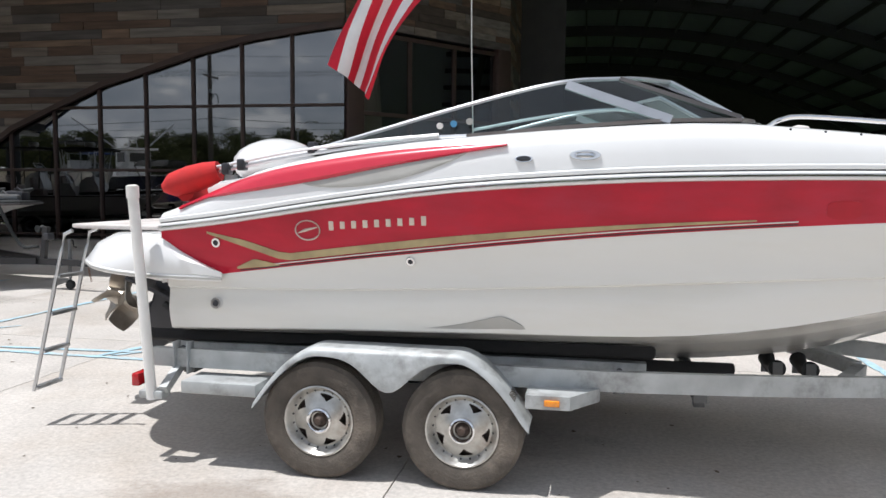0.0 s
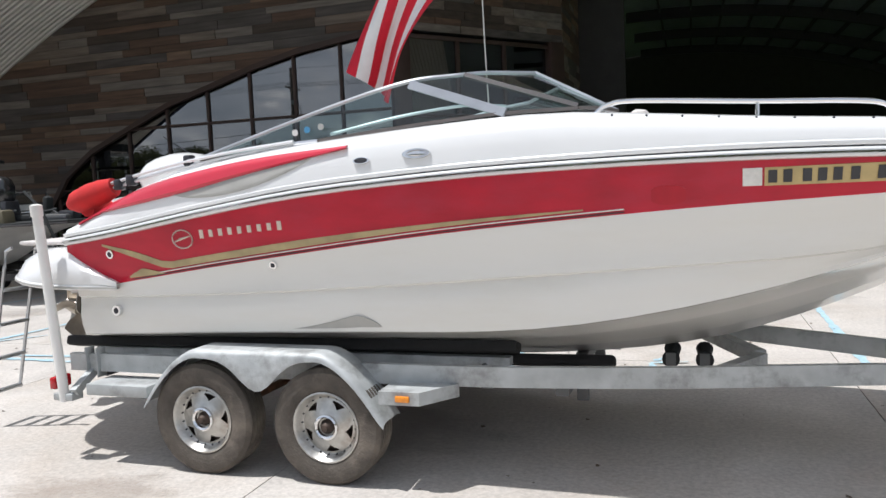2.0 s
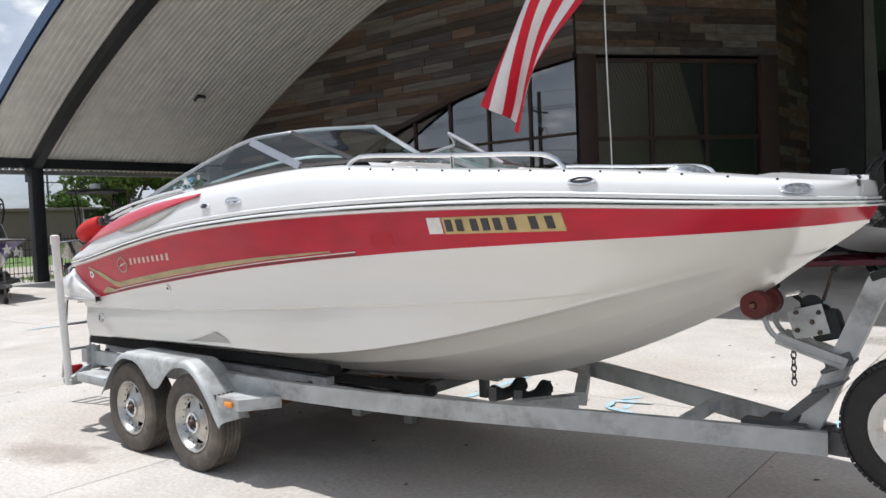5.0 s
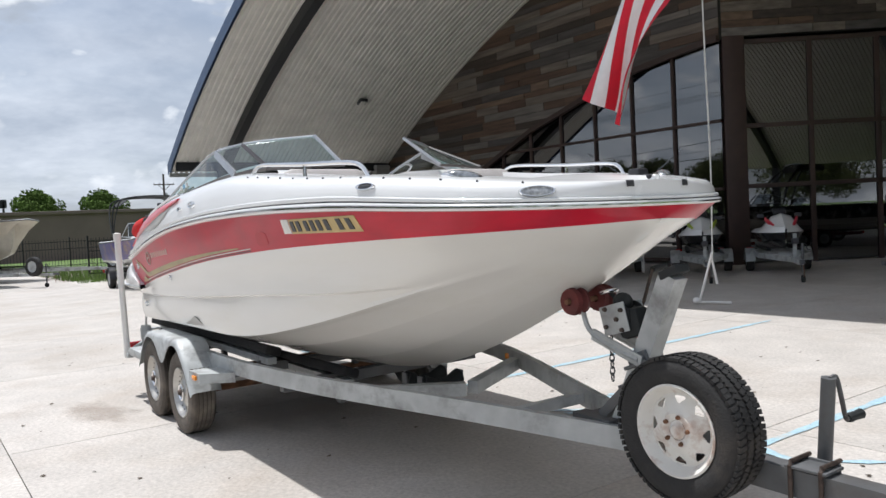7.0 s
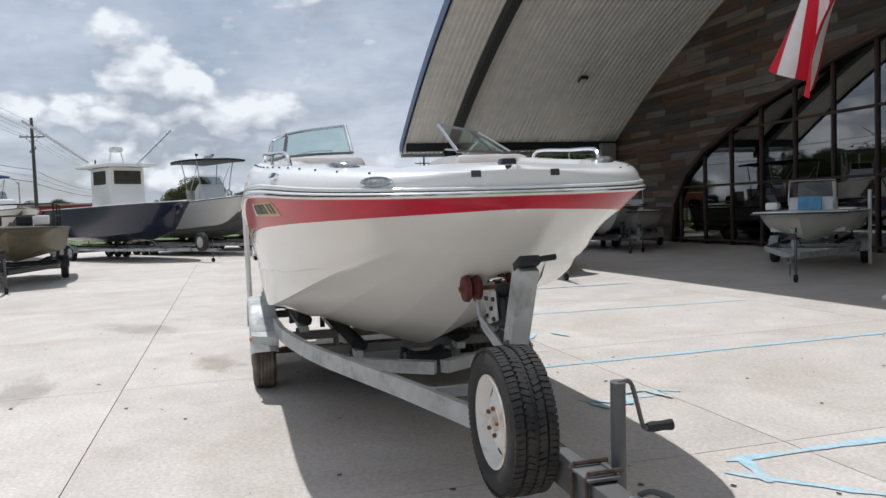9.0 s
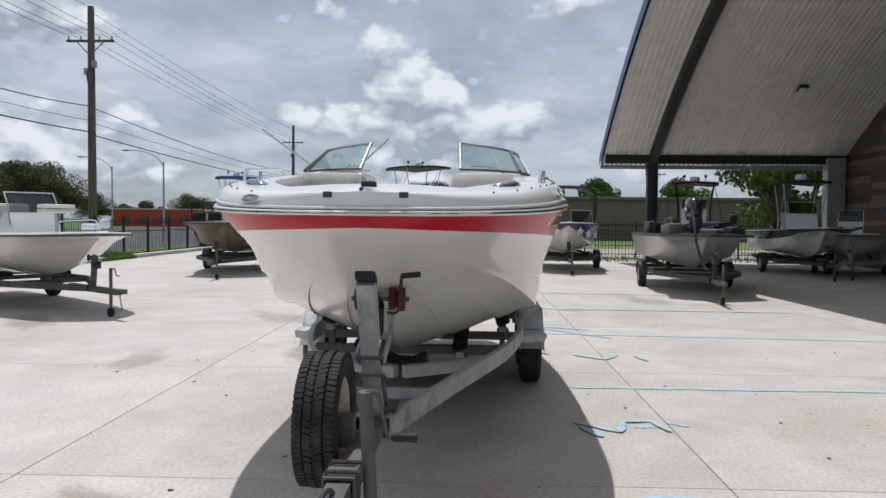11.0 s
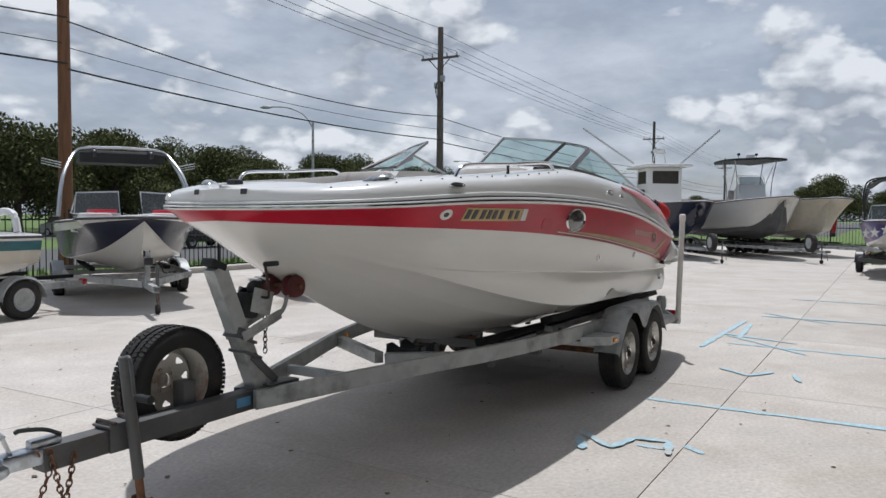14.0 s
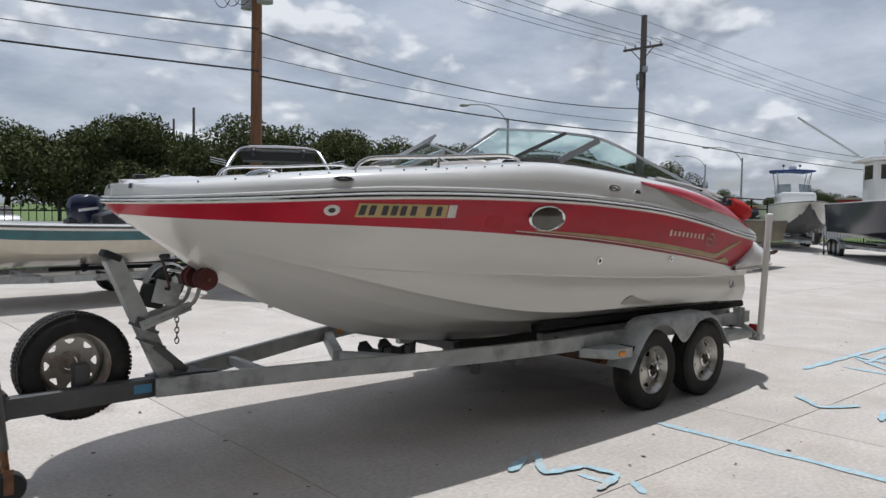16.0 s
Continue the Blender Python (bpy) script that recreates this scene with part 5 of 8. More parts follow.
    lathe(bm, [(r1, y1 - 0.006), (0.075, y1 - 0.018), (0.045, y1 - 0.012), (0.044, y1 + 0.01)], n=n)
    bmesh.ops.remove_doubles(bm, verts=bm.verts, dist=0.0008)
    rim = part("rim", bm, M["white_rim" if spare else "steel"], wheel, "rust-stained white spoked rim" if spare else "dull chrome slotted rim")
    bm = B()
    lathe(bm, [(0, y1 - 0.03), (0.022, y1 - 0.03), (0.028, y1 - 0.02), (0.043, y1 - 0.012)] if spare else [(0, y1 - 0.055), (0.02, y1 - 0.055), (0.024, y1 - 0.04), (0.032, y1 - 0.03), (0.043, y1 - 0.008)], n=20)
    part("hub", bm, M["white_rim" if spare else "dark_hub"], wheel, "rust-stained hub")
    for k in range(5):
        a = 2 * math.pi * k / 5 + 0.3
        bm = B()
        lathe(bm, [(0, y1 - 0.03), (0.009, y1 - 0.03), (0.011, y1 - 0.01)], pose(0.062 * math.cos(a), 0, 0.062 * math.sin(a)), n=6)
        part("lug_nut", bm, M["rust"], wheel)
    if not spare:
        bm = B()
        lathe(bm, [(0, -hw * 0.1), (0.19, -hw * 0.1), (0.19, hw * 0.5), (0, hw * 0.5)], n=24)
        part("brake_drum", bm, M["dark_hub"], wheel)
        bm = B()
        lathe(bm, [(0.070, y1 - 0.016), (0.074, y1 - 0.034), (0.064, y1 - 0.040), (0.054, y1 - 0.030), (0.050, y1 - 0.010)], n=28)
        part("centre_ring", bm, M["chrome"], rim, "chrome centre ring")
        rivet = None
        for k in range(20):
            a = 2 * math.pi * (k + 0.5) / 20
            at = pose(0.172 * math.cos(a), -hw * 0.50, 0.172 * math.sin(a))
            if rivet is None:
                bm = B()
                lathe(bm, [(0, -0.006), (0.0055, -0.004), (0.0065, 0.004)], n=6)
                rivet = part("rivet", bm, M["notch"], rim)
                rivet.matrix_basis = at
            else:
                twin(rivet, at)
    return wheel


WY2 = 1.115
for x in (0.945, 1.788):
    tyre_wheel(trailer, pose(x, -WY2, 0.342, 0, 17 * x, 0))
    # port tyres swap the dusty rubber for dark to hold their side's shade
    tyre_wheel(trailer, pose(x, WY2, 0.342, 0, 31 * x, 180), dusty=False)
    bm = B()
    tube(bm, [(x, -WY2 + 0.06, 0.33), (x, WY2 - 0.06, 0.33)], 0.03, n=8)
    part("axle", bm, M["rust"], trailer, "rusty axle")
for sg in (-1, 1):
    # double fender
    bm = B()
    ol = []
    for i in range(41):
        u = i / 40
        x = 0.545 + 1.62 * u
        c1 = 0.782 - 0.9 * max(0, 0.945 - x) ** 1.75 * 1.9
        c2 = 0.782 - 0.9 * max(0, x - 1.76) ** 1.75 * 2.1
        ol.append((x, min(c1, c2)))
    rows = []
    for x, z in ol:
        d = min(abs(x - 0.945), abs(x - 1.788))
        skirt = z - 0.035 if d > 0.40 and (x < 0.7 or x > 2.03) else max(z - 0.05 - 0.19 * math.exp(-((x - 1.366) / 0.17) ** 2), 0.4)
        rows.append([(x, sg * 0.985, z - 0.01), (x, sg * 1.02, z), (x, sg * 1.19, z), (x, sg * 1.225, z - 0.008), (x, sg * 1.24, z - 0.03), (x, sg * 1.24, min(skirt, z - 0.032))])
    loft(bm, rows)
    thick(bm, 0.006)
    part("fender", bm, M["galv"], trailer, "galvanised double fender", angle=50)
    # side rail: straight, then drawn in to the tongue
    bm = B()
    rail = arc([(-0.22, 0.985, 0.625), (1.2, 0.985, 0.625), (2.35, 0.965, 0.62), (2.9, 0.915, 0.615), (3.7, 0.745, 0.60), (4.7, 0.385, 0.565), (5.62, 0.055, 0.52)], 4)
    rows = []
    for i, p in enumerate(rail):
        a, b = Vector(rail[max(0, i - 1)]), Vector(rail[min(len(rail) - 1, i + 1)])
        d = (b - a).normalized()
        s = Vector((-d.y, d.x, 0)).normalized()
        c = Vector(p)
        rows.append([(q.x, sg * q.y, q.z) for q in (c + s * 0.045 + Vector((0, 0, -0.058)), c - s * 0.0 + Vector((0, 0, -0.058)), c + Vector((0, 0, 0.058)), c + s * 0.045 + Vector((0, 0, 0.058)))])
        rows[-1].append(rows[-1][0])
    loft(bm, rows)
    part("side_rail", bm, M["galv"], trailer, "galvanised side rail")
    for x0, x1 in ((0.08, 0.56), (2.14, 2.54)):
        bm = B()
        if x0 < 1:
            box(bm, ((x0 + x1) / 2, sg * 1.10, 0.495), (x1 - x0, 0.24, 0.075), bevel=0.008)
        else:
            prism(bm, [(x0, 0.985), (x0, 1.23), (x0 + 0.24, 1.225), (x1, 1.0)], Matrix(((1, 0, 0, 0), (0, 0, sg, 0), (0, 1, 0, 0.54), (0, 0, 0, 1))), 0.075)
        part("step_plate", bm, M["galv"], trailer, "galvanised fender step")
    bm = B()
    box(bm, (2.285, sg * 1.236, 0.54), (0.085, 0.02, 0.036), bevel=0.008)
    part("marker_light", bm, M["amber"], trailer, "amber side marker light")
    bm = B()
    box(bm, (3.73, sg * 0.745, 0.595), (0.085, 0.02, 0.045), rz=-sg * -14, bevel=0.008)
    part("marker_light", bm, M["amber"], trailer)
    bm = B()
    box(bm, (-0.27, sg * 1.08, 0.50), (0.05, 0.14, 0.08), bevel=0.008)
    part("tail_light", bm, M["redlens"], trailer, "red tail light")
    bm = B()
    beam(bm, (-0.05, sg * 0.95, 0.60), (-0.05, sg * 1.19, 0.46), 0.05, 0.05)
    box(bm, (-0.13, sg * 1.16, 0.43), (0.16, 0.10, 0.05), bevel=0.01)
    box(bm, (-0.06, sg * 1.02, 0.63), (0.012, 0.08, 0.20), bevel=0.004)
    box(bm, (0.03, sg * 1.02, 0.63), (0.012, 0.08, 0.20), bevel=0.004)
    part("guide_bracket", bm, M["galv"], trailer, "weathered guide post bracket")
    bm = B()
    tube(bm, [(-0.13, sg * 1.19, 0.40), (-0.22, sg * 1.20, 1.63)], 0.032, n=16)
    post = part("guide_post", bm, M["pvc"], trailer, "white plastic guide post")
    bm = B()
    tube(bm, [(-0.22, sg * 1.20, 1.62), (-0.2235, sg * 1.20, 1.69), (-0.224, sg * 1.20, 1.70)], [0.038, 0.038, 0.02], n=16)
    part("cap", bm, M["pvc"], post)
    # bunks on brackets
    for y, z0, x0, x1 in ((0.80, 0.755, -0.42, 2.85), (0.42, 0.60, 0.3, 3.35)):
        bm = B()
        box(bm, ((x0 + x1) / 2, sg * y, z0 - 0.02), (x1 - x0, 0.13, 0.07), rx=-sg * -18, ry=-0.6, bevel=0.02)
        part("bunk", bm, M["carpet"], trailer, "black carpeted bunk")
        bm = B()
        beam(bm, (x0 + 0.25, sg * y, z0 - 0.09), (x1 - 0.05, sg * y, z0 - 0.085), 0.07, 0.05)
        part("bunk_rail", bm, M["galv"], trailer)
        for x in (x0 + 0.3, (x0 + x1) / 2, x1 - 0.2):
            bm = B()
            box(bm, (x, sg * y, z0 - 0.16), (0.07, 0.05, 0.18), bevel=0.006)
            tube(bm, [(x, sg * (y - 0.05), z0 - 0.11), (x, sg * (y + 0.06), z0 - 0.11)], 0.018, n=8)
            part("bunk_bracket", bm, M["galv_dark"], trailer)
# cross members: under-hull shade is put into their darker steel
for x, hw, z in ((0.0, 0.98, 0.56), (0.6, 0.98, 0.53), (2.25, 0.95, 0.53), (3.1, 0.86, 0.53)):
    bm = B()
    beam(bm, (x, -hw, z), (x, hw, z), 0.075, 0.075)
    part("cross_member", bm, M["galv_dark"], trailer, "weathered cross member, darkened for the shade under the hull")
for sg in (-1, 1):
    bm = B()
    beam(bm, (3.86, sg * 0.69, 0.57), (4.19, sg * 0.03, 0.545), 0.075, 0.085)
    part("cross_member", bm, M["galv"], trailer, "slanting cross member")
bm = B()
beam(bm, (4.95, -0.27, 0.56), (4.95, 0.27, 0.56), 0.05, 0.06)
part("cross_member", bm, M["galv"], trailer)
for x in (3.66, 3.86):
    bm = B()
    tube(bm, [(x, -0.16, 0.56), (x, -0.06, 0.53), (x, 0.06, 0.53), (x, 0.16, 0.56)], [0.055, 0.04, 0.04, 0.055], n=12)
    part("keel_roller", bm, M["black"], trailer, "black rubber keel roller")
    bm = B()
    for y in (-0.17, 0.17):
        box(bm, (x, y, 0.53), (0.06, 0.012, 0.14))
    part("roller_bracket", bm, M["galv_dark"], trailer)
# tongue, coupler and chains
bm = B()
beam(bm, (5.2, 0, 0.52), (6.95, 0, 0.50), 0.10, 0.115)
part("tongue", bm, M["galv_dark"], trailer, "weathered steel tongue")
bm = B()
beam(bm, (5.42, -0.115, 0.592), (5.42, 0.115, 0.592), 0.22, 0.012)
part("gusset", bm, M["galv_dark"], trailer)
bm = B()
box(bm, (5.70, 0.056, 0.52), (0.11, 0.006, 0.055))
part("maker_sticker", bm, M["blue_sticker"], trailer, "small blue sticker")
bm = B()
box(bm, (7.02, 0, 0.52), (0.24, 0.09, 0.08), bevel=0.012)
ellipsoid(bm, (7.15, 0, 0.50), (0.075, 0.055, 0.05))
box(bm, (6.92, 0, 0.575), (0.16, 0.05, 0.05), bevel=0.012)
M["zinc"] = mk("bluish_zinc_plate", (0.50, 0.54, 0.58), 0.3, 0.9, var=0.25, scale=20, stain=(0.2, 0.13, 0.08), stain_amt=0.4, stain_scale=14)
coup = part("coupler", bm, M["zinc"], trailer, "bluish zinc-plated coupler")
bm = B()
tube(bm, arc([(6.85, 0.02, 0.60), (6.93, 0.02, 0.64), (7.04, 0.02, 0.66), (7.07, 0.02, 0.655)], 4), 0.011, n=6)
part("latch", bm, M["black"], coup)
bm = B()
beam(bm, (7.08, 0.0, 0.55), (7.14, 0.03, 0.67), 0.045, 0.012, up=(1, 0, 0.3))
beam(bm, (7.13, 0.03, 0.66), (7.19, 0.03, 0.64), 0.05, 0.012)
part("lever", bm, M["zinc"], coup, "upright plated lever")


def chain(a, b, sag, parent, mat, link=0.036, n=None):
    a, b = Vector(a), Vector(b)
    n = n or max(4, int((b - a).length * 1.15 / link))
    bm = B()
    for i in range(n):
        u = (i + 0.5) / n
        p = a.lerp(b, u) + Vector((0, 0, -sag * 4 * u * (1 - u)))
        q = a.lerp(b, u + 0.02) + Vector((0, 0, -sag * 4 * (u + 0.02) * (0.98 - u)))
        d = (q - p).normalized()
        s = d.cross(Vector((0.3, 1, 0.1))).normalized()
        if i % 2:
            s = d.cross(s)
        ring = [p + d * (link * 0.62 * math.cos(t)) + s * (link * 0.36 * math.sin(t)) for t in (2 * math.pi * k / 8 for k in range(8))]
        tube(bm, ring, link * 0.13, n=5, closed=True)
    return part("chain", bm, mat, parent, "steel chain")


chain((6.80, 0.055, 0.50), (6.90, 0.07, 0.10), 0.0, trailer, M["rust"])
chain((6.83, -0.055, 0.50), (7.0, -0.06, 0.16), 0.05, trailer, M["rust"])
chain((6.90, -0.04, 0.58), (6.99, 0.06, 0.56), 0.05, trailer, M["rust"])
chain((6.93, 0.06, 0.55), (6.86, 0.07, 0.24), 0.0, trailer, M["rust"])
# jack
bm = B()
tube(bm, [(6.495, 0.125, 0.30), (6.555, 0.10, 0.935)], 0.030, n=14)
jack = part("jack", bm, M["galv_dark"], trailer, "weathered swivel jack")
bm = B()
tube(bm, [(6.495, 0.125, 0.30), (6.477, 0.133, 0.10)], 0.022, n=10)
part("inner_tube", bm, M["rust"], jack)
bm = B()
box(bm, (6.535, 0.062, 0.52), (0.16, 0.014, 0.15), bevel=0.004)
box(bm, (6.535, 0.0, 0.578), (0.18, 0.14, 0.014), bevel=0.004)
part("jack_bracket", bm, M["galv_dark"], jack)
for x in (6.47, 6.60):
    bm = B()
    tube(bm, [(x, -0.065, 0.43), (x, -0.065, 0.585), (x, -0.058, 0.60), (x, 0.09, 0.60)], 0.010, n=6)
    part("u_bolt", bm, M["dark_hub"], jack, "dark rusty clamp bolt")
bm = B()
tube(bm, arc([(6.56, 0.10, 0.93), (6.56, 0.15, 0.93), (6.565, 0.175, 0.85), (6.57, 0.20, 0.75), (6.57, 0.23, 0.745)], 4), 0.010, n=6)
crank = part("crank", bm, M["galv_dark"], jack)
bm = B()
tube(bm, [(6.57, 0.215, 0.745), (6.57, 0.24, 0.745), (6.57, 0.28, 0.745), (6.57, 0.325, 0.745)], [0.017, 0.022, 0.019, 0.023], n=10)
part("grip", bm, M["black"], crank)
bm = B()
lathe(bm, [(0, -0.04), (0.08, -0.04), (0.09, -0.02), (0.09, 0.02), (0.08, 0.04), (0, 0.04)], pose(6.47, 0.13, 0.09), n=20)
part("jack_wheel", bm, M["black"], jack)
for y in (-0.05, 0.05):
    bm = B()
    box(bm, (6.48, 0.13 + y, 0.13), (0.05, 0.008, 0.14))
    part("wheel_fork", bm, M["rust"], jack)
# winch post with winch, arms and bow rollers
bm = B()
d = Vector((5.87 - 5.53, 0, 1.36 - 0.57))
beam(bm, (5.53, 0, 0.57), (5.87, 0, 1.35), 0.095, 0.10, up=(1, 0, -0.4))
post = part("winch_post", bm, M["galv"], trailer, "galvanised winch post")
bm = B()
box(bm, (5.875, 0, 1.365), (0.115, 0.105, 0.045), ry=-23, bevel=0.01)
part("post_cap", bm, M["black"], post)
bm = B()
for z in (0.80, 0.90):
    box(bm, (5.53 + (z - 0.57) * 0.436, 0, z), (0.155, 0.15, 0.018), ry=-23, bevel=0.004)
part("collar", bm, M["galv_dark"], post, "bolted collar plates")
bm = B()
beam(bm, (5.42, -0.055, 0.6), (5.62, -0.055, 0.79), 0.01, 0.05)
beam(bm, (5.42, 0.055, 0.6), (5.62, 0.055, 0.79), 0.01, 0.05)
box(bm, (5.68, 0, 0.93), (0.13, 0.125, 0.06), ry=-23, bevel=0.006)
part("post_brace", bm, M["galv_dark"], post)
for y in (-0.075, 0.075):
    bm = B()
    tube(bm, arc([(5.70, y, 0.93), (5.52, y, 0.98), (5.38, y, 1.05), (5.33, y, 1.17)], 4), 0.014, n=6)
    beam(bm, (5.72, y, 0.92), (5.40, y, 1.03), 0.012, 0.06)
    part("roller_arm", bm, M["galv"], post)
bm = B()
box(bm, (5.55, -0.07, 1.12), (0.17, 0.008, 0.15), ry=-15, bevel=0.003)
winch = part("winch", bm, M["galv"], post, "winch with side plates")
bm = B()
box(bm, (5.55, 0.065, 1.12), (0.17, 0.008, 0.15), ry=-15, bevel=0.003)
part("side_plate", bm, M["galv"], winch)
for bx, bz in ((-0.055, 0.045), (0.05, 0.05), (0.02, 0.0), (-0.05, -0.045), (0.055, -0.05)):
    bm = B()
    lathe(bm, [(0, -0.014), (0.011, -0.014), (0.013, 0.0)], pose(5.55 + bx, -0.074, 1.12 + bz), n=6)
    part("bolt", bm, M["dark_hub"], winch)
bm = B()
box(bm, (5.62, 0.0, 1.10), (0.15, 0.11, 0.15), ry=-15, bevel=0.03)
ellipsoid(bm, (5.55, 0.0, 1.20), (0.055, 0.05, 0.05), 12, 8)
part("housing", bm, M["black"], winch, "black winch housing and strap roll")
bm = B()
lathe(bm, [(0, -0.06), (0.075, -0.06), (0.075, -0.052), (0.05, -0.05), (0.05, 0.05), (0.075, 0.052), (0.075, 0.06), (0, 0.06)], pose(5.57, 0, 1.13), n=18)
part("drum", bm, M["black"], winch)
bm = B()
tube(bm, arc([(5.56, 0.07, 1.15), (5.56, 0.13, 1.16), (5.60, 0.15, 1.30), (5.62, 0.155, 1.36)], 4), 0.009, n=6)
part("winch_crank", bm, M["dark_hub"], winch)
bm = B()
tube(bm, [(5.62, 0.155, 1.36), (5.62, 0.26, 1.37)], 0.016, n=8)
part("grip", bm, M["black"], winch)
for y in (-0.10, 0.10):
    bm = B()
    lathe(bm, [(0.02, -0.05), (0.068, -0.045), (0.075, -0.02), (0.045, 0.0), (0.075, 0.02), (0.068, 0.045), (0.02, 0.05)], pose(5.31, y, 1.20), n=20, close=True)
    part("bow_roller", bm, M["roller_red"], post, "dark red rubber bow roller")
bm = B()
tube(bm, [(5.31, -0.17, 1.20), (5.31, 0.17, 1.20)], 0.014, n=8)
part("roller_axle", bm, M["rust"], post)
chain((5.46, 0.0, 1.02), (5.46, 0.0, 0.78), 0.0, post, M["galv_dark"])
bm = B()
tube(bm, arc([(5.57, 0, 1.18), (5.5, 0, 1.22), (5.46, 0, 1.25)], 3), 0.012, n=6)
part("winch_strap", bm, M["black"], post)
# spare wheel on the tongue
tyre_wheel(trailer, pose(6.05, -0.17, 0.682, 0, 12, 0), r=0.335, w=0.205, dusty=False, spare=True)
bm = B()
box(bm, (6.03, -0.08, 0.62), (0.09, 0.10, 0.16), bevel=0.01)
part("spare_bracket", bm, M["galv_dark"], trailer)


# ---------------------------------------------------------------- flag on its thin pole
pole = thing("flag_stand", pose(0.37, 8.17, 0), "thin white flagpole in a white metal ground stand", "flagpole")
bm = B()
tube(bm, arc([(0.02, 0, 0.75), (0.05, 0, 2.4), (0.0, 0.02, 4.4), (-0.02, 0.02, 7.2)], 6), 0.013, n=6)
part("mast", bm, M["rope"], pole)
for a, b in (((-0.22, -0.05, 0.05), (0.02, 0, 0.9)), ((0.03, 0.1, 0.35), (0.0, 0, 0.85))):
    bm = B()
    tube(bm, [a, b], 0.022, n=8)
    part("strut", bm, M["pvc"], pole)
bm = B()
tube(bm, [(-0.30, -0.08, 0.035), (0.25, 0.16, 0.03)], 0.024, n=8)
part("foot", bm, M["pvc"], pole)
bm = B()
ellipsoid(bm, (-0.27, -0.07, 0.06), (0.07, 0.07, 0.06), 10, 8)
part("foot_knob", bm, M["pvc"], pole)

flag = thing("flag", pose(0.37, 8.19, 0), "red and white striped flag hanging in folds from the pole", "flag")


flag_x = curve([0, 0.3, 0.55, 0.8, 1], [-0.03, -0.62, -1.28, -1.86, -2.16])
flag_z = curve([0, 0.3, 0.55, 0.8, 1], [6.85, 6.25, 5.45, 4.45, 3.62])


def flag_pt(u, v):
    """A point of the cloth: u along the stripes, v across them; the free end gathers in folds."""
    e = 0.02
    d = Vector((flag_x(min(1, u + e)) - flag_x(max(0, u - e)), 0, flag_z(min(1, u + e)) - flag_z(max(0, u - e)))).normalized()
    across = Vector((-d.z, 0, d.x))
    k = min(1.0, 2.6 * u)
    across = (Vector((0, 0, -1)) * (1 - k) + across * k).normalized()
    w = 1.66 - 0.42 * k - 0.38 * max(0.0, u - 0.5) / 0.5
    s = (v - 0.5) * w + 0.05 * math.sin(v * 12.5 + u * 5) * u
    y = (math.sin(v * 8.0 + u * 4) * 0.20 + math.sin(v * 3.2 - u * 7) * 0.13) * (0.15 + u)
    drop = 0.34 * (v - 0.35) * max(0.0, u - 0.8) / 0.2
    p = Vector((flag_x(u), y, flag_z(u))) + across * s + d * drop
    return tuple(p)


for k in range(7):
    bm = B()
    loft(bm, [[flag_pt(u / 28, (k + j / 4) / 7) for j in range(5)] for u in range(29)])
    thick(bm, 0.004)
    part("stripe", bm, M["flag_white" if k % 2 else "flag_red"], flag, angle=80)
bm = B()
loft(bm, [[tuple(Vector(flag_pt(u / 20, 0.46 + 0.54 * j / 6)) + Vector((0, -0.012, 0))) for j in range(7)] for u in range(8)])
thick(bm, 0.004)
part("canton", bm, M["flag_blue"], flag, "dark blue canton")


# ---------------------------------------------------------------- other boats on trailers
wheel_mesh = {}


def small_wheel(parent, m, r=0.31, w=0.19, rim="galv"):
    key = (r, rim)
    if key not in wheel_mesh:
        hw = w / 2
        bm = B()
        lathe(bm, [(r * 0.58, hw * 0.9), (r * 0.7, hw), (r * 0.9, hw), (r, hw * 0.75), (r, -hw * 0.75), (r * 0.9, -hw), (r * 0.7, -hw), (r * 0.58, -hw * 0.9)], n=24)
        a = part("wheel", bm, M["tyre_dark"])
        bm = B()
        lathe(bm, [(r * 0.6, -hw * 0.92), (r * 0.54, -hw * 0.8), (r * 0.42, -hw * 0.5), (r * 0.2, -hw * 0.62), (0, -hw * 0.7)], n=20)
        lathe(bm, [(r * 0.6, hw * 0.9), (r * 0.5, hw * 0.4), (0, hw * 0.3)], n=20)
        b = part("rim", bm, M[rim])
        wheel_mesh[key] = (a.data, b.data)
        bpy.data.objects.remove(a)
        bpy.data.objects.remove(b)
    a = new("wheel", wheel_mesh[key][0])
    a.parent, a.matrix_basis = parent, m
    b = new("rim", wheel_mesh[key][1])
    b.parent = a
    return a


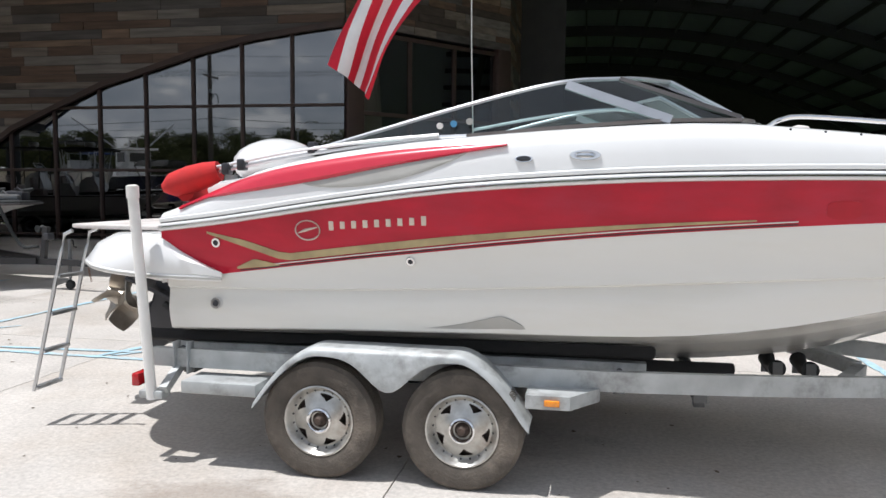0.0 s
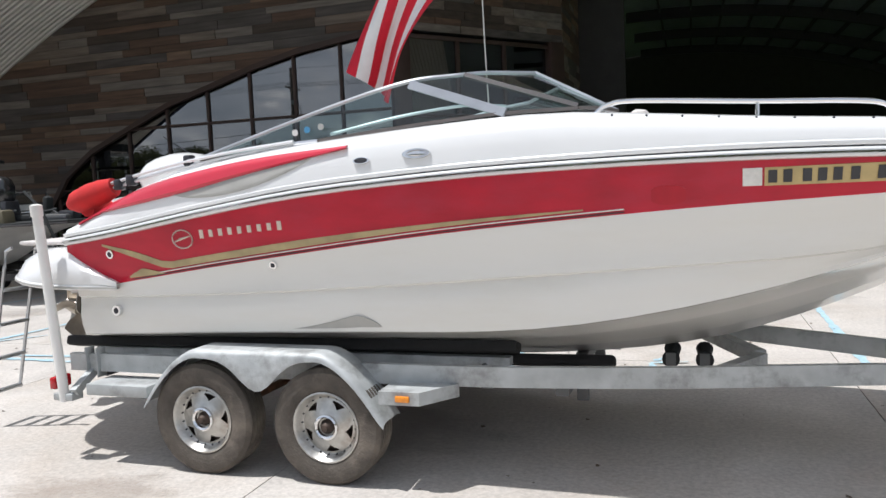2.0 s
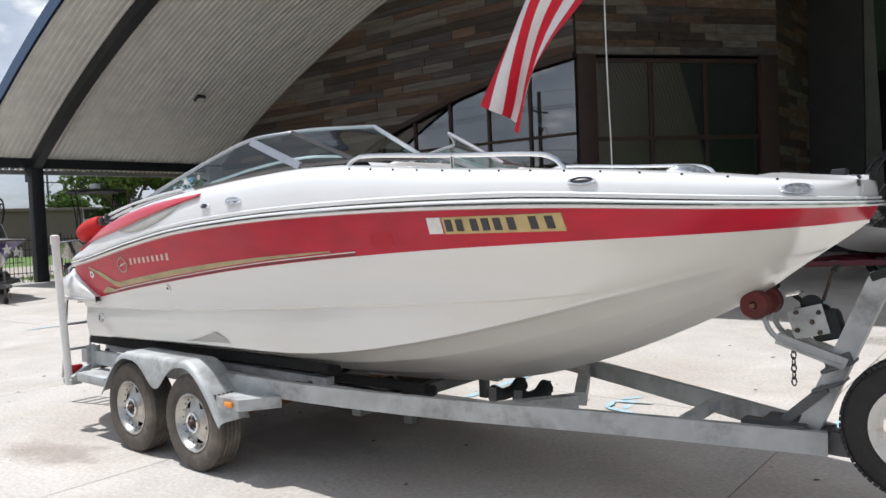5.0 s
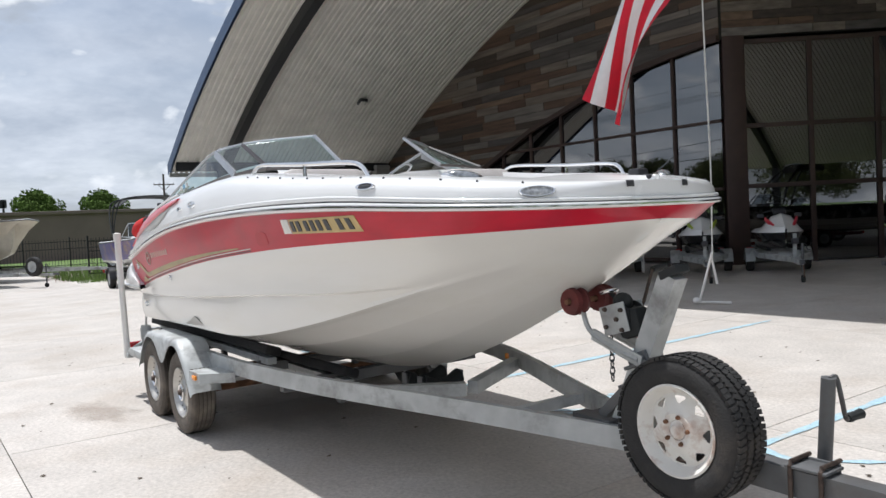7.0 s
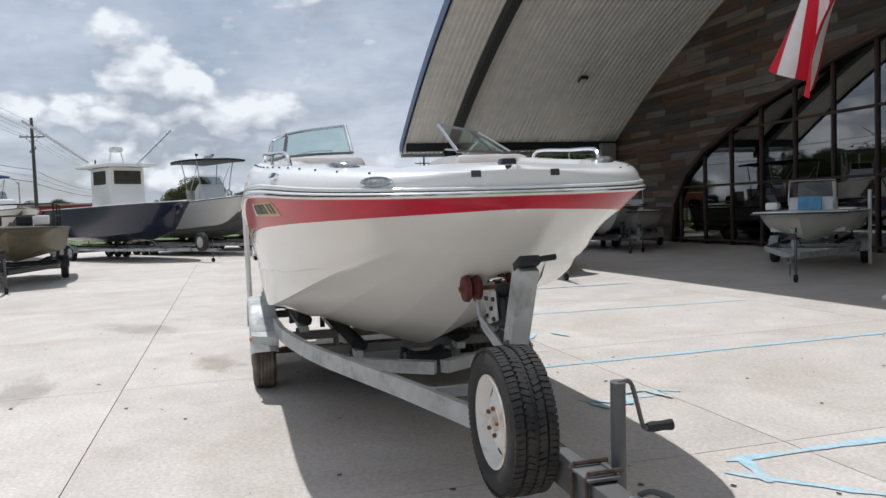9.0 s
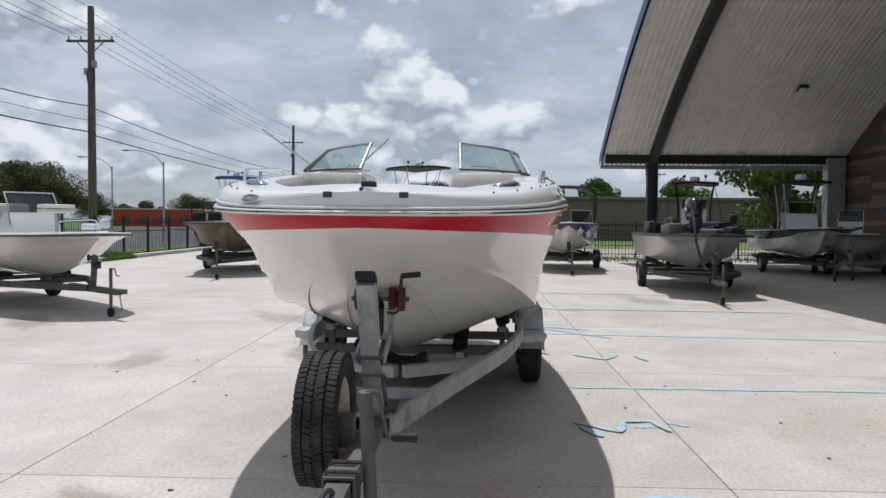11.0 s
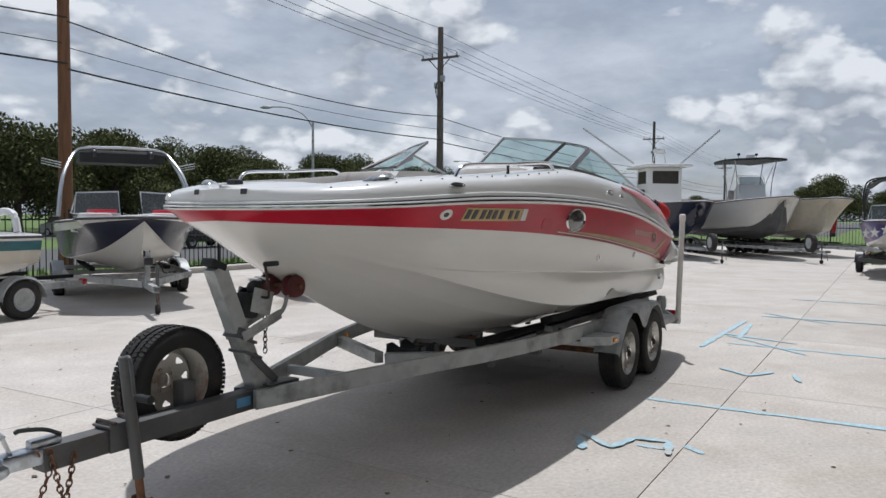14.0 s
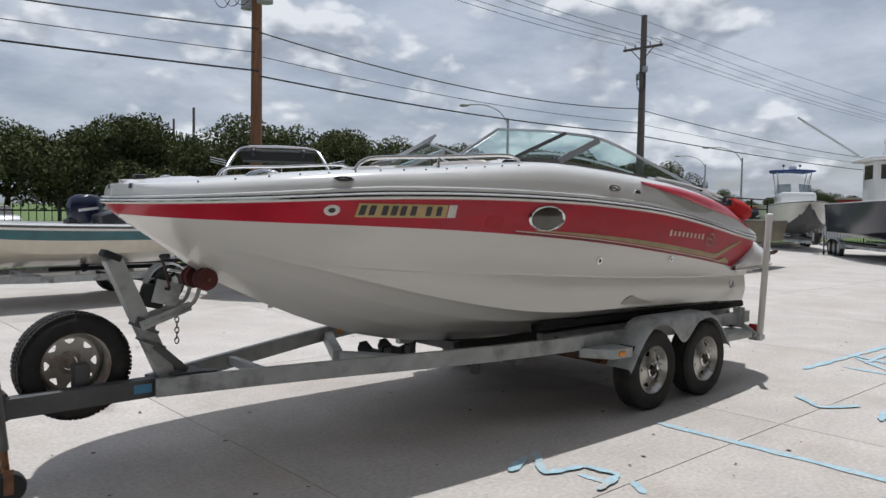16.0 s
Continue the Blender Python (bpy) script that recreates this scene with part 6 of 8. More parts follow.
def yard_trailer(x, y, heading, reach, width, label, axles=1, mat="galv", stern=-1.6, r=0.31, spare=False):
    t = thing("boat_trailer", pose(x, y, 0, 0, 0, heading), label, "trailer", "trailers in the yard")
    hw = width / 2 - 0.2
    for i in range(axles):
        ax = (i - (axles - 1) / 2) * 0.78
        for sg in (-1, 1):
            small_wheel(t, pose(ax, sg * (width / 2 - 0.1), r, 0, 0, 0 if sg < 0 else 180), r=r)
        bm = B()
        tube(bm, [(ax, -hw, r), (ax, hw, r)], 0.03, n=6)
        part("axle", bm, M["galv_dark"], t)
    ext = (axles - 1) * 0.39
    for sg in (-1, 1):
        bm = B()
        rows = []
        for i in range(13):
            a = math.pi * i / 12
            px = -math.cos(a) * (r + 0.07 + ext)
            pz = r + math.sin(a) ** (0.6 if axles > 1 else 1) * (r + 0.06)
            rows.append([(px, sg * (width / 2 - 0.21), pz), (px, sg * (width / 2 + 0.0), pz), (px, sg * (width / 2 + 0.015), pz - 0.04)])
        loft(bm, rows)
        part("fender", bm, M[mat], t)
        bm = B()
        pts = [(stern, hw, 0.47), (reach * 0.42, hw, 0.47), (reach * 0.88, 0.06, 0.46)]
        for a, b in zip(pts, pts[1:]):
            beam(bm, (a[0], sg * a[1], a[2]), (b[0], sg * b[1], b[2]), 0.06, 0.11)
        part("side_rail", bm, M[mat], t)
        bm = B()
        beam(bm, (stern - 0.1, sg * hw * 0.62, 0.575), (reach * 0.4, sg * hw * 0.62, 0.60), 0.10, 0.06)
        part("bunk", bm, M["carpet"], t)
        for bx in (stern + 0.2, reach * 0.3):
            bm = B()
            box(bm, (bx, sg * hw * 0.62, 0.50), (0.05, 0.05, 0.13))
            part("bunk_bracket", bm, M[mat], t)
        bm = B()
        box(bm, (stern - 0.03, sg * hw, 0.5), (0.05, 0.16, 0.09), bevel=0.01)
        part("tail_light", bm, M["redlens"], t)
    for cx in (stern + 0.15, 0.3, reach * 0.42):
        bm = B()
        beam(bm, (cx, -hw, 0.45), (cx, hw, 0.45), 0.07, 0.08)
        part("cross_member", bm, M[mat], t)
    bm = B()
    beam(bm, (reach * 0.7, 0, 0.45), (reach + 0.45, 0, 0.45), 0.09, 0.10)
    part("tongue", bm, M[mat], t)
    bm = B()
    box(bm, (reach + 0.55, 0, 0.47), (0.24, 0.08, 0.08), bevel=0.012)
    c = part("coupler", bm, M["galv_dark"], t)
    chain((reach + 0.4, 0.04, 0.42), (reach + 0.46, 0.05, 0.16), 0.0, t, M["rust"])
    bm = B()
    tube(bm, [(reach, 0.09, 0.2), (reach, 0.09, 0.82)], 0.028, n=10)
    j = part("jack", bm, M["galv_dark"], t)
    bm = B()
    tube(bm, [(reach, 0.09, 0.2), (reach, 0.09, 0.09)], 0.018, n=8)
    part("inner_tube", bm, M["galv_dark"], j)
    bm = B()
    lathe(bm, [(0, -0.035), (0.07, -0.035), (0.08, -0.015), (0.08, 0.015), (0.07, 0.035), (0, 0.035)], pose(reach, 0.09, 0.08), n=14)
    part("jack_wheel", bm, M["black"], j)
    bm = B()
    tube(bm, arc([(reach, 0.09, 0.80), (reach, 0.16, 0.80), (reach, 0.18, 0.70), (reach, 0.24, 0.68)], 3), 0.011, n=6)
    part("crank", bm, M["black"], j)
    bm = B()
    beam(bm, (reach - 0.45, 0, 0.48), (reach - 0.36, 0, 1.02), 0.07, 0.09, up=(1, 0, 0))
    p = part("winch_post", bm, M[mat], t)
    bm = B()
    lathe(bm, [(0, -0.05), (0.06, -0.05), (0.03, 0), (0.06, 0.05), (0, 0.05)], pose(reach - 0.5, 0, 0.98), n=12)
    part("bow_roller", bm, M["black"], p)
    bm = B()
    box(bm, (reach - 0.33, 0, 0.86), (0.12, 0.14, 0.12), bevel=0.02)
    part("winch", bm, M["dark_plastic"], p)
    if spare:
        small_wheel(t, pose(reach - 0.2, -0.22, 0.75), r=r)
    return t


def yard_boat(x, y, heading, bow, L, Bm, label, hull="gelcoat", bottom=None, band=None, deck="deckcoat", free=0.85, keel=0.62, flare=0.8, blunt=0.5, rise=0.15, band_frac=(0.62, 0.95), rake=0.75):
    """A hull whose bow tip stands bow metres ahead of the trailer's wheels."""
    t = thing("motor_boat", pose(x, y, 0, 0, 0, heading), label, "boat", "boats in the yard")
    hb = Bm / 2
    st = [i / 22 for i in range(23)]
    X = lambda u: bow - L + L * u
    shb = curve([0, 0.3, 0.6, 0.8, 0.92, 1.0], [hb * 0.93, hb, hb * 0.97, hb * 0.78, hb * blunt, 0.0])
    shz = lambda u: keel + free * (0.92 + rise * u**2)
    chb = curve([0, 0.4, 0.65, 0.82, 0.93, 1.0], [hb * 0.84, hb * 0.86, hb * 0.72, hb * 0.42, hb * 0.15, 0.0])
    chz = curve([0, 0.5, 0.7, 0.85, 1.0], [keel + 0.24, keel + 0.26, keel + 0.36, keel + 0.56, shz(1) - 0.06])
    kz = curve([0, 0.55, 0.72, 0.85, 0.94, 1.0], [keel, keel, keel + 0.08, keel + 0.28, keel + 0.55, shz(1) - 0.08])
    xx = lambda u, f: X(u) - (1 - f) * rake * 0.45 * max(0, u - 0.75) / 0.25

    def side(u, f):
        return chb(u) + (shb(u) - chb(u)) * f**flare, chz(u) + (shz(u) - chz(u)) * f

    def strip(name, f0, f1, mat, off=0.0, lab=""):
        bm = B()
        for sg in (-1, 1):
            rows = []
            for u in st:
                rows.append([(xx(u, f), sg * (side(u, f)[0] + off), side(u, f)[1]) for f in (f0 + (f1 - f0) * k / 4 for k in range(5))])
            loft(bm, rows, flip=sg > 0)
            if f0 == 0 and off == 0:
                loft(bm, [[(xx(u, 0), 0, kz(u)), (xx(u, 0), sg * chb(u) * 0.5, kz(u) + (chz(u) - kz(u)) * 0.48), (xx(u, 0), sg * chb(u), chz(u))] for u in st], flip=sg > 0)
        if f0 == 0:
            ring = [(X(0), -side(0, f)[0], side(0, f)[1]) for f in (1, 0.5, 0)] + [(X(0), 0, kz(0))] + [(X(0), side(0, f)[0], side(0, f)[1]) for f in (0, 0.5, 1)]
            bm.faces.new([bm.verts.new(p) for p in ring])
        bmesh.ops.remove_doubles(bm, verts=bm.verts, dist=0.001)
        return part(name, bm, M[mat], t, lab)

    lo, hi = band_frac if band else (1, 1)
    if band:
        strip("hull", 0, lo, hull)
        strip("hull_band", lo, hi, band)
        if hi < 1:
            strip("hull_top", hi, 1.0, deck)
    else:
        strip("hull", 0, 1.0, hull)
    if bottom:
        bm = B()
        for sg in (-1, 1):
            loft(bm, [[(xx(u, 0), sg * 0.0, kz(u) - 0.02), (xx(u, 0), sg * chb(u) * 0.5, kz(u) + (chz(u) - kz(u)) * 0.48 - 0.022), (xx(u, 0), sg * (chb(u) + 0.018), chz(u) - 0.012), (xx(u, 0.12), sg * (side(u, 0.12)[0] + 0.02), side(u, 0.12)[1])] for u in st], flip=sg > 0)
        part("bottom_paint", bm, M[bottom], t, "dark bottom paint" if bottom != "gelcoat" else "white bottom")
    bm = B()
    for sg in (-1, 1):
        rows = []
        for u in st:
            b, z = shb(u), shz(u)
            xi = X(u)
            inn = max(0.0, b - 0.22)
            cr = 0.04
            row = [(xi, sg * b, z), (xi, sg * max(0, b - 0.03), z + cr), (xi, sg * inn, z + cr + 0.01)]
            if 0.08 < u < 0.72:
                row += [(xi, sg * (inn - 0.02), z - 0.05), (xi, sg * (inn - 0.03), z - 0.42), (xi, 0, z - 0.42)]
            else:
                row += [(xi, sg * inn * 0.8, z + cr + 0.015), (xi, sg * inn * 0.4, z + cr + 0.02), (xi, 0, z + cr + 0.025)]
            rows.append(row)
        loft(bm, rows, flip=sg < 0)
    bmesh.ops.remove_doubles(bm, verts=bm.verts, dist=0.001)
    part("deck", bm, M[deck], t)
    for sg in (-1, 1):
        bm = B()
        tube(bm, [(X(u), sg * (shb(u) + 0.006), shz(u)) for u in st], 0.022, n=6)
        part("rub_rail", bm, M["darkframe"], t)
    t["_sheer"] = [float(v) for v in (X(0), shz(0), shz(0.5), shz(0.85))]
    return t


def outboard(t, x, z, y=0.0, cowl="black", s=1.0, tilt=0):
    o = new("outboard")
    o.parent = t
    o.matrix_basis = pose(x, y, z, 0, tilt, 0) @ Matrix.Scale(s, 4)
    bm = B()
    rows = []
    for z, x0, x1, w in ((0.08, -0.40, -0.02, 0.12), (0.12, -0.46, 0.02, 0.15), (0.22, -0.50, 0.05, 0.17), (0.40, -0.52, 0.06, 0.175), (0.52, -0.49, 0.0, 0.16), (0.575, -0.42, -0.10, 0.12), (0.585, -0.30, -0.2, 0.03)):
        ring = [(x0, -w * 0.5, z), (x0 + 0.05, -w * 0.88, z), (x0 + 0.14, -w, z), (x1 - 0.16, -w * 0.96, z), (x1 - 0.03, -w * 0.6, z), (x1, 0, z)]
        rows.append(ring + [(x, -y, zz) for x, y, zz in ring[-2::-1]] + [ring[0]])
    loft(bm, rows)
    part("cowl", bm, M[cowl], o, "outboard cowl", angle=40)
    for sg in (-1, 1):
        bm = B()
        box(bm, (-0.24, sg * 0.177, 0.33), (0.34, 0.006, 0.045), ry=8, rz=0)
        part("cowl_stripe", bm, M["white_sticker" if cowl not in ("deckcoat", "white_sticker") else "dark_plastic"], o)
    bm = B()
    box(bm, (-0.2, 0, -0.15), (0.2, 0.13, 0.55), bevel=0.03)
    box(bm, (-0.25, 0, -0.38), (0.36, 0.24, 0.02))
    tube(bm, [(-0.05, 0, -0.58), (-0.2, 0, -0.6), (-0.42, 0, -0.6)], [0.02, 0.06, 0.04], n=10)
    prism(bm, [(-0.12, -0.4), (-0.32, -0.4), (-0.28, -0.75), (-0.2, -0.77)], Matrix(), 0.04)
    part("leg", bm, M[cowl], o)
    bm = B()
    box(bm, (0.0, 0, 0.0), (0.14, 0.26, 0.32), bevel=0.02)
    part("bracket", bm, M["dark_plastic"], o)
    return o


M["tint"] = glass("dark_plexiglass", (0.3, 0.34, 0.36), alpha=0.06)


def console(t, x, z, w=0.8, h=0.95, mat="deckcoat"):
    bm = B()
    rows = []
    for y in (-w / 2, w / 2):
        rows.append([(x - 0.35, y, z), (x - 0.32, y, z + h * 0.78), (x - 0.05, y, z + h), (x + 0.2, y, z + h), (x + 0.38, y, z + h * 0.6), (x + 0.42, y, z)])
    vs = loft(bm, rows)
    for r in vs:
        bm.faces.new(r)
    part("console", bm, M[mat], t)
    bm = B()
    loft(bm, [[(x + 0.24, -w / 2, z + h), (x + 0.24, w / 2, z + h)], [(x + 0.02, -w / 2 + 0.04, z + h + 0.34), (x + 0.02, w / 2 - 0.04, z + h + 0.34)]])
    g = part("screen", bm, M["tint"], t, "dark clear windscreen")
    g.visible_shadow = False
    bm = B()
    for y in (-w / 2 - 0.02, w / 2 + 0.02):
        tube(bm, arc([(x + 0.25, y, z + h * 0.7), (x + 0.2, y, z + h + 0.1), (x + 0.0, y, z + h + 0.38)], 3), 0.014, n=6)
    tube(bm, [(x + 0.0, -w / 2 - 0.02, z + h + 0.38), (x + 0.0, w / 2 + 0.02, z + h + 0.38)], 0.014, n=6)
    part("grab_rail", bm, M["alu"], t)
    bm = B()
    box(bm, (x - 0.85, 0, z + 0.35), (0.42, w, 0.5), bevel=0.05)
    box(bm, (x - 1.02, 0, z + 0.78), (0.12, w * 0.95, 0.4), ry=-8, bevel=0.05)
    part("seat", bm, M["vinyl"], t)


def ttop(t, x, z0, z1, L=1.8, w=1.5, mat="black", frame="alu", dome=True):
    for sg in (-1, 1):
        for dx, lean in ((-0.5, -0.12), (0.45, 0.16)):
            bm = B()
            tube(bm, arc([(x + dx, sg * w * 0.34, z0), (x + dx + lean * 0.4, sg * w * 0.33, (z0 + z1) / 2), (x + dx + lean, sg * w * 0.40, z1 - 0.02)], 4), 0.022, n=6)
            part("top_leg", bm, M[frame], t)
        bm = B()
        tube(bm, arc([(x - 0.5, sg * w * 0.34, z0 + 0.3), (x, sg * w * 0.335, (z0 + z1) / 2 + 0.1), (x + 0.5, sg * w * 0.36, z1 - 0.25)], 4), 0.016, n=6)
        part("brace", bm, M[frame], t)
    bm = B()
    rows = []
    for i in range(9):
        u = -1 + i / 4
        e = (1 - 0.3 * abs(u) ** 4)
        rows.append([(x + u * L / 2, v * w / 2 * e, z1 + 0.07 - 0.05 * v * v - 0.05 * u * u) for v in (-1, -0.6, 0, 0.6, 1)])
    loft(bm, rows)
    thick(bm, 0.08)
    part("hard_top", bm, M[mat], t, "flat hard top")
    if dome:
        bm = B()
        lathe(bm, [(0, 0.2), (0.17, 0.18), (0.2, 0.1), (0.18, 0.0), (0, 0)], Matrix.Translation((x + 0.1, 0, z1 + 0.06)) @ pose(0, 0, 0, 90, 0, 0), n=18)
        part("radar_dome", bm, M["deckcoat"], t)
        for y in (-0.4, 0.4):
            bm = B()
            tube(bm, [(x - 0.2, y, z1 + 0.05), (x - 0.2, y, z1 + 0.25)], 0.012, n=6)
            box(bm, (x - 0.18, y, z1 + 0.28), (0.08, 0.12, 0.1), bevel=0.02)
            part("flood_lamp", bm, M["dark_plastic"], t)


def windscreen_pair(t, x, z, w, mat="alu", h=0.34):
    for sg in (-1, 1):
        q = [(x + 0.1, sg * 0.2, z), (x - 0.15, sg * (w / 2), z), (x - 0.42, sg * (w / 2 - 0.06), z + h), (x - 0.2, sg * 0.2, z + h + 0.03)]
        bm = B()
        bm.faces.new([bm.verts.new(p) for p in q])
        g = part("screen", bm, M["tint"], t)
        g.visible_shadow = False
        bm = B()
        tube(bm, q, 0.018, n=6, closed=True)
        tube(bm, [q[1], (x - 1.3, sg * w / 2, z + 0.02), (x - 1.25, sg * (w / 2 - 0.02), z + 0.06), q[2]], 0.014, n=6)
        part("screen_frame", bm, M[mat], t)
        bm = B()
        box(bm, (x - 0.1, sg * w * 0.32, z - 0.12), (0.5, w * 0.3, 0.28), bevel=0.05)
        part("console", bm, M["deckcoat"], t)


def tower(t, x, z, w, h, mat="alu"):
    for sg in (-1, 1):
        for dx in (0.0, 0.28):
            bm = B()
            tube(bm, arc([(x + 0.6 + dx, sg * w / 2, z), (x + 0.35 + dx, sg * (w / 2 - 0.10), z + h * 0.55), (x + dx * 0.4, sg * (w / 2 - 0.34), z + h * 0.92), (x + dx * 0.4, sg * (w / 2 - 0.58), z + h)], 5), 0.032, n=8)
            tube(bm, [(x + dx * 0.4, sg * (w / 2 - 0.58), z + h), (x + dx * 0.4, 0, z + h + 0.02)], 0.032, n=8)
            part("tower_tube", bm, M[mat], t)
        bm = B()
        ellipsoid(bm, (x + 0.1, sg * w * 0.22, z + h - 0.12), (0.14, 0.09, 0.1), 10, 8)
        part("tower_speaker", bm, M["dark_plastic"], t)
        bm = B()
        for k in range(3):
            tube(bm, [(x, sg * (w / 2 - 0.1), z + h * 0.7 + 0.05 * k), (x - 0.1, sg * (w / 2 + 0.25), z + h * 0.76 + 0.05 * k)], 0.01, n=5)
        part("board_rack", bm, M["alu"], t)
    bm = B()
    loft(bm, [[(x - 0.8 + 1.0 * i / 5, v * (w / 2 - 0.42), z + h - 0.10 + 0.08 * math.sin(math.pi * i / 5)) for v in (-1, -0.4, 0.4, 1)] for i in range(6)])
    thick(bm, 0.20)
    part("tower_canvas", bm, M["black"], t, "black canvas top")


def bimini(t, x, z, w, h, L=1.6):
    for dx in (-L / 2, 0, L / 2):
        bm = B()
        tube(bm, arc([(x - 0.1, -w / 2, z), (x + dx * 0.8, -w / 2 + 0.03, z + h * 0.68), (x + dx, -w / 2 + 0.35, z + h), (x + dx, w / 2 - 0.35, z + h), (x + dx * 0.8, w / 2 - 0.03, z + h * 0.68), (x - 0.1, w / 2, z)], 5), 0.025, n=6)
        part("bow", bm, M["black"], t)
    bm = B()
    loft(bm, [[(x - L / 2 + L * i / 8, v * (w / 2 - 0.1), z + h + 0.06 - 0.30 * v**4) for v in (-1, -0.75, -0.4, 0, 0.4, 0.75, 1)] for i in range(9)])
    thick(bm, 0.02)
    part("canopy", bm, M["black"], t, "black canvas canopy")


M["navy"] = mk("navy_gelcoat", (0.008, 0.012, 0.035), 0.25, var=0.1, coat=0.15)
M["black_gel"] = mk("black_gelcoat", (0.012, 0.012, 0.014), 0.2, var=0.1, coat=0.6)
M["teal"] = mk("teal_band", (0.02, 0.13, 0.15), 0.3, var=0.25, scale=3, coat=0.4)
M["olive"] = mk("olive_aluminium", (0.17, 0.15, 0.10), 0.55, 0.3, var=0.2, scale=3)
M["silver_hull"] = mk("silver_aluminium_hull", (0.46, 0.455, 0.44), 0.4, 0.5, var=0.12, scale=3)
M["cream"] = mk("cream_gelcoat", (0.68, 0.63, 0.52), 0.35, var=0.06, coat=0.3)
M["star_band"] = mk("navy_gold_wrap", (0.035, 0.025, 0.2), 0.35, var=0.3, scale=4, coat=0.08, stain=(0.42, 0.26, 0.05), stain_amt=0.9, stain_scale=1.1)
M["graphic"] = mk("black_white_wrap", (0.02, 0.02, 0.02), 0.3, var=0.2, coat=0.4, stain=(0.75, 0.74, 0.72), stain_amt=1.0, stain_scale=3.5)
M["maroon"] = mk("maroon_trailer_paint", (0.12, 0.01, 0.02), 0.35, var=0.15, coat=0.4)
M["black_trailer"] = mk("black_trailer_paint", (0.02, 0.02, 0.022), 0.4, var=0.2)
M["blue_top"] = mk("blue_canvas", (0.03, 0.06, 0.2), 0.8, var=0.15)
M["lime"] = mk("lime_graphic", (0.35, 0.45, 0.04), 0.4)


def side_bars(t, items):
    """Lettering that cannot stay as letters: plain bars (x, y, z, length, height, material, turn)."""
    for x, y, z, ln, h, mat, rz in items:
        bm = B()
        box(bm, (x, y, z), (ln, 0.008, h), rz=rz)
        part("lettering_bar", bm, M[mat], t)


# white skiff with a small console
yard_trailer(-5.3, -9.0, 52, 4.3, 2.1, "grey galvanised trailer under the white skiff", mat="galv_dark", stern=-1.3)
b = yard_boat(-5.3, -9.0, 52, 4.4, 6.2, 2.3, "white open skiff with centre console on a grey trailer", free=0.78, keel=0.58, blunt=0.58, rise=0.1)
console(b, 1.25, 0.95, 0.85, 0.8)
outboard(b, -1.75, 1.05, cowl="deckcoat")
for z, mat in ((1.78, "cream"), (1.86, "deckcoat")):
    bm = B()
    box(bm, (2.45, 0, z), (0.34, 0.56, 0.075), bevel=0.03)
    part("seat_cushion", bm, M[mat], b, "cream casting seat cushion")
bm = B()
tube(bm, [(2.45, 0, 1.3), (2.45, 0, 1.74)], 0.03, n=10)
part("seat_pedestal", bm, M["alu"], b)
for sg in (-1, 1):
    bm = B()
    tube(bm, arc([(0.3, sg * 0.95, 1.36), (0.34, sg * 0.95, 1.56), (1.2, sg * 0.97, 1.60), (2.0, sg * 0.93, 1.60), (2.06, sg * 0.92, 1.38)], 4), 0.014, n=6)
    part("side_rail", bm, M["alu"], b)
bm = B()
box(bm, (3.55, 0.12, 1.50), (0.42, 0.16, 0.12), rz=8, bevel=0.04)
tube(bm, [(3.3, 0.1, 1.50), (3.95, 0.16, 1.53)], 0.028)
box(bm, (3.95, 0.16, 1.56), (0.16, 0.14, 0.16), bevel=0.04)
part("trolling_motor", bm, M["deckcoat"], b, "white bow trolling motor")
bm = B()
tube(bm, arc([(2.9, 0.55, 1.40), (3.0, 0.45, 1.47), (3.2, 0.30, 1.44)], 4), 0.02, n=6)
part("bow_cleat", bm, M["alu"], b)
side_bars(b, [(-1.2, -1.02, 1.12, 0.5, 0.07, "dark_plastic", 2)])

# olive aluminium work boat
yard_trailer(-15.4, -7.2, 8, 4.8, 2.45, "black trailer under the olive work boat", mat="black_trailer", stern=-1.5)
b = yard_boat(-15.4, -7.2, 8, 3.9, 6.0, 2.6, "olive aluminium work boat with a black railed deck", hull="olive", deck="olive", free=0.95, keel=0.6, blunt=0.85, rise=0.05, rake=1.3)
bm = B()
for x in (-0.5, 1.0, 2.6):
    for sg in (-1, 1):
        tube(bm, [(x, sg * 1.05, 1.5), (x, sg * 1.05, 2.15)], 0.025, n=6)
for z in (1.85, 2.15):
    for sg in (-1, 1):
        tube(bm, [(-0.5, sg * 1.05, z), (2.6, sg * 1.05, z)], 0.022, n=6)
    tube(bm, [(2.6, -1.05, z), (2.6, 1.05, z)], 0.022, n=6)
part("deck_rail", bm, M["black"], b, "black deck rail")
for y in (-0.75, -0.3, 0.4, 0.8):
    bm = B()
    box(bm, (3.0, y, 1.72), (0.3, 0.36, 0.24), bevel=0.03)
    part("deck_box", bm, M["black" if y < 0.6 else "deckcoat"], b)
outboard(b, -2.1, 1.3, cowl="black")

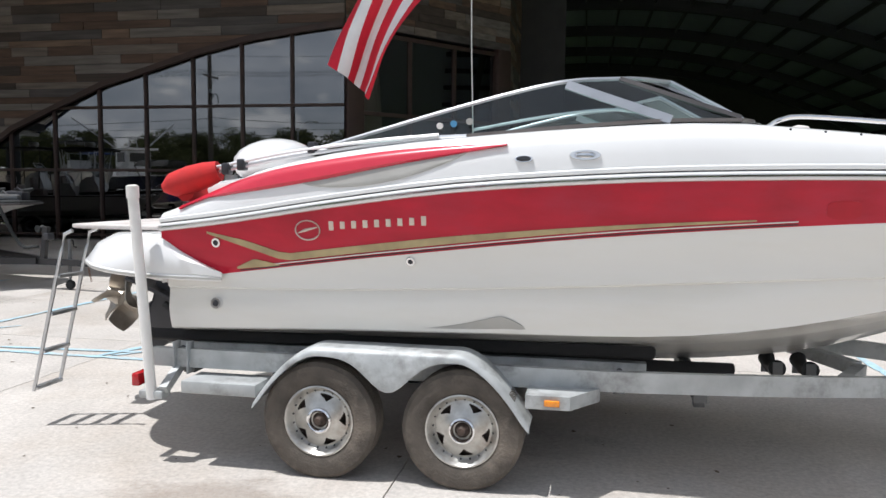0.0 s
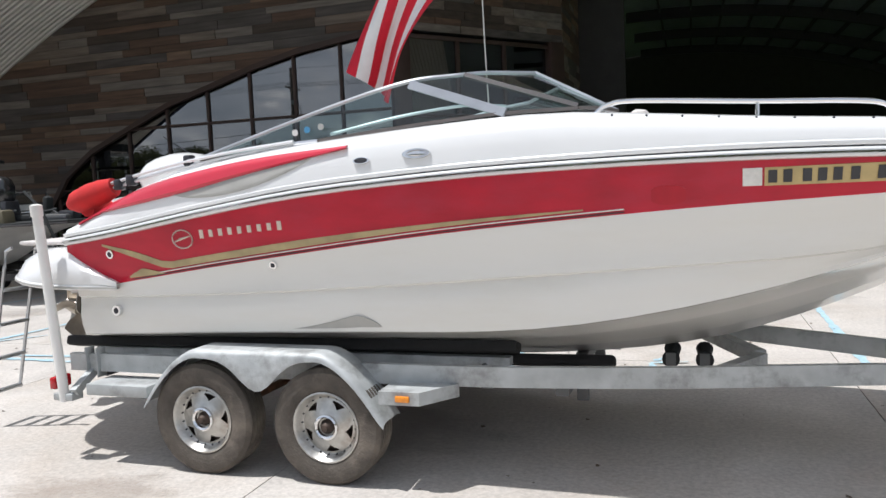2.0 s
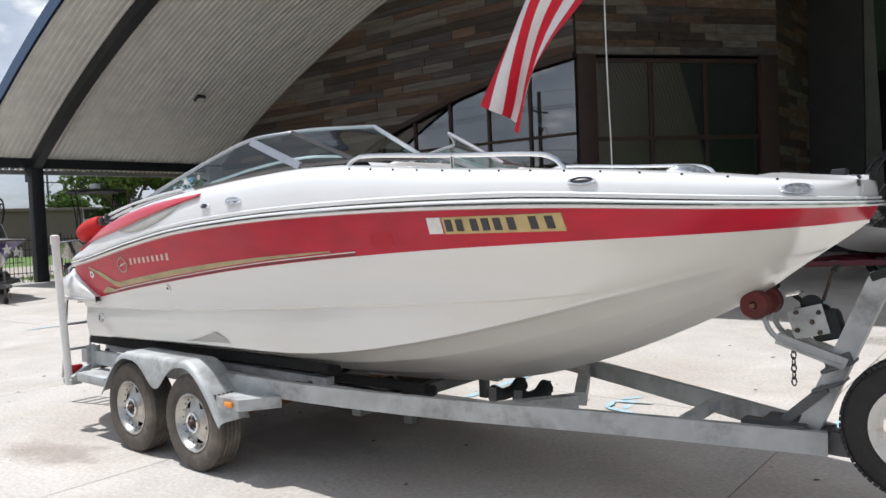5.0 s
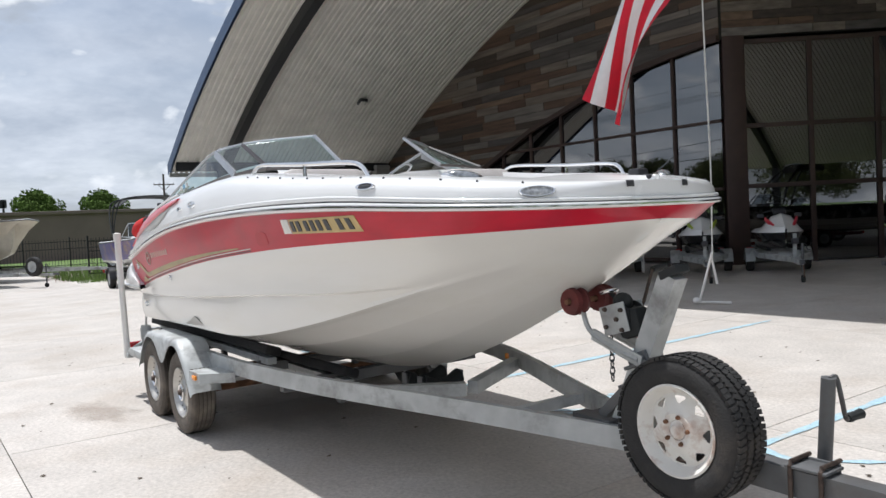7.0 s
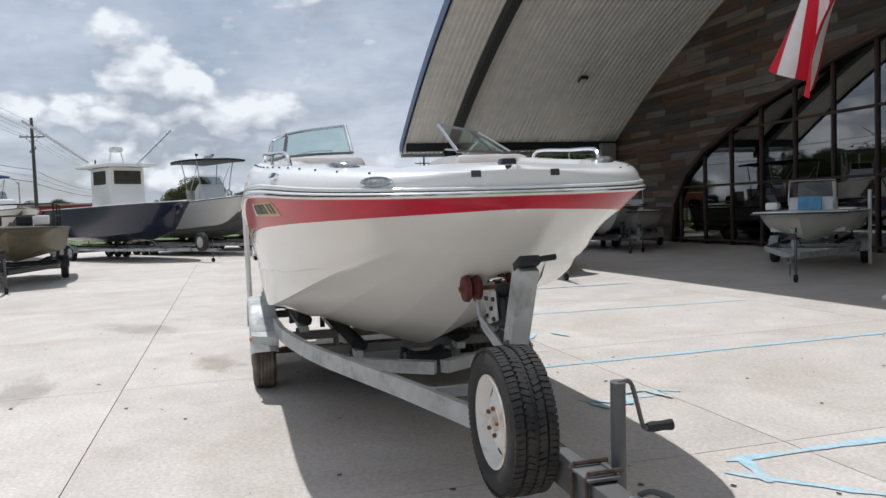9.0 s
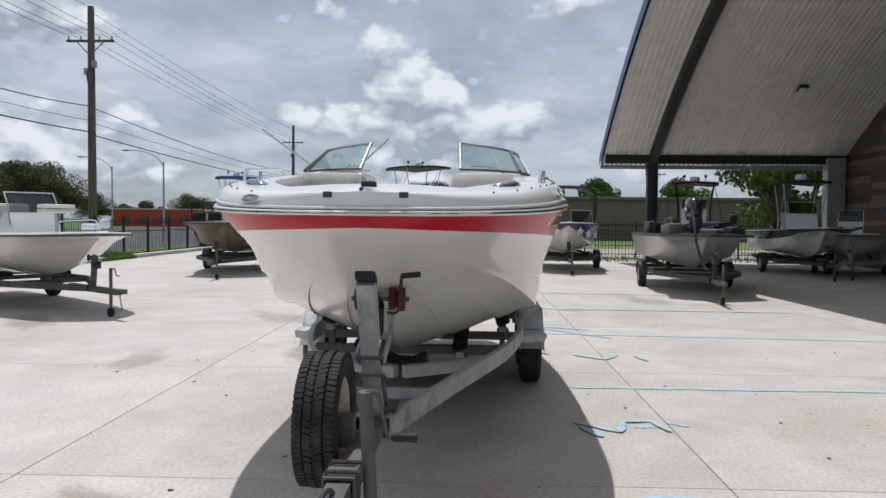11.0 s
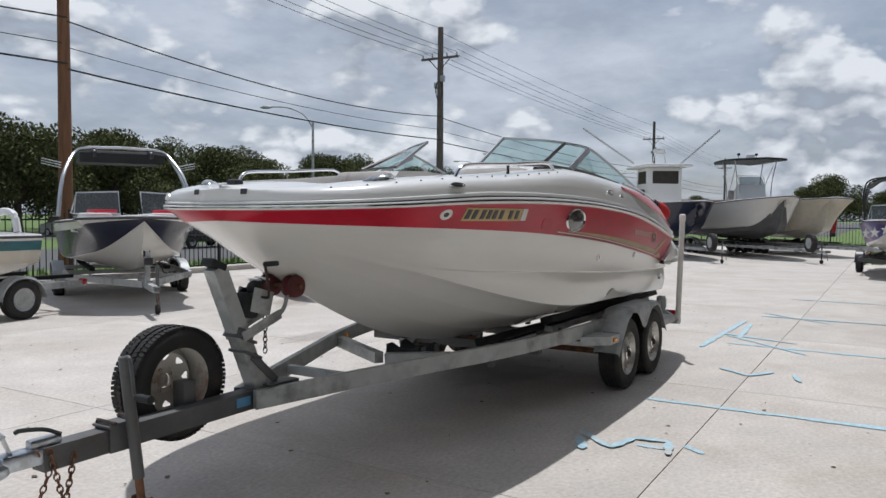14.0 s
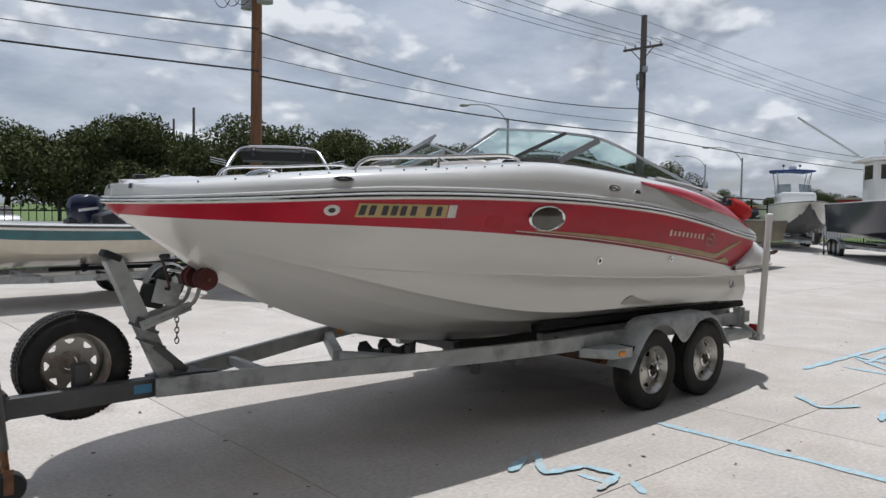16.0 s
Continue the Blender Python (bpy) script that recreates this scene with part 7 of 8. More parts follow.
# wake boat with a starred wrap and black canopy
yard_trailer(-17.8, 3.76, -3, 3.75, 2.7, "black trailer under the starred wake boat", mat="black_trailer", stern=-1.8)
b = yard_boat(-17.8, 3.76, -3, 3.4, 6.2, 2.5, "wake boat in a navy and gold starred wrap with black canopy", hull="gelcoat", band="star_band", band_frac=(0.12, 0.97), free=0.98, keel=0.55, blunt=0.74)
windscreen_pair(b, 1.7, 1.62, 1.9, h=0.42)
bimini(b, 0.2, 1.6, 2.3, 1.25)
star = [(0.15 * (1 if k % 2 == 0 else 0.42) * math.sin(math.pi * k / 5), 0.15 * (1 if k % 2 == 0 else 0.42) * math.cos(math.pi * k / 5)) for k in range(10)]
for k, (px, py, pz, rz) in enumerate(((2.95, -0.66, 1.28, 58), (3.12, -0.38, 1.36, 70), (3.2, 0.0, 1.38, 90), (3.12, 0.38, 1.36, 110), (2.95, 0.66, 1.28, 122), (2.6, -0.9, 1.25, 38), (2.6, 0.9, 1.25, 142))):
    bm = B()
    prism(bm, star, pose(px + 0.02, py, pz, 0, 0, rz), 0.03)
    part("star", bm, M["white_sticker"], b, "white star")

# aluminium bay boat with black top, half in the roof's shade
yard_trailer(-10.2, 6.04, -7, 4.45, 2.35, "black trailer under the silver fishing boat", mat="black_trailer", stern=-1.8)
b = yard_boat(-10.2, 6.04, -7, 3.55, 6.2, 2.4, "silver aluminium fishing boat with black outboard and stowed gear", hull="silver_hull", deck="black", free=0.85, keel=0.55, blunt=0.8, rise=0.05, rake=1.2)
for gx, gy, gz, sx, sy, sz, mat in ((1.2, 0.5, 1.52, 0.5, 0.4, 0.34, "dark_plastic"), (1.6, -0.55, 1.50, 0.42, 0.36, 0.30, "black"), (2.85, 0.62, 1.47, 0.36, 0.30, 0.22, "dark_plastic"), (2.75, -0.72, 1.50, 0.34, 0.42, 0.26, "olive"),
                                  (0.2, 0.85, 1.5, 0.5, 0.34, 0.36, "black"), (0.2, -0.85, 1.5, 0.5, 0.34, 0.36, "dark_plastic"), (2.1, 0.75, 1.62, 0.16, 0.16, 0.5, "black"), (3.1, 0.1, 1.46, 0.3, 0.5, 0.14, "galv_dark")):
    bm = B()
    box(bm, (gx, gy, gz), (sx, sy, sz), rz=gx * 40, rx=gy * 8, bevel=0.05)
    tube(bm, arc([(gx - sx * 0.3, gy, gz + sz * 0.48), (gx, gy, gz + sz * 0.5 + 0.06), (gx + sx * 0.3, gy, gz + sz * 0.48)], 3), 0.012, n=5)
    part("deck_gear", bm, M[mat], b)
for gy, lean in ((-0.9, 0.25), (-0.6, 0.1), (0.8, -0.2)):
    bm = B()
    tube(bm, [(1.0, gy, 1.4), (0.6, gy + lean, 2.6)], [0.014, 0.006], n=5)
    part("fishing_rod", bm, M["black"], b)
outboard(b, -2.6, 1.25, cowl="black")
outboard(b, 2.2, 1.62, y=-0.1, cowl="black_gel", s=1.1)
for y in (-0.55, 0.1, 0.55):
    bm = B()
    box(bm, (2.4 + y * 0.4, y, 1.46), (0.40, 0.30, 0.16), rz=y * 40, bevel=0.05)
    tube(bm, [(2.2 + y * 0.4, y - 0.1, 1.5), (2.9 + y * 0.3, y + 0.2, 1.62)], 0.03, n=6)
    part("deck_gear", bm, M["black"], b)
bm = B()
tube(bm, arc([(2.9, -0.3, 1.95), (3.3, -0.3, 1.6), (3.5, -0.28, 1.2), (3.7, -0.15, 0.72), (4.0, -0.1, 0.7)], 4), 0.028, n=6)
part("trolling_motor", bm, M["black"], b)
# bay boat with a hard top, behind the silver one
yard_trailer(-20.6, 9.3, -18, 3.6, 2.1, "black trailer under the black and white bay boat", mat="black_trailer", stern=-1.6)
b = yard_boat(-20.6, 9.3, -18, 3.2, 5.6, 2.1, "black-sided bay boat with white console and black hard top", hull="black_gel", deck="deckcoat", free=0.9, keel=0.55, blunt=0.7)
console(b, 0.6, 1.1, 0.9, 1.1)
ttop(b, 0.4, 1.2, 3.2, 2.3, 1.8, frame="black")
outboard(b, -2.4, 1.3)

# two boats under the roof
yard_trailer(-16.4, 11.5, -9, 4.0, 2.3, "black trailer under the dark bay boat", mat="black_trailer", stern=-1.8)
b = yard_boat(-16.4, 11.5, -9, 3.6, 6.2, 2.4, "dark-sided bay boat with black hard top", hull="gelcoat", band="black_gel", band_frac=(0.55, 1.0), free=0.9, keel=0.55, blunt=0.75)
console(b, 0.6, 1.05, 0.85, 0.95)
ttop(b, 0.4, 1.1, 3.05, 2.0, 1.7, frame="alu")
outboard(b, -2.6, 1.2)
yard_trailer(-16.6, 13.4, -26, 4.1, 2.3, "grey trailer under the white skiff by the plank wall", stern=-1.6)
b = yard_boat(-16.6, 13.4, -26, 3.9, 5.6, 2.2, "white flats skiff with a grab rail, under the roof", free=0.8, keel=0.55, blunt=0.7, rise=0.05)
console(b, 0.9, 0.95, 0.7, 0.8)
outboard(b, -1.8, 1.1)
bm = B()
tube(bm, [(2.3, -0.3, 1.45), (3.2, 0.3, 1.55)], 0.04)
box(bm, (2.4, -0.3, 1.48), (0.3, 0.25, 0.2), bevel=0.05)
part("trolling_motor", bm, M["black"], b)

# white centre console before the showroom window
yard_trailer(-6.2, 12.6, -48, 4.95, 2.2, "grey trailer under the white centre console boat", stern=-1.7, spare=False)
b = yard_boat(-6.2, 12.6, -48, 4.2, 5.8, 2.2, "white centre console boat with blue seat cushion", free=0.7, keel=0.62, blunt=0.8, rise=0.05)
console(b, 1.3, 1.0, 0.9, 0.62)
bm = B()
box(bm, (1.78, 0, 1.42), (0.12, 0.5, 0.42), ry=-12, bevel=0.03)
part("seat_cushion", bm, M["blue_sticker"], b, "blue cushion")
outboard(b, -1.7, 1.1, cowl="deckcoat")
bm = B()
box(bm, (3.3, -0.55, 1.45), (0.4, 0.25, 0.16), bevel=0.04)
part("trolling_motor", bm, M["deckcoat"], b)


def jet_ski(x, y, heading, accent, label):
    t = thing("jet_ski", pose(x, y, 0, 0, 0, heading), label, "jet ski", "jet skis before the window")
    fb = curve([0, 0.5, 0.8, 0.95, 1], [0.5, 0.56, 0.44, 0.2, 0.02])
    bm = B()
    for sg in (-1, 1):
        loft(bm, [[(-1.2 + 2.9 * u, 0, 0.62 + 0.28 * max(0, u - 0.6) ** 1.3), (-1.2 + 2.9 * u, sg * fb(u) * 0.75, 0.74 + 0.28 * max(0, u - 0.6)), (-1.2 + 2.9 * u, sg * fb(u), 0.95 + 0.05 * u)] for u in (i / 14 for i in range(15))], flip=sg > 0)
    part("hull", bm, M["black_gel"], t)
    bm = B()
    for sg in (-1, 1):
        loft(bm, [[(-1.2 + 2.9 * u, sg * fb(u), 0.95 + 0.05 * u), (-1.2 + 2.9 * u, sg * fb(u) * 0.8, 1.03 + 0.1 * u), (-1.2 + 2.9 * u, sg * fb(u) * 0.45, 1.06 + 0.30 * math.exp(-((u - 0.72) / 0.16) ** 2)), (-1.2 + 2.9 * u, 0, 1.08 + 0.36 * math.exp(-((u - 0.72) / 0.17) ** 2))] for u in (i / 14 for i in range(15))], flip=sg < 0)
    part("hood", bm, M["deckcoat"], t, "white hood")
    for sg in (-1, 1):
        bm = B()
        box(bm, (1.1, sg * 0.28, 1.22), (0.5, 0.05, 0.10), ry=22, rz=-sg * 18, bevel=0.02)
        part("flash", bm, M[accent], t)
    bm = B()
    box(bm, (-0.35, 0, 1.18), (1.25, 0.34, 0.2), ry=-4, bevel=0.08)
    part("seat", bm, M["black"], t)
    bm = B()
    tube(bm, arc([(0.35, -0.36, 1.46), (0.42, -0.15, 1.5), (0.42, 0.15, 1.5), (0.35, 0.36, 1.46)], 4), 0.022, n=8)
    part("handlebar", bm, M["black"], t)
    bm = B()
    box(bm, (0.55, 0, 1.48), (0.2, 0.3, 0.12), ry=25, bevel=0.04)
    part("dash", bm, M["dark_plastic"], t)
    for sg in (-1, 1):
        bm = B()
        box(bm, (0.55, sg * 0.42, 1.38), (0.05, 0.16, 0.1), bevel=0.02)
        part("mirror", bm, M["dark_plastic"], t)
    return t


for x, y, h, acc in ((-3.9, 13.9, -53, "lime"), (-2.35, 14.85, -53, "red_bright")):
    jet_ski(x, y, h, acc, "white and black jet ski with %s flashes on a grey trailer" % ("lime" if acc == "lime" else "red"))
    yard_trailer(x, y, h, 3.4, 1.5, "small grey jet ski trailer", stern=-1.1, r=0.26)
bm = B()
tube(bm, [(0, 0, 0), (0, 0, 1.75)], 0.04, n=10)
g = tagged(part("guide_pole", bm, M["pvc"]), "white plastic guide pole beside the boats", "post")
g.location = (-5.15, 13.1, 0)

# graphic tower boat on a maroon trailer at the hall's mouth
yard_trailer(4.45, 15.45, -127, 4.1, 2.5, "maroon trailer under the black and white wake boat", mat="maroon", stern=-1.8, axles=2)
b = yard_boat(4.45, 15.45, -127, 3.75, 6.4, 2.5, "wake boat in a black and white wrap with black tower", hull="gelcoat", band="graphic", band_frac=(0.30, 0.96), deck="black_gel", free=0.98, keel=0.58, blunt=0.74)
windscreen_pair(b, 1.7, 1.68, 1.9)
tower(b, 0.1, 1.65, 2.3, 1.45, mat="black_gel")
# silver outboard boat further in
yard_trailer(9.6, 15.2, -120, 4.4, 2.4, "black trailer under the dark boat in the hall", mat="black_trailer", stern=-1.8)
b = yard_boat(9.6, 15.2, -120, 3.9, 6.2, 2.4, "dark boat with a white outboard at the hall's mouth", hull="black_gel", deck="deckcoat", free=0.9, keel=0.58)
outboard(b, -2.3, 1.35, cowl="deckcoat")
windscreen_pair(b, 1.5, 1.5, 1.8)

# along the street side: teal-banded bass boat and a towered wake boat
yard_trailer(2.35, -9.35, 6, 4.4, 2.3, "silver-grey trailer under the teal-banded bass boat", stern=-1.2)
b = yard_boat(2.35, -9.35, 6, 4.5, 4.9, 2.25, "cream bass boat with a teal band and black outboard", hull="cream", band="teal", band_frac=(0.5, 0.86), free=0.72, keel=0.62, blunt=0.6)
outboard(b, 1.2, 1.25, cowl="navy", tilt=0)
for sg in (-1, 1):
    bm = B()
    tube(bm, arc([(-0.2, sg * 0.45 - 0.28, 1.35), (-0.2, sg * 0.45 - 0.2, 1.62), (-0.2, sg * 0.45, 1.68), (-0.2, sg * 0.45 + 0.2, 1.62), (-0.2, sg * 0.45 + 0.28, 1.35)], 4), 0.06, n=8)
    part("seat_back", bm, M["deckcoat"], b)
    bm = B()
    box(bm, (0.7, sg * 0.45, 1.42), (0.5, 0.45, 0.26), ry=14, bevel=0.06)
    part("console", bm, M["dark_plastic"], b)
yard_trailer(-1.4, -10.85, 60, 4.35, 2.6, "galvanised trailer under the white and navy wake boat", stern=-1.6, axles=2)
b = yard_boat(-1.4, -10.85, 60, 3.95, 6.3, 2.5, "white and navy wake boat with red trim and tall tower", hull="gelcoat", band="navy", band_frac=(0.03, 0.76), free=1.0, keel=0.52, blunt=0.80)
windscreen_pair(b, 1.85, 1.65, 1.95, h=0.4)
tower(b, 0.55, 1.6, 2.45, 1.38)
for sg in (-1, 1):
    bm = B()
    box(bm, (2.3, sg * 0.55, 1.70), (0.5, 0.4, 0.06), rz=-sg * 12, bevel=0.02)
    part("red_pad", bm, M["red_bright"], b, "red bow cushion")
side_bars(b, [(2.2, -0.99, 1.34, 0.34, 0.05, "white_sticker", 20), (2.2, 0.99, 1.34, 0.34, 0.05, "white_sticker", -20)])

# large boats at the far edge of the yard
H = 34.0
for (x, y), spec in (((-27.4, -7.2), "navy"), ((-29.3, -4.1), "white"), ((-30.5, -1.2), "cream"), ((-34.5, -14.0), "cabin")):
    lab = {"navy": "large navy fishing boat with white pilothouse and outriggers", "white": "large white centre console boat with dark hard top", "cream": "cream catamaran hull with dark bottom on a trailer", "cabin": "white cabin boat with blue hard top"}[spec]
    L = {"navy": 9.5, "white": 9.0, "cream": 7.5, "cabin": 7.5}[spec]
    yard_trailer(x, y, H, 9.3, 2.6, "long grey trailer with three axles under a large boat", stern=-2.2, axles=3, r=0.34, spare=True)
    hull = {"navy": "navy", "white": "gelcoat", "cream": "cream", "cabin": "gelcoat"}[spec]
    b = yard_boat(x, y, H, (7.9 if spec == "navy" else 7.4) if spec != "cream" else 4.6, L, 2.9, lab, hull=hull, bottom=None if spec in ("navy", "cream") else "galv_dark", free=1.55 if spec != "cabin" else 1.4, keel=0.75, blunt=0.42 if spec != "cream" else 0.75, rise=0.06 if spec == "navy" else 0.22, rake=1.6)
    if spec == "navy":
        bm = B()
        box(bm, (2.7, 0, 2.95), (1.7, 1.55, 1.8), bevel=0.14)
        house = part("pilothouse", bm, M["deckcoat"], b, "white pilothouse")
        for px, py, sx, sy in ((3.555, 0, 0.02, 1.15), (2.75, -0.78, 1.05, 0.02), (2.75, 0.78, 1.05, 0.02)):
            bm = B()
            box(bm, (px, py, 3.4), (sx, sy, 0.55))
            part("window", bm, M["porthole"], house, "dark window")
        bm = B()
        box(bm, (2.6, 0, 3.90), (2.9, 2.1, 0.13), bevel=0.06)
        part("roof", bm, M["deckcoat"], b)
        bm = B()
        lathe(bm, [(0, 0.2), (0.26, 0.19), (0.28, 0.1), (0.26, 0), (0, 0)], Matrix.Translation((2.7, 0, 4.5)) @ pose(0, 0, 0, 90, 0, 0), n=18)
        for a in (-0.3, 0.3):
            tube(bm, [(2.7, a, 4.05), (2.7, a * 0.7, 4.5)], 0.025, n=6)
        part("radar_dome", bm, M["deckcoat"], b)
        for sg in (-1, 1):
            bm = B()
            tube(bm, [(2.4, sg * 1.05, 4.05), (1.6, sg * 3.2, 5.7)], 0.05, n=6)
            part("outrigger", bm, M["alu"], b, "aluminium outrigger")
    elif spec == "white":
        console(b, 3.7, 1.9, 1.1, 1.2)
        ttop(b, 3.6, 2.0, 4.15, 3.4, 2.3, mat="black")
    elif spec == "cabin":
        ttop(b, 2.2, 2.0, 4.0, 2.4, 2.1, mat="blue_top")
        bm = B()
        box(bm, (3.2, 0, 2.5), (2.0, 1.7, 0.7), bevel=0.2)
        part("cabin", bm, M["deckcoat"], b)
        windscreen_pair(b, 3.2, 2.75, 1.7, h=0.5)
    else:
        outboard(b, 0.2, 2.1, cowl="deckcoat")


# ---------------------------------------------------------------- street: poles, wires, lamps
M["pole_wood"] = mk("weathered_pole_wood", (0.13, 0.11, 0.095), 0.9, var=0.25, scale=2, bump=0.4, bscale=20, stretch=(6, 6, 0.6))
M["pole_brown"] = mk("brown_pole_wood", (0.20, 0.095, 0.05), 0.9, var=0.25, scale=2, bump=0.4, bscale=20, stretch=(6, 6, 0.6))
M["grey_can"] = mk("grey_transformer", (0.35, 0.36, 0.37), 0.5, var=0.1)


def utility_pole(x, y, h, mat, arm_z, label, r=0.16, cans=False, arms=True):
    t = thing("utility_pole", pose(x, y, -0.05), label, "utility pole", "utility poles along the street")
    bm = B()
    tube(bm, [(0, 0, 0), (0, 0, h * 0.5), (0, 0, h)], [r, r * 0.86, r * 0.7], n=12)
    part("shaft", bm, M[mat], t)
    if arms:
        bm = B()
        box(bm, (0.08, 0, arm_z), (0.1, 2.3, 0.11))
        for s in (-0.7, 0.7):
            beam(bm, (0.1, s, arm_z), (0.12, 0, arm_z - 0.7), 0.03, 0.04)
        part("crossarm", bm, M[mat], t)
        for s in (-1.05, -0.45, 0.45, 1.05):
            bm = B()
            tube(bm, [(0.08, s, arm_z + 0.05), (0.08, s, arm_z + 0.22)], 0.04, n=8)
            part("insulator", bm, M["grey_can"], t)
    if cans:
        for a in (-0.5, 0.5):
            bm = B()
            tube(bm, [(0.0, a, 7.75), (0.0, a, 8.6)], 0.24, n=16)
            part("transformer", bm, M["grey_can"], t, "grey transformer can")
    else:
        for dz, dx in ((-1.1, 0.2), (-1.45, -0.18)):
            bm = B()
            box(bm, (0.1, dx, arm_z + dz), (0.2, 0.22, 0.32), bevel=0.03)
            part("cutout", bm, M["grey_can"], t)
    return t


utility_pole(-26.3, -17.8, 11.8, "pole_wood", 10.15, "weathered grey wooden utility pole with crossarm", r=0.21)
utility_pole(-3.75, -16.35, 11.5, "pole_brown", 10.3, "brown wooden utility pole with grey transformers", r=0.19, cans=True)
utility_pole(-75.0, -19.5, 12.2, "pole_wood", 10.3, "far weathered utility pole with crossarm", r=0.2)
utility_pole(-130.0, -22.0, 12.0, "pole_wood", 10.3, "distant weathered utility pole with crossarm", r=0.2)
utility_pole(24.0, -15.5, 11.5, "pole_wood", 10.3, "weathered utility pole beside the street", r=0.2)
for x, y, h in ((-24, -72, 10.5), (-58, -95, 12), (-80, 22, 8.5), (-85, 36, 9.0), (-20, -58, 10)):
    utility_pole(x, y, h, "pole_wood", h - 1.2, "distant plain wooden pole", r=0.15, arms=x < -50)


def wire(a, b, sag, r=0.012):
    bm = B()
    a, b = Vector(a), Vector(b)
    tube(bm, [tuple(a.lerp(b, i / 16) + Vector((0, 0, -4 * sag * (i / 16) * (1 - i / 16)))) for i in range(17)], r, n=4)
    return tagged(part("overhead_cable", bm, M["cable"]), "thin black overhead cable between the poles", "cable", "cables along the street")


PP = [(24.0, -15.5), (-3.75, -16.35), (-26.3, -17.8), (-75.0, -19.5), (-130, -22.0)]
for (xa, ya), (xb, yb) in zip(PP, PP[1:]):
    for s in (-1.05, -0.45, 0.45, 1.05):
        wire((xa + 0.08, ya + s, 10.5), (xb + 0.08, yb + s, 10.35), 0.35)
    wire((xa, ya, 11.5), (xb, yb, 11.7), 0.3)
    wire((xa, ya + 0.15, 6.9), (xb, yb + 0.15, 7.0), 0.55, r=0.022)
    wire((xa, ya + 0.15, 5.6), (xb, yb + 0.15, 5.75), 0.25, r=0.026)
    wire((xa, ya + 0.1, 6.2), (xb, yb + 0.1, 6.3), 0.3, r=0.012)
bm = B()
for k in range(3):
    tube(bm, [(-26.3 + 0.4 + 0.35 * math.cos(a) + 0.05 * k, -17.6, 8.3 + 0.5 * math.sin(a)) for a in (2 * math.pi * i / 16 for i in range(16))], 0.012, n=4, closed=True)
    tube(bm, [(-3.75 + 0.6 + 0.3 * math.cos(a) + 0.3 * k, -16.2, 8.0 + (0.4 + 0.1 * k) * math.sin(a)) for a in (2 * math.pi * i / 16 for i in range(16))], 0.012, n=4, closed=True)
tagged(part("cable_coil", bm, M["cable"]), "loose black cable coils hung on the poles", "cable")


def street_lamp(x, y, h, turn):
    t = thing("street_lamp", pose(x, y, -0.05, 0, 0, turn), "slender grey street lamp with a curved arm", "street lamp", "street lamps")
    bm = B()
    tube(bm, [(0, 0, 0), (0, 0, h)], [0.09, 0.06], n=10)
    part("shaft", bm, M["galv"], t)
    bm = B()
    tube(bm, arc([(0, 0, h - 0.3), (0.5, 0, h + 0.35), (1.4, 0, h + 0.75), (2.4, 0, h + 0.85)], 4), 0.035, n=6)
    part("arm", bm, M["galv"], t)
    bm = B()
    ellipsoid(bm, (2.7, 0, h + 0.84), (0.36, 0.14, 0.09), 12, 8)
    part("head", bm, M["galv"], t)
    return t


for x, y, h in ((-20.8, -22.0, 6.4), (-47.5, -23.0, 6.0), (-88, -24, 6.5), (-60, -33, 6.5)):
    street_lamp(x, y, h, -78)

# ---------------------------------------------------------------- iron fence
M["iron"] = mk("black_iron", (0.015, 0.015, 0.015), 0.5, 0.3, var=0.2)


def fence_panel():
    t = thing("fence_panel", pose(0, 0, 0), "black iron picket fence panel on the yard edge", "fence", "fence panels")
    bm = B()
    box(bm, (0, 0, 0.9), (0.07, 0.07, 1.8))
    part("post", bm, M["iron"], t)
    for z in (0.2, 1.15, 1.55):
        bm = B()
        box(bm, (1.2, 0, z), (2.34, 0.03, 0.035))
        part("rail", bm, M["iron"], t)
    p = None
    for k in range(14):
        x = 0.16 + 0.16 * k
        if p is None:
            bm = B()
            box(bm, (0, 0, 0.9), (0.018, 0.018, 1.62))
            p = part("picket", bm, M["iron"], t)
            p.location = (x, 0, 0)
        else:
            twin(p, pose(x, 0, 0))
    return t


fp = fence_panel()
fp.matrix_basis = pose(-38.4, -14.1, -0.05)
for k in range(1, 22):
    copy_thing(fp, pose(-38.4 + 2.4 * k, -14.1, -0.05))
for k in range(12):
    copy_thing(fp, pose(-40.0, -14.1 + 2.4 * k, -0.05, 0, 0, 90))
for k in range(8):
    copy_thing(fp, pose(-26.5, 15.5 + 2.4 * k - 12, -0.05, 0, 0, 90))
bm = B()
box(bm, (-12.0, -13.62, 0.0), (56, 0.3, 0.3), bevel=0.03)
tagged(part("kerb", bm, M["concrete"]), "low pale concrete kerb along the fence", "kerb", kind="structure")


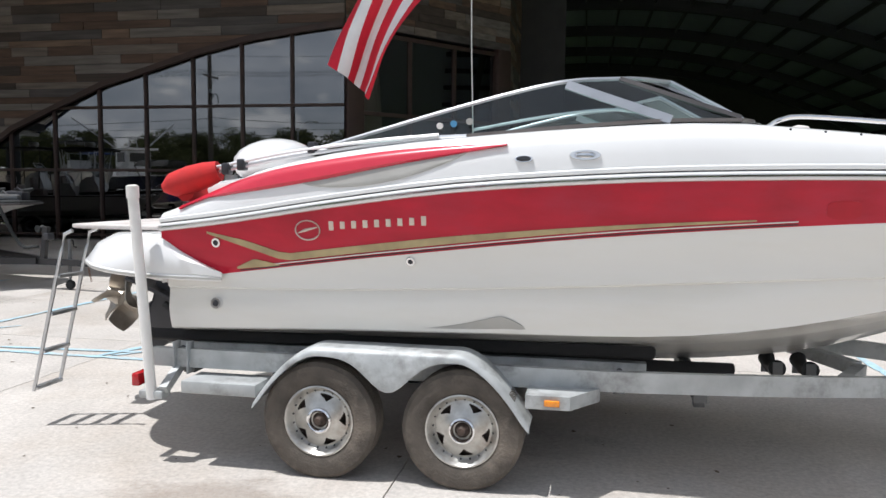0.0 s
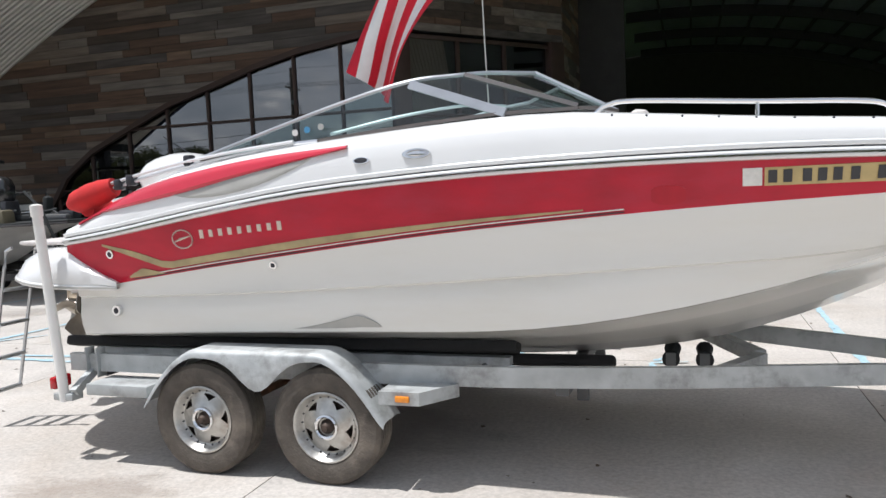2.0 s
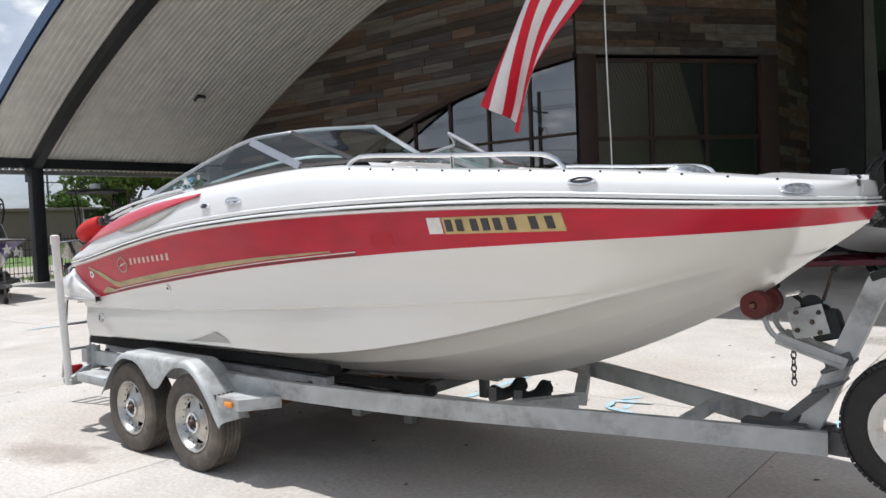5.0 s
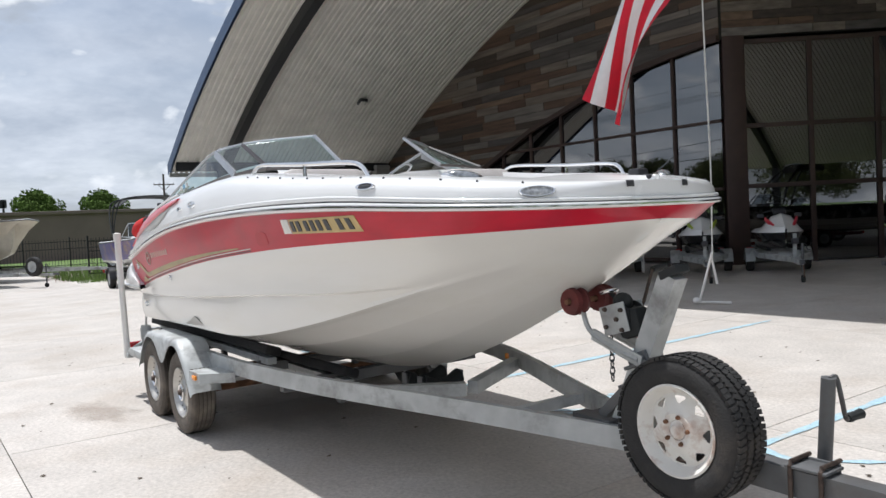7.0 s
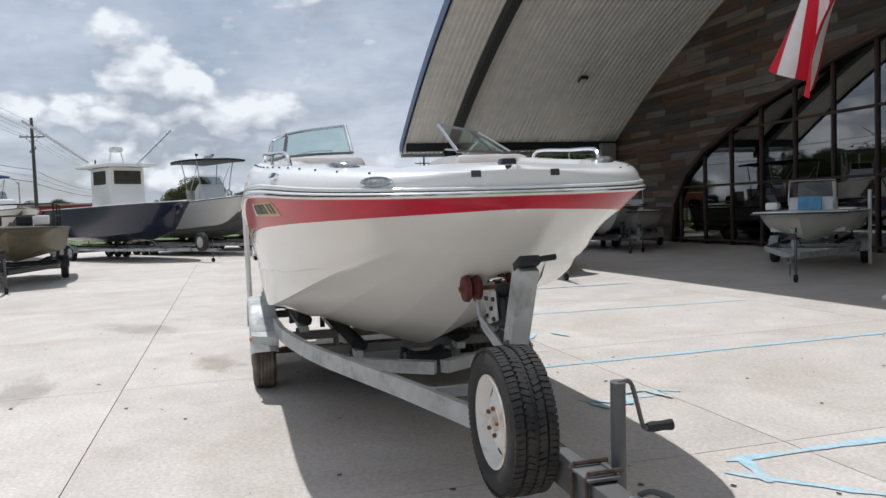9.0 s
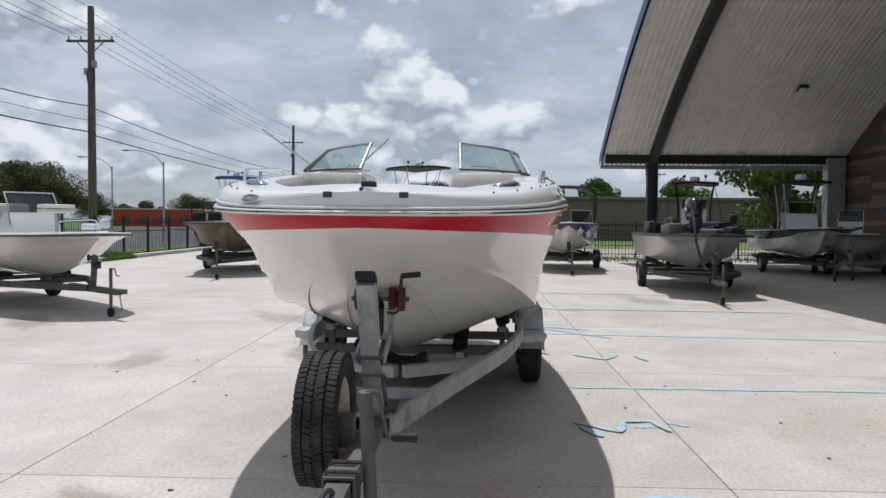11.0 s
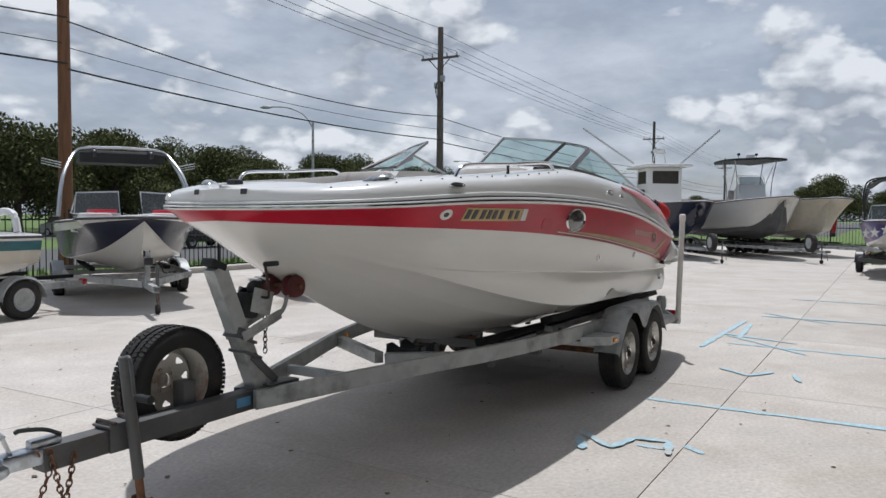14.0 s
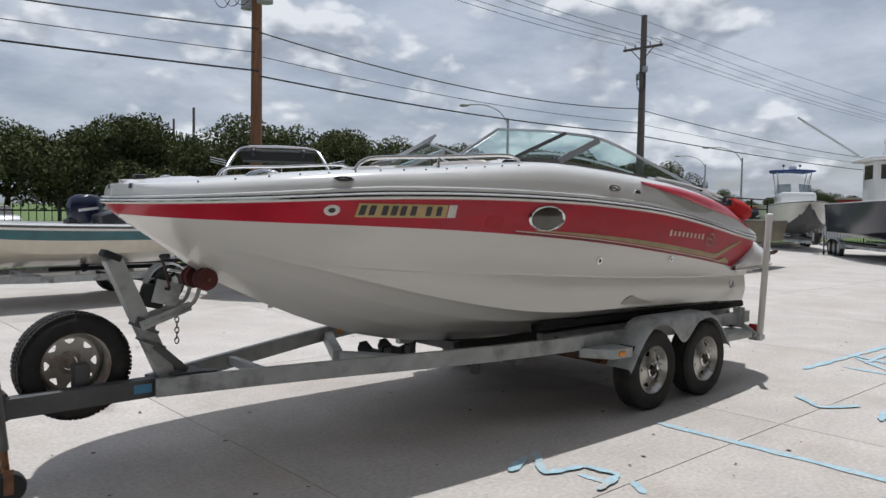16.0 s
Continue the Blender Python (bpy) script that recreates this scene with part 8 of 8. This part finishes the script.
# grass: short blades along the edges of the yard
def blades(name, regions, count, seed):
    rn = random.Random(seed)
    bm = B()
    for _ in range(count):
        x0, x1, y0, y1, h = rn.choice(regions)
        x, y = rn.uniform(x0, x1), rn.uniform(y0, y1)
        a = rn.uniform(0, 6.28)
        hh = h * rn.uniform(0.4, 1.2)
        w = 0.012 + 0.02 * rn.random()
        l = rn.uniform(-0.5, 0.5) * hh
        bm.faces.new((bm.verts.new((x - w * math.cos(a), y - w * math.sin(a), -0.06)), bm.verts.new((x + w * math.cos(a), y + w * math.sin(a), -0.06)), bm.verts.new((x + l * math.cos(a + 1), y + l * math.sin(a + 1), hh - 0.06))))
    return tagged(part(name, bm, M["blade"]), "tufts of green grass along the yard's edge", "grass", kind="stuff")


blades("grass", [(-26, -21.9, 2.5, 16, 0.22), (-24, 10, -17.5, -13.9, 0.25), (-44, -38.7, -14, 3, 0.3), (-38, -22, 2.3, 6, 0.3), (-21, -18.5, -14.4, -13.3, 0.35)], 15000, 3)


# ---------------------------------------------------------------- trees
M["bark"] = mk("bark", (0.09, 0.07, 0.055), 0.95, var=0.3, scale=6, bump=0.6, bscale=20)
M["leaf"] = mk("leaf", (0.098, 0.108, 0.046), 0.95, var=0.35, scale=0.5, per_island=0.28, spec=0.12)
M["leaf_light"] = mk("light_leaf", (0.10, 0.155, 0.038), 0.95, var=0.35, scale=0.6, per_island=0.28, spec=0.12)


def tree(h, spread, seed, label, leaf="leaf", n=3600, size=0.22):
    rn = random.Random(seed)
    t = thing("tree", pose(0, 0, 0), label, "tree", "trees beyond the yard")
    bm = B()
    fork = h * 0.28
    tube(bm, [(0, 0, -0.1), (0.08, 0.03, fork * 0.5), (0, 0, fork), (0.1, -0.05, h * 0.55)], [h * 0.045, h * 0.034, h * 0.028, h * 0.012], n=8)
    clumps = []
    for k in range(9):
        a = 6.283 * k / 9 + rn.uniform(-0.3, 0.3)
        rr = spread * rn.uniform(0.35, 0.85)
        zz = h * rn.uniform(0.32, 0.82)
        tube(bm, [(0, 0, fork), (rr * 0.4 * math.cos(a), rr * 0.4 * math.sin(a), (fork + zz) * 0.52), (rr * math.cos(a), rr * math.sin(a), zz)], [h * 0.018, h * 0.011, h * 0.004], n=5)
        clumps.append((rr * math.cos(a), rr * math.sin(a), zz, spread * rn.uniform(0.28, 0.45)))
    for k in range(7):
        a = rn.uniform(0, 6.28)
        rr = spread * rn.uniform(0, 0.5)
        clumps.append((rr * math.cos(a), rr * math.sin(a), h * rn.uniform(0.62, 0.9), spread * rn.uniform(0.25, 0.4)))
    part("trunk", bm, M["bark"], t)
    verts, faces = [], []
    for _ in range(n):
        cx, cy, cz, cr = rn.choice(clumps)
        d = Vector((rn.gauss(0, 1), rn.gauss(0, 1), rn.gauss(0, 1))).normalized() * (cr * rn.random() ** 0.4)
        p = Vector((cx + d.x, cy + d.y, max(h * 0.14, cz + d.z * 0.8)))
        u = Vector((rn.gauss(0, 1), rn.gauss(0, 1), rn.gauss(0, 1))).normalized()
        v = u.cross(Vector((rn.gauss(0, 1), rn.gauss(0, 1), rn.gauss(0, 1)))).normalized()
        s = size * rn.uniform(0.5, 1.3)
        i = len(verts)
        verts += [p - u * s, p + v * s * 0.55, p + u * s, p - v * s * 0.55]
        faces.append((i, i + 1, i + 2, i + 3))
    me = bpy.data.meshes.new("crown")
    me.from_pydata([tuple(v) for v in verts], [], faces)
    me.materials.append(M[leaf])
    c = new("crown", me)
    c.parent = t
    c["kind"] = "stuff"
    return t


kinds = [tree(8.7, 6.6, 11, "broad olive-green oak beyond the street", n=24000, size=0.16), tree(7.9, 6.2, 12, "rounded olive-green oak beyond the street", n=23000, size=0.155), tree(9.2, 6.8, 13, "tall olive-green oak beyond the street", n=24000, size=0.16)]
kinds[0].location = (-18, -62, -0.06)
kinds[1].location = (-29, -66, -0.06)
kinds[2].location = (-26, -57, -0.06)
rn = random.Random(8)
for k in range(15):
    copy_thing(kinds[k % 3], pose(-36 - 4.8 * k + rn.uniform(-1, 1), -63 + rn.uniform(-4, 4), -0.06, 0, 0, rn.uniform(0, 360)))
for k, (x, y) in enumerate(((-8, -68), (3, -66), (13, -64), (24, -62), (36, -60), (-44, -75), (-64, -72), (-2, -64), (8, -68), (-13, -66), (-22, -70))):
    copy_thing(kinds[(k + 1) % 3], pose(x, y, -0.06, 0, 0, 77 * k))
bk = tree(6.6, 3.2, 21, "light green tree behind the low building", leaf="leaf_light", n=7000, size=0.16)
bk.location = (-76, 8.5, -0.06)
for k, (x, y) in enumerate(((-78, 15), (-77, 24), (-80, 36), (-78, 47), (-33, 17.5), (-36, 20.5), (-34, 24.5), (-36, 29), (-40, 36))):
    copy_thing(bk, pose(x, y, -0.06, 0, 0, 50 * k))
for k, (x, y) in enumerate(((60, -40), (66, -20), (64, 0), (62, 20), (66, 40), (50, -55))):
    copy_thing(kinds[k % 3], pose(x, y, -0.06, 0, 0, 40 * k))

for k in range(9):
    copy_thing(kinds[k % 3], pose(-178 + 4 * math.sin(k * 2.3), -28 - 8.5 * k, -0.06, 0, 0, 61 * k) @ Matrix.Scale(0.72 + 0.12 * math.sin(k * 1.7), 4))
copy_thing(kinds[1], pose(-141, -7, -0.06) @ Matrix.Scale(1.15, 4))
copy_thing(kinds[0], pose(-146, 1.5, -0.06, 0, 0, 70) @ Matrix.Scale(0.7, 4))

# red inflated tube waving beside the far car park
t = thing("inflatable_tube", pose(-70.8, -1.45, -0.06), "tall red inflated advertising tube beyond the fence", "inflatable")
bm = B()
tube(bm, arc([(0, 0, 0.25), (0.05, 0.1, 1.3), (0.0, 0.15, 2.3), (0.0, -0.15, 2.75), (0.0, -0.75, 2.55)], 5), 0.24, n=14)
part("tube", bm, M["red_bright"], t)
bm = B()
box(bm, (0, 0, 0.2), (0.5, 0.5, 0.4), bevel=0.06)
part("blower", bm, M["dark_plastic"], t)

# ---------------------------------------------------------------- far buildings and cars
M["brownwall"] = mk("brown_grey_wall", (0.16, 0.122, 0.108), 0.85, var=0.12, scale=0.6)
M["pale_roof"] = mk("pale_roof_edge", (0.42, 0.41, 0.39), 0.7, var=0.1)
M["shop_red"] = mk("shop_red", (0.38, 0.05, 0.03), 0.7, var=0.15)
M["shop_tan"] = mk("shop_tan", (0.42, 0.34, 0.26), 0.8, var=0.1)


def low_building(x, y, sx, sy, h, wall, trim, label, doors=4, face="x"):
    t = thing("building", pose(x, y, -0.06), label, "building", "buildings round the yard")
    bm = B()
    box(bm, (0, 0, h / 2), (sx, sy, h))
    part("wall", bm, M[wall], t)
    bm = B()
    box(bm, (0, 0, h + 0.12), (sx + 0.5, sy + 0.5, 0.28), bevel=0.04)
    part("roof", bm, M[trim], t)
    for k in range(doors):
        f = (k + 0.5) / doors - 0.5
        w = new("window")
        w.parent = t
        w.matrix_basis = pose(sx / 2 + 0.02, f * sy * 0.9, h * 0.42, 0, 0, 90) if face == "x" else pose(f * sx * 0.9, sy / 2 + 0.02, h * 0.42)
        bm = B()
        box(bm, (0, 0, 0), (1.6, 0.06, h * 0.5))
        part("frame", bm, M["darkframe"], w)
        bm = B()
        box(bm, (0, 0.04 if face != "x" else -0.04, 0), (1.4, 0.03, h * 0.42))
        part("pane", bm, M["porthole"], w)
    return t


low_building(-66, 32, 12, 58, 3.75, "brownwall", "brownwall", "long low brown-grey building behind the grass", doors=0)
low_building(-120, -30, 14, 22, 4.2, "shop_red", "shop_tan", "low red-fronted shop far along the street", doors=5)
low_building(-150, -64, 14, 18, 3.4, "shop_red", "shop_tan", "red shop with a tan roof edge far along the street", doors=4)
low_building(45, -90, 60, 10, 5.0, "brownwall", "pale_roof", "long low building across the street", doors=6, face="y")


def car(x, y, turn, paint):
    t = thing("car", pose(x, y, -0.03, 0, 0, turn), "small %s car parked far across the street" % paint, "car", "cars parked far off")
    col = {"white": "deckcoat", "silver": "alu", "red": "shop_red", "dark": "black_gel", "blue": "blue_top"}[paint]
    bm = B()
    prof = [(-2.2, 0.3), (-2.25, 0.75), (-2.1, 0.92), (-1.2, 0.98), (0.9, 0.95), (2.0, 0.85), (2.25, 0.65), (2.2, 0.3)]
    prism(bm, prof, Matrix(), 1.75)
    bmesh.ops.bevel(bm, geom=list(bm.edges), offset=0.05, segments=2, profile=0.5, affect="EDGES")
    part("body", bm, M[col], t)
    bm = B()
    prism(bm, [(-1.7, 0.95), (-1.2, 1.42), (0.35, 1.45), (1.15, 0.95)], Matrix(), 1.5)
    part("glasshouse", bm, M["porthole"], t)
    bm = B()
    box(bm, (-0.42, 0, 1.45), (1.5, 1.35, 0.06), bevel=0.02)
    part("roof", bm, M[col], t)
    for wx in (-1.4, 1.4):
        for sg in (-1, 1):
            small_wheel(t, pose(wx, sg * 0.8, 0.31, 0, 0, 0 if sg < 0 else 180))
    return t


for k, (x, y, a) in enumerate(((-30, -48, 10), (-24, -47, 95), (-40, -50, 90), (-52, -49, 88), (-9, -47, 92), (-3, -48, 95), (-85, -12, 5), (-92, -10, 0), (-98, -14, 8), (-80, -8, 90), (-110, -20, 0), (-66, -26, 3), (-70, -48, 90), (-18, -27, 2))):
    car(x, y, a, ("white", "silver", "red", "dark", "blue")[k % 5])
slab_sheet("far_street_lot", -70, 40, -58, -44, -0.04, M["asphalt"], "grey car park beyond the street", "car park")
t = thing("sign_frame", pose(-95, 6, -0.06) @ Matrix.Scale(0.72, 4), "tall dark steel sign frame far off", "sign")
bm = B()
for y in (-2.2, 2.2):
    box(bm, (0, y, 4.5), (0.3, 0.3, 9))
part("post", bm, M["dark_steel"], t)
for z in (8.6, 5.2):
    bm = B()
    box(bm, (0, 0, z), (0.3, 5.4, 1.4 if z > 8 else 0.9))
    part("board", bm, M["dark_steel"], t)
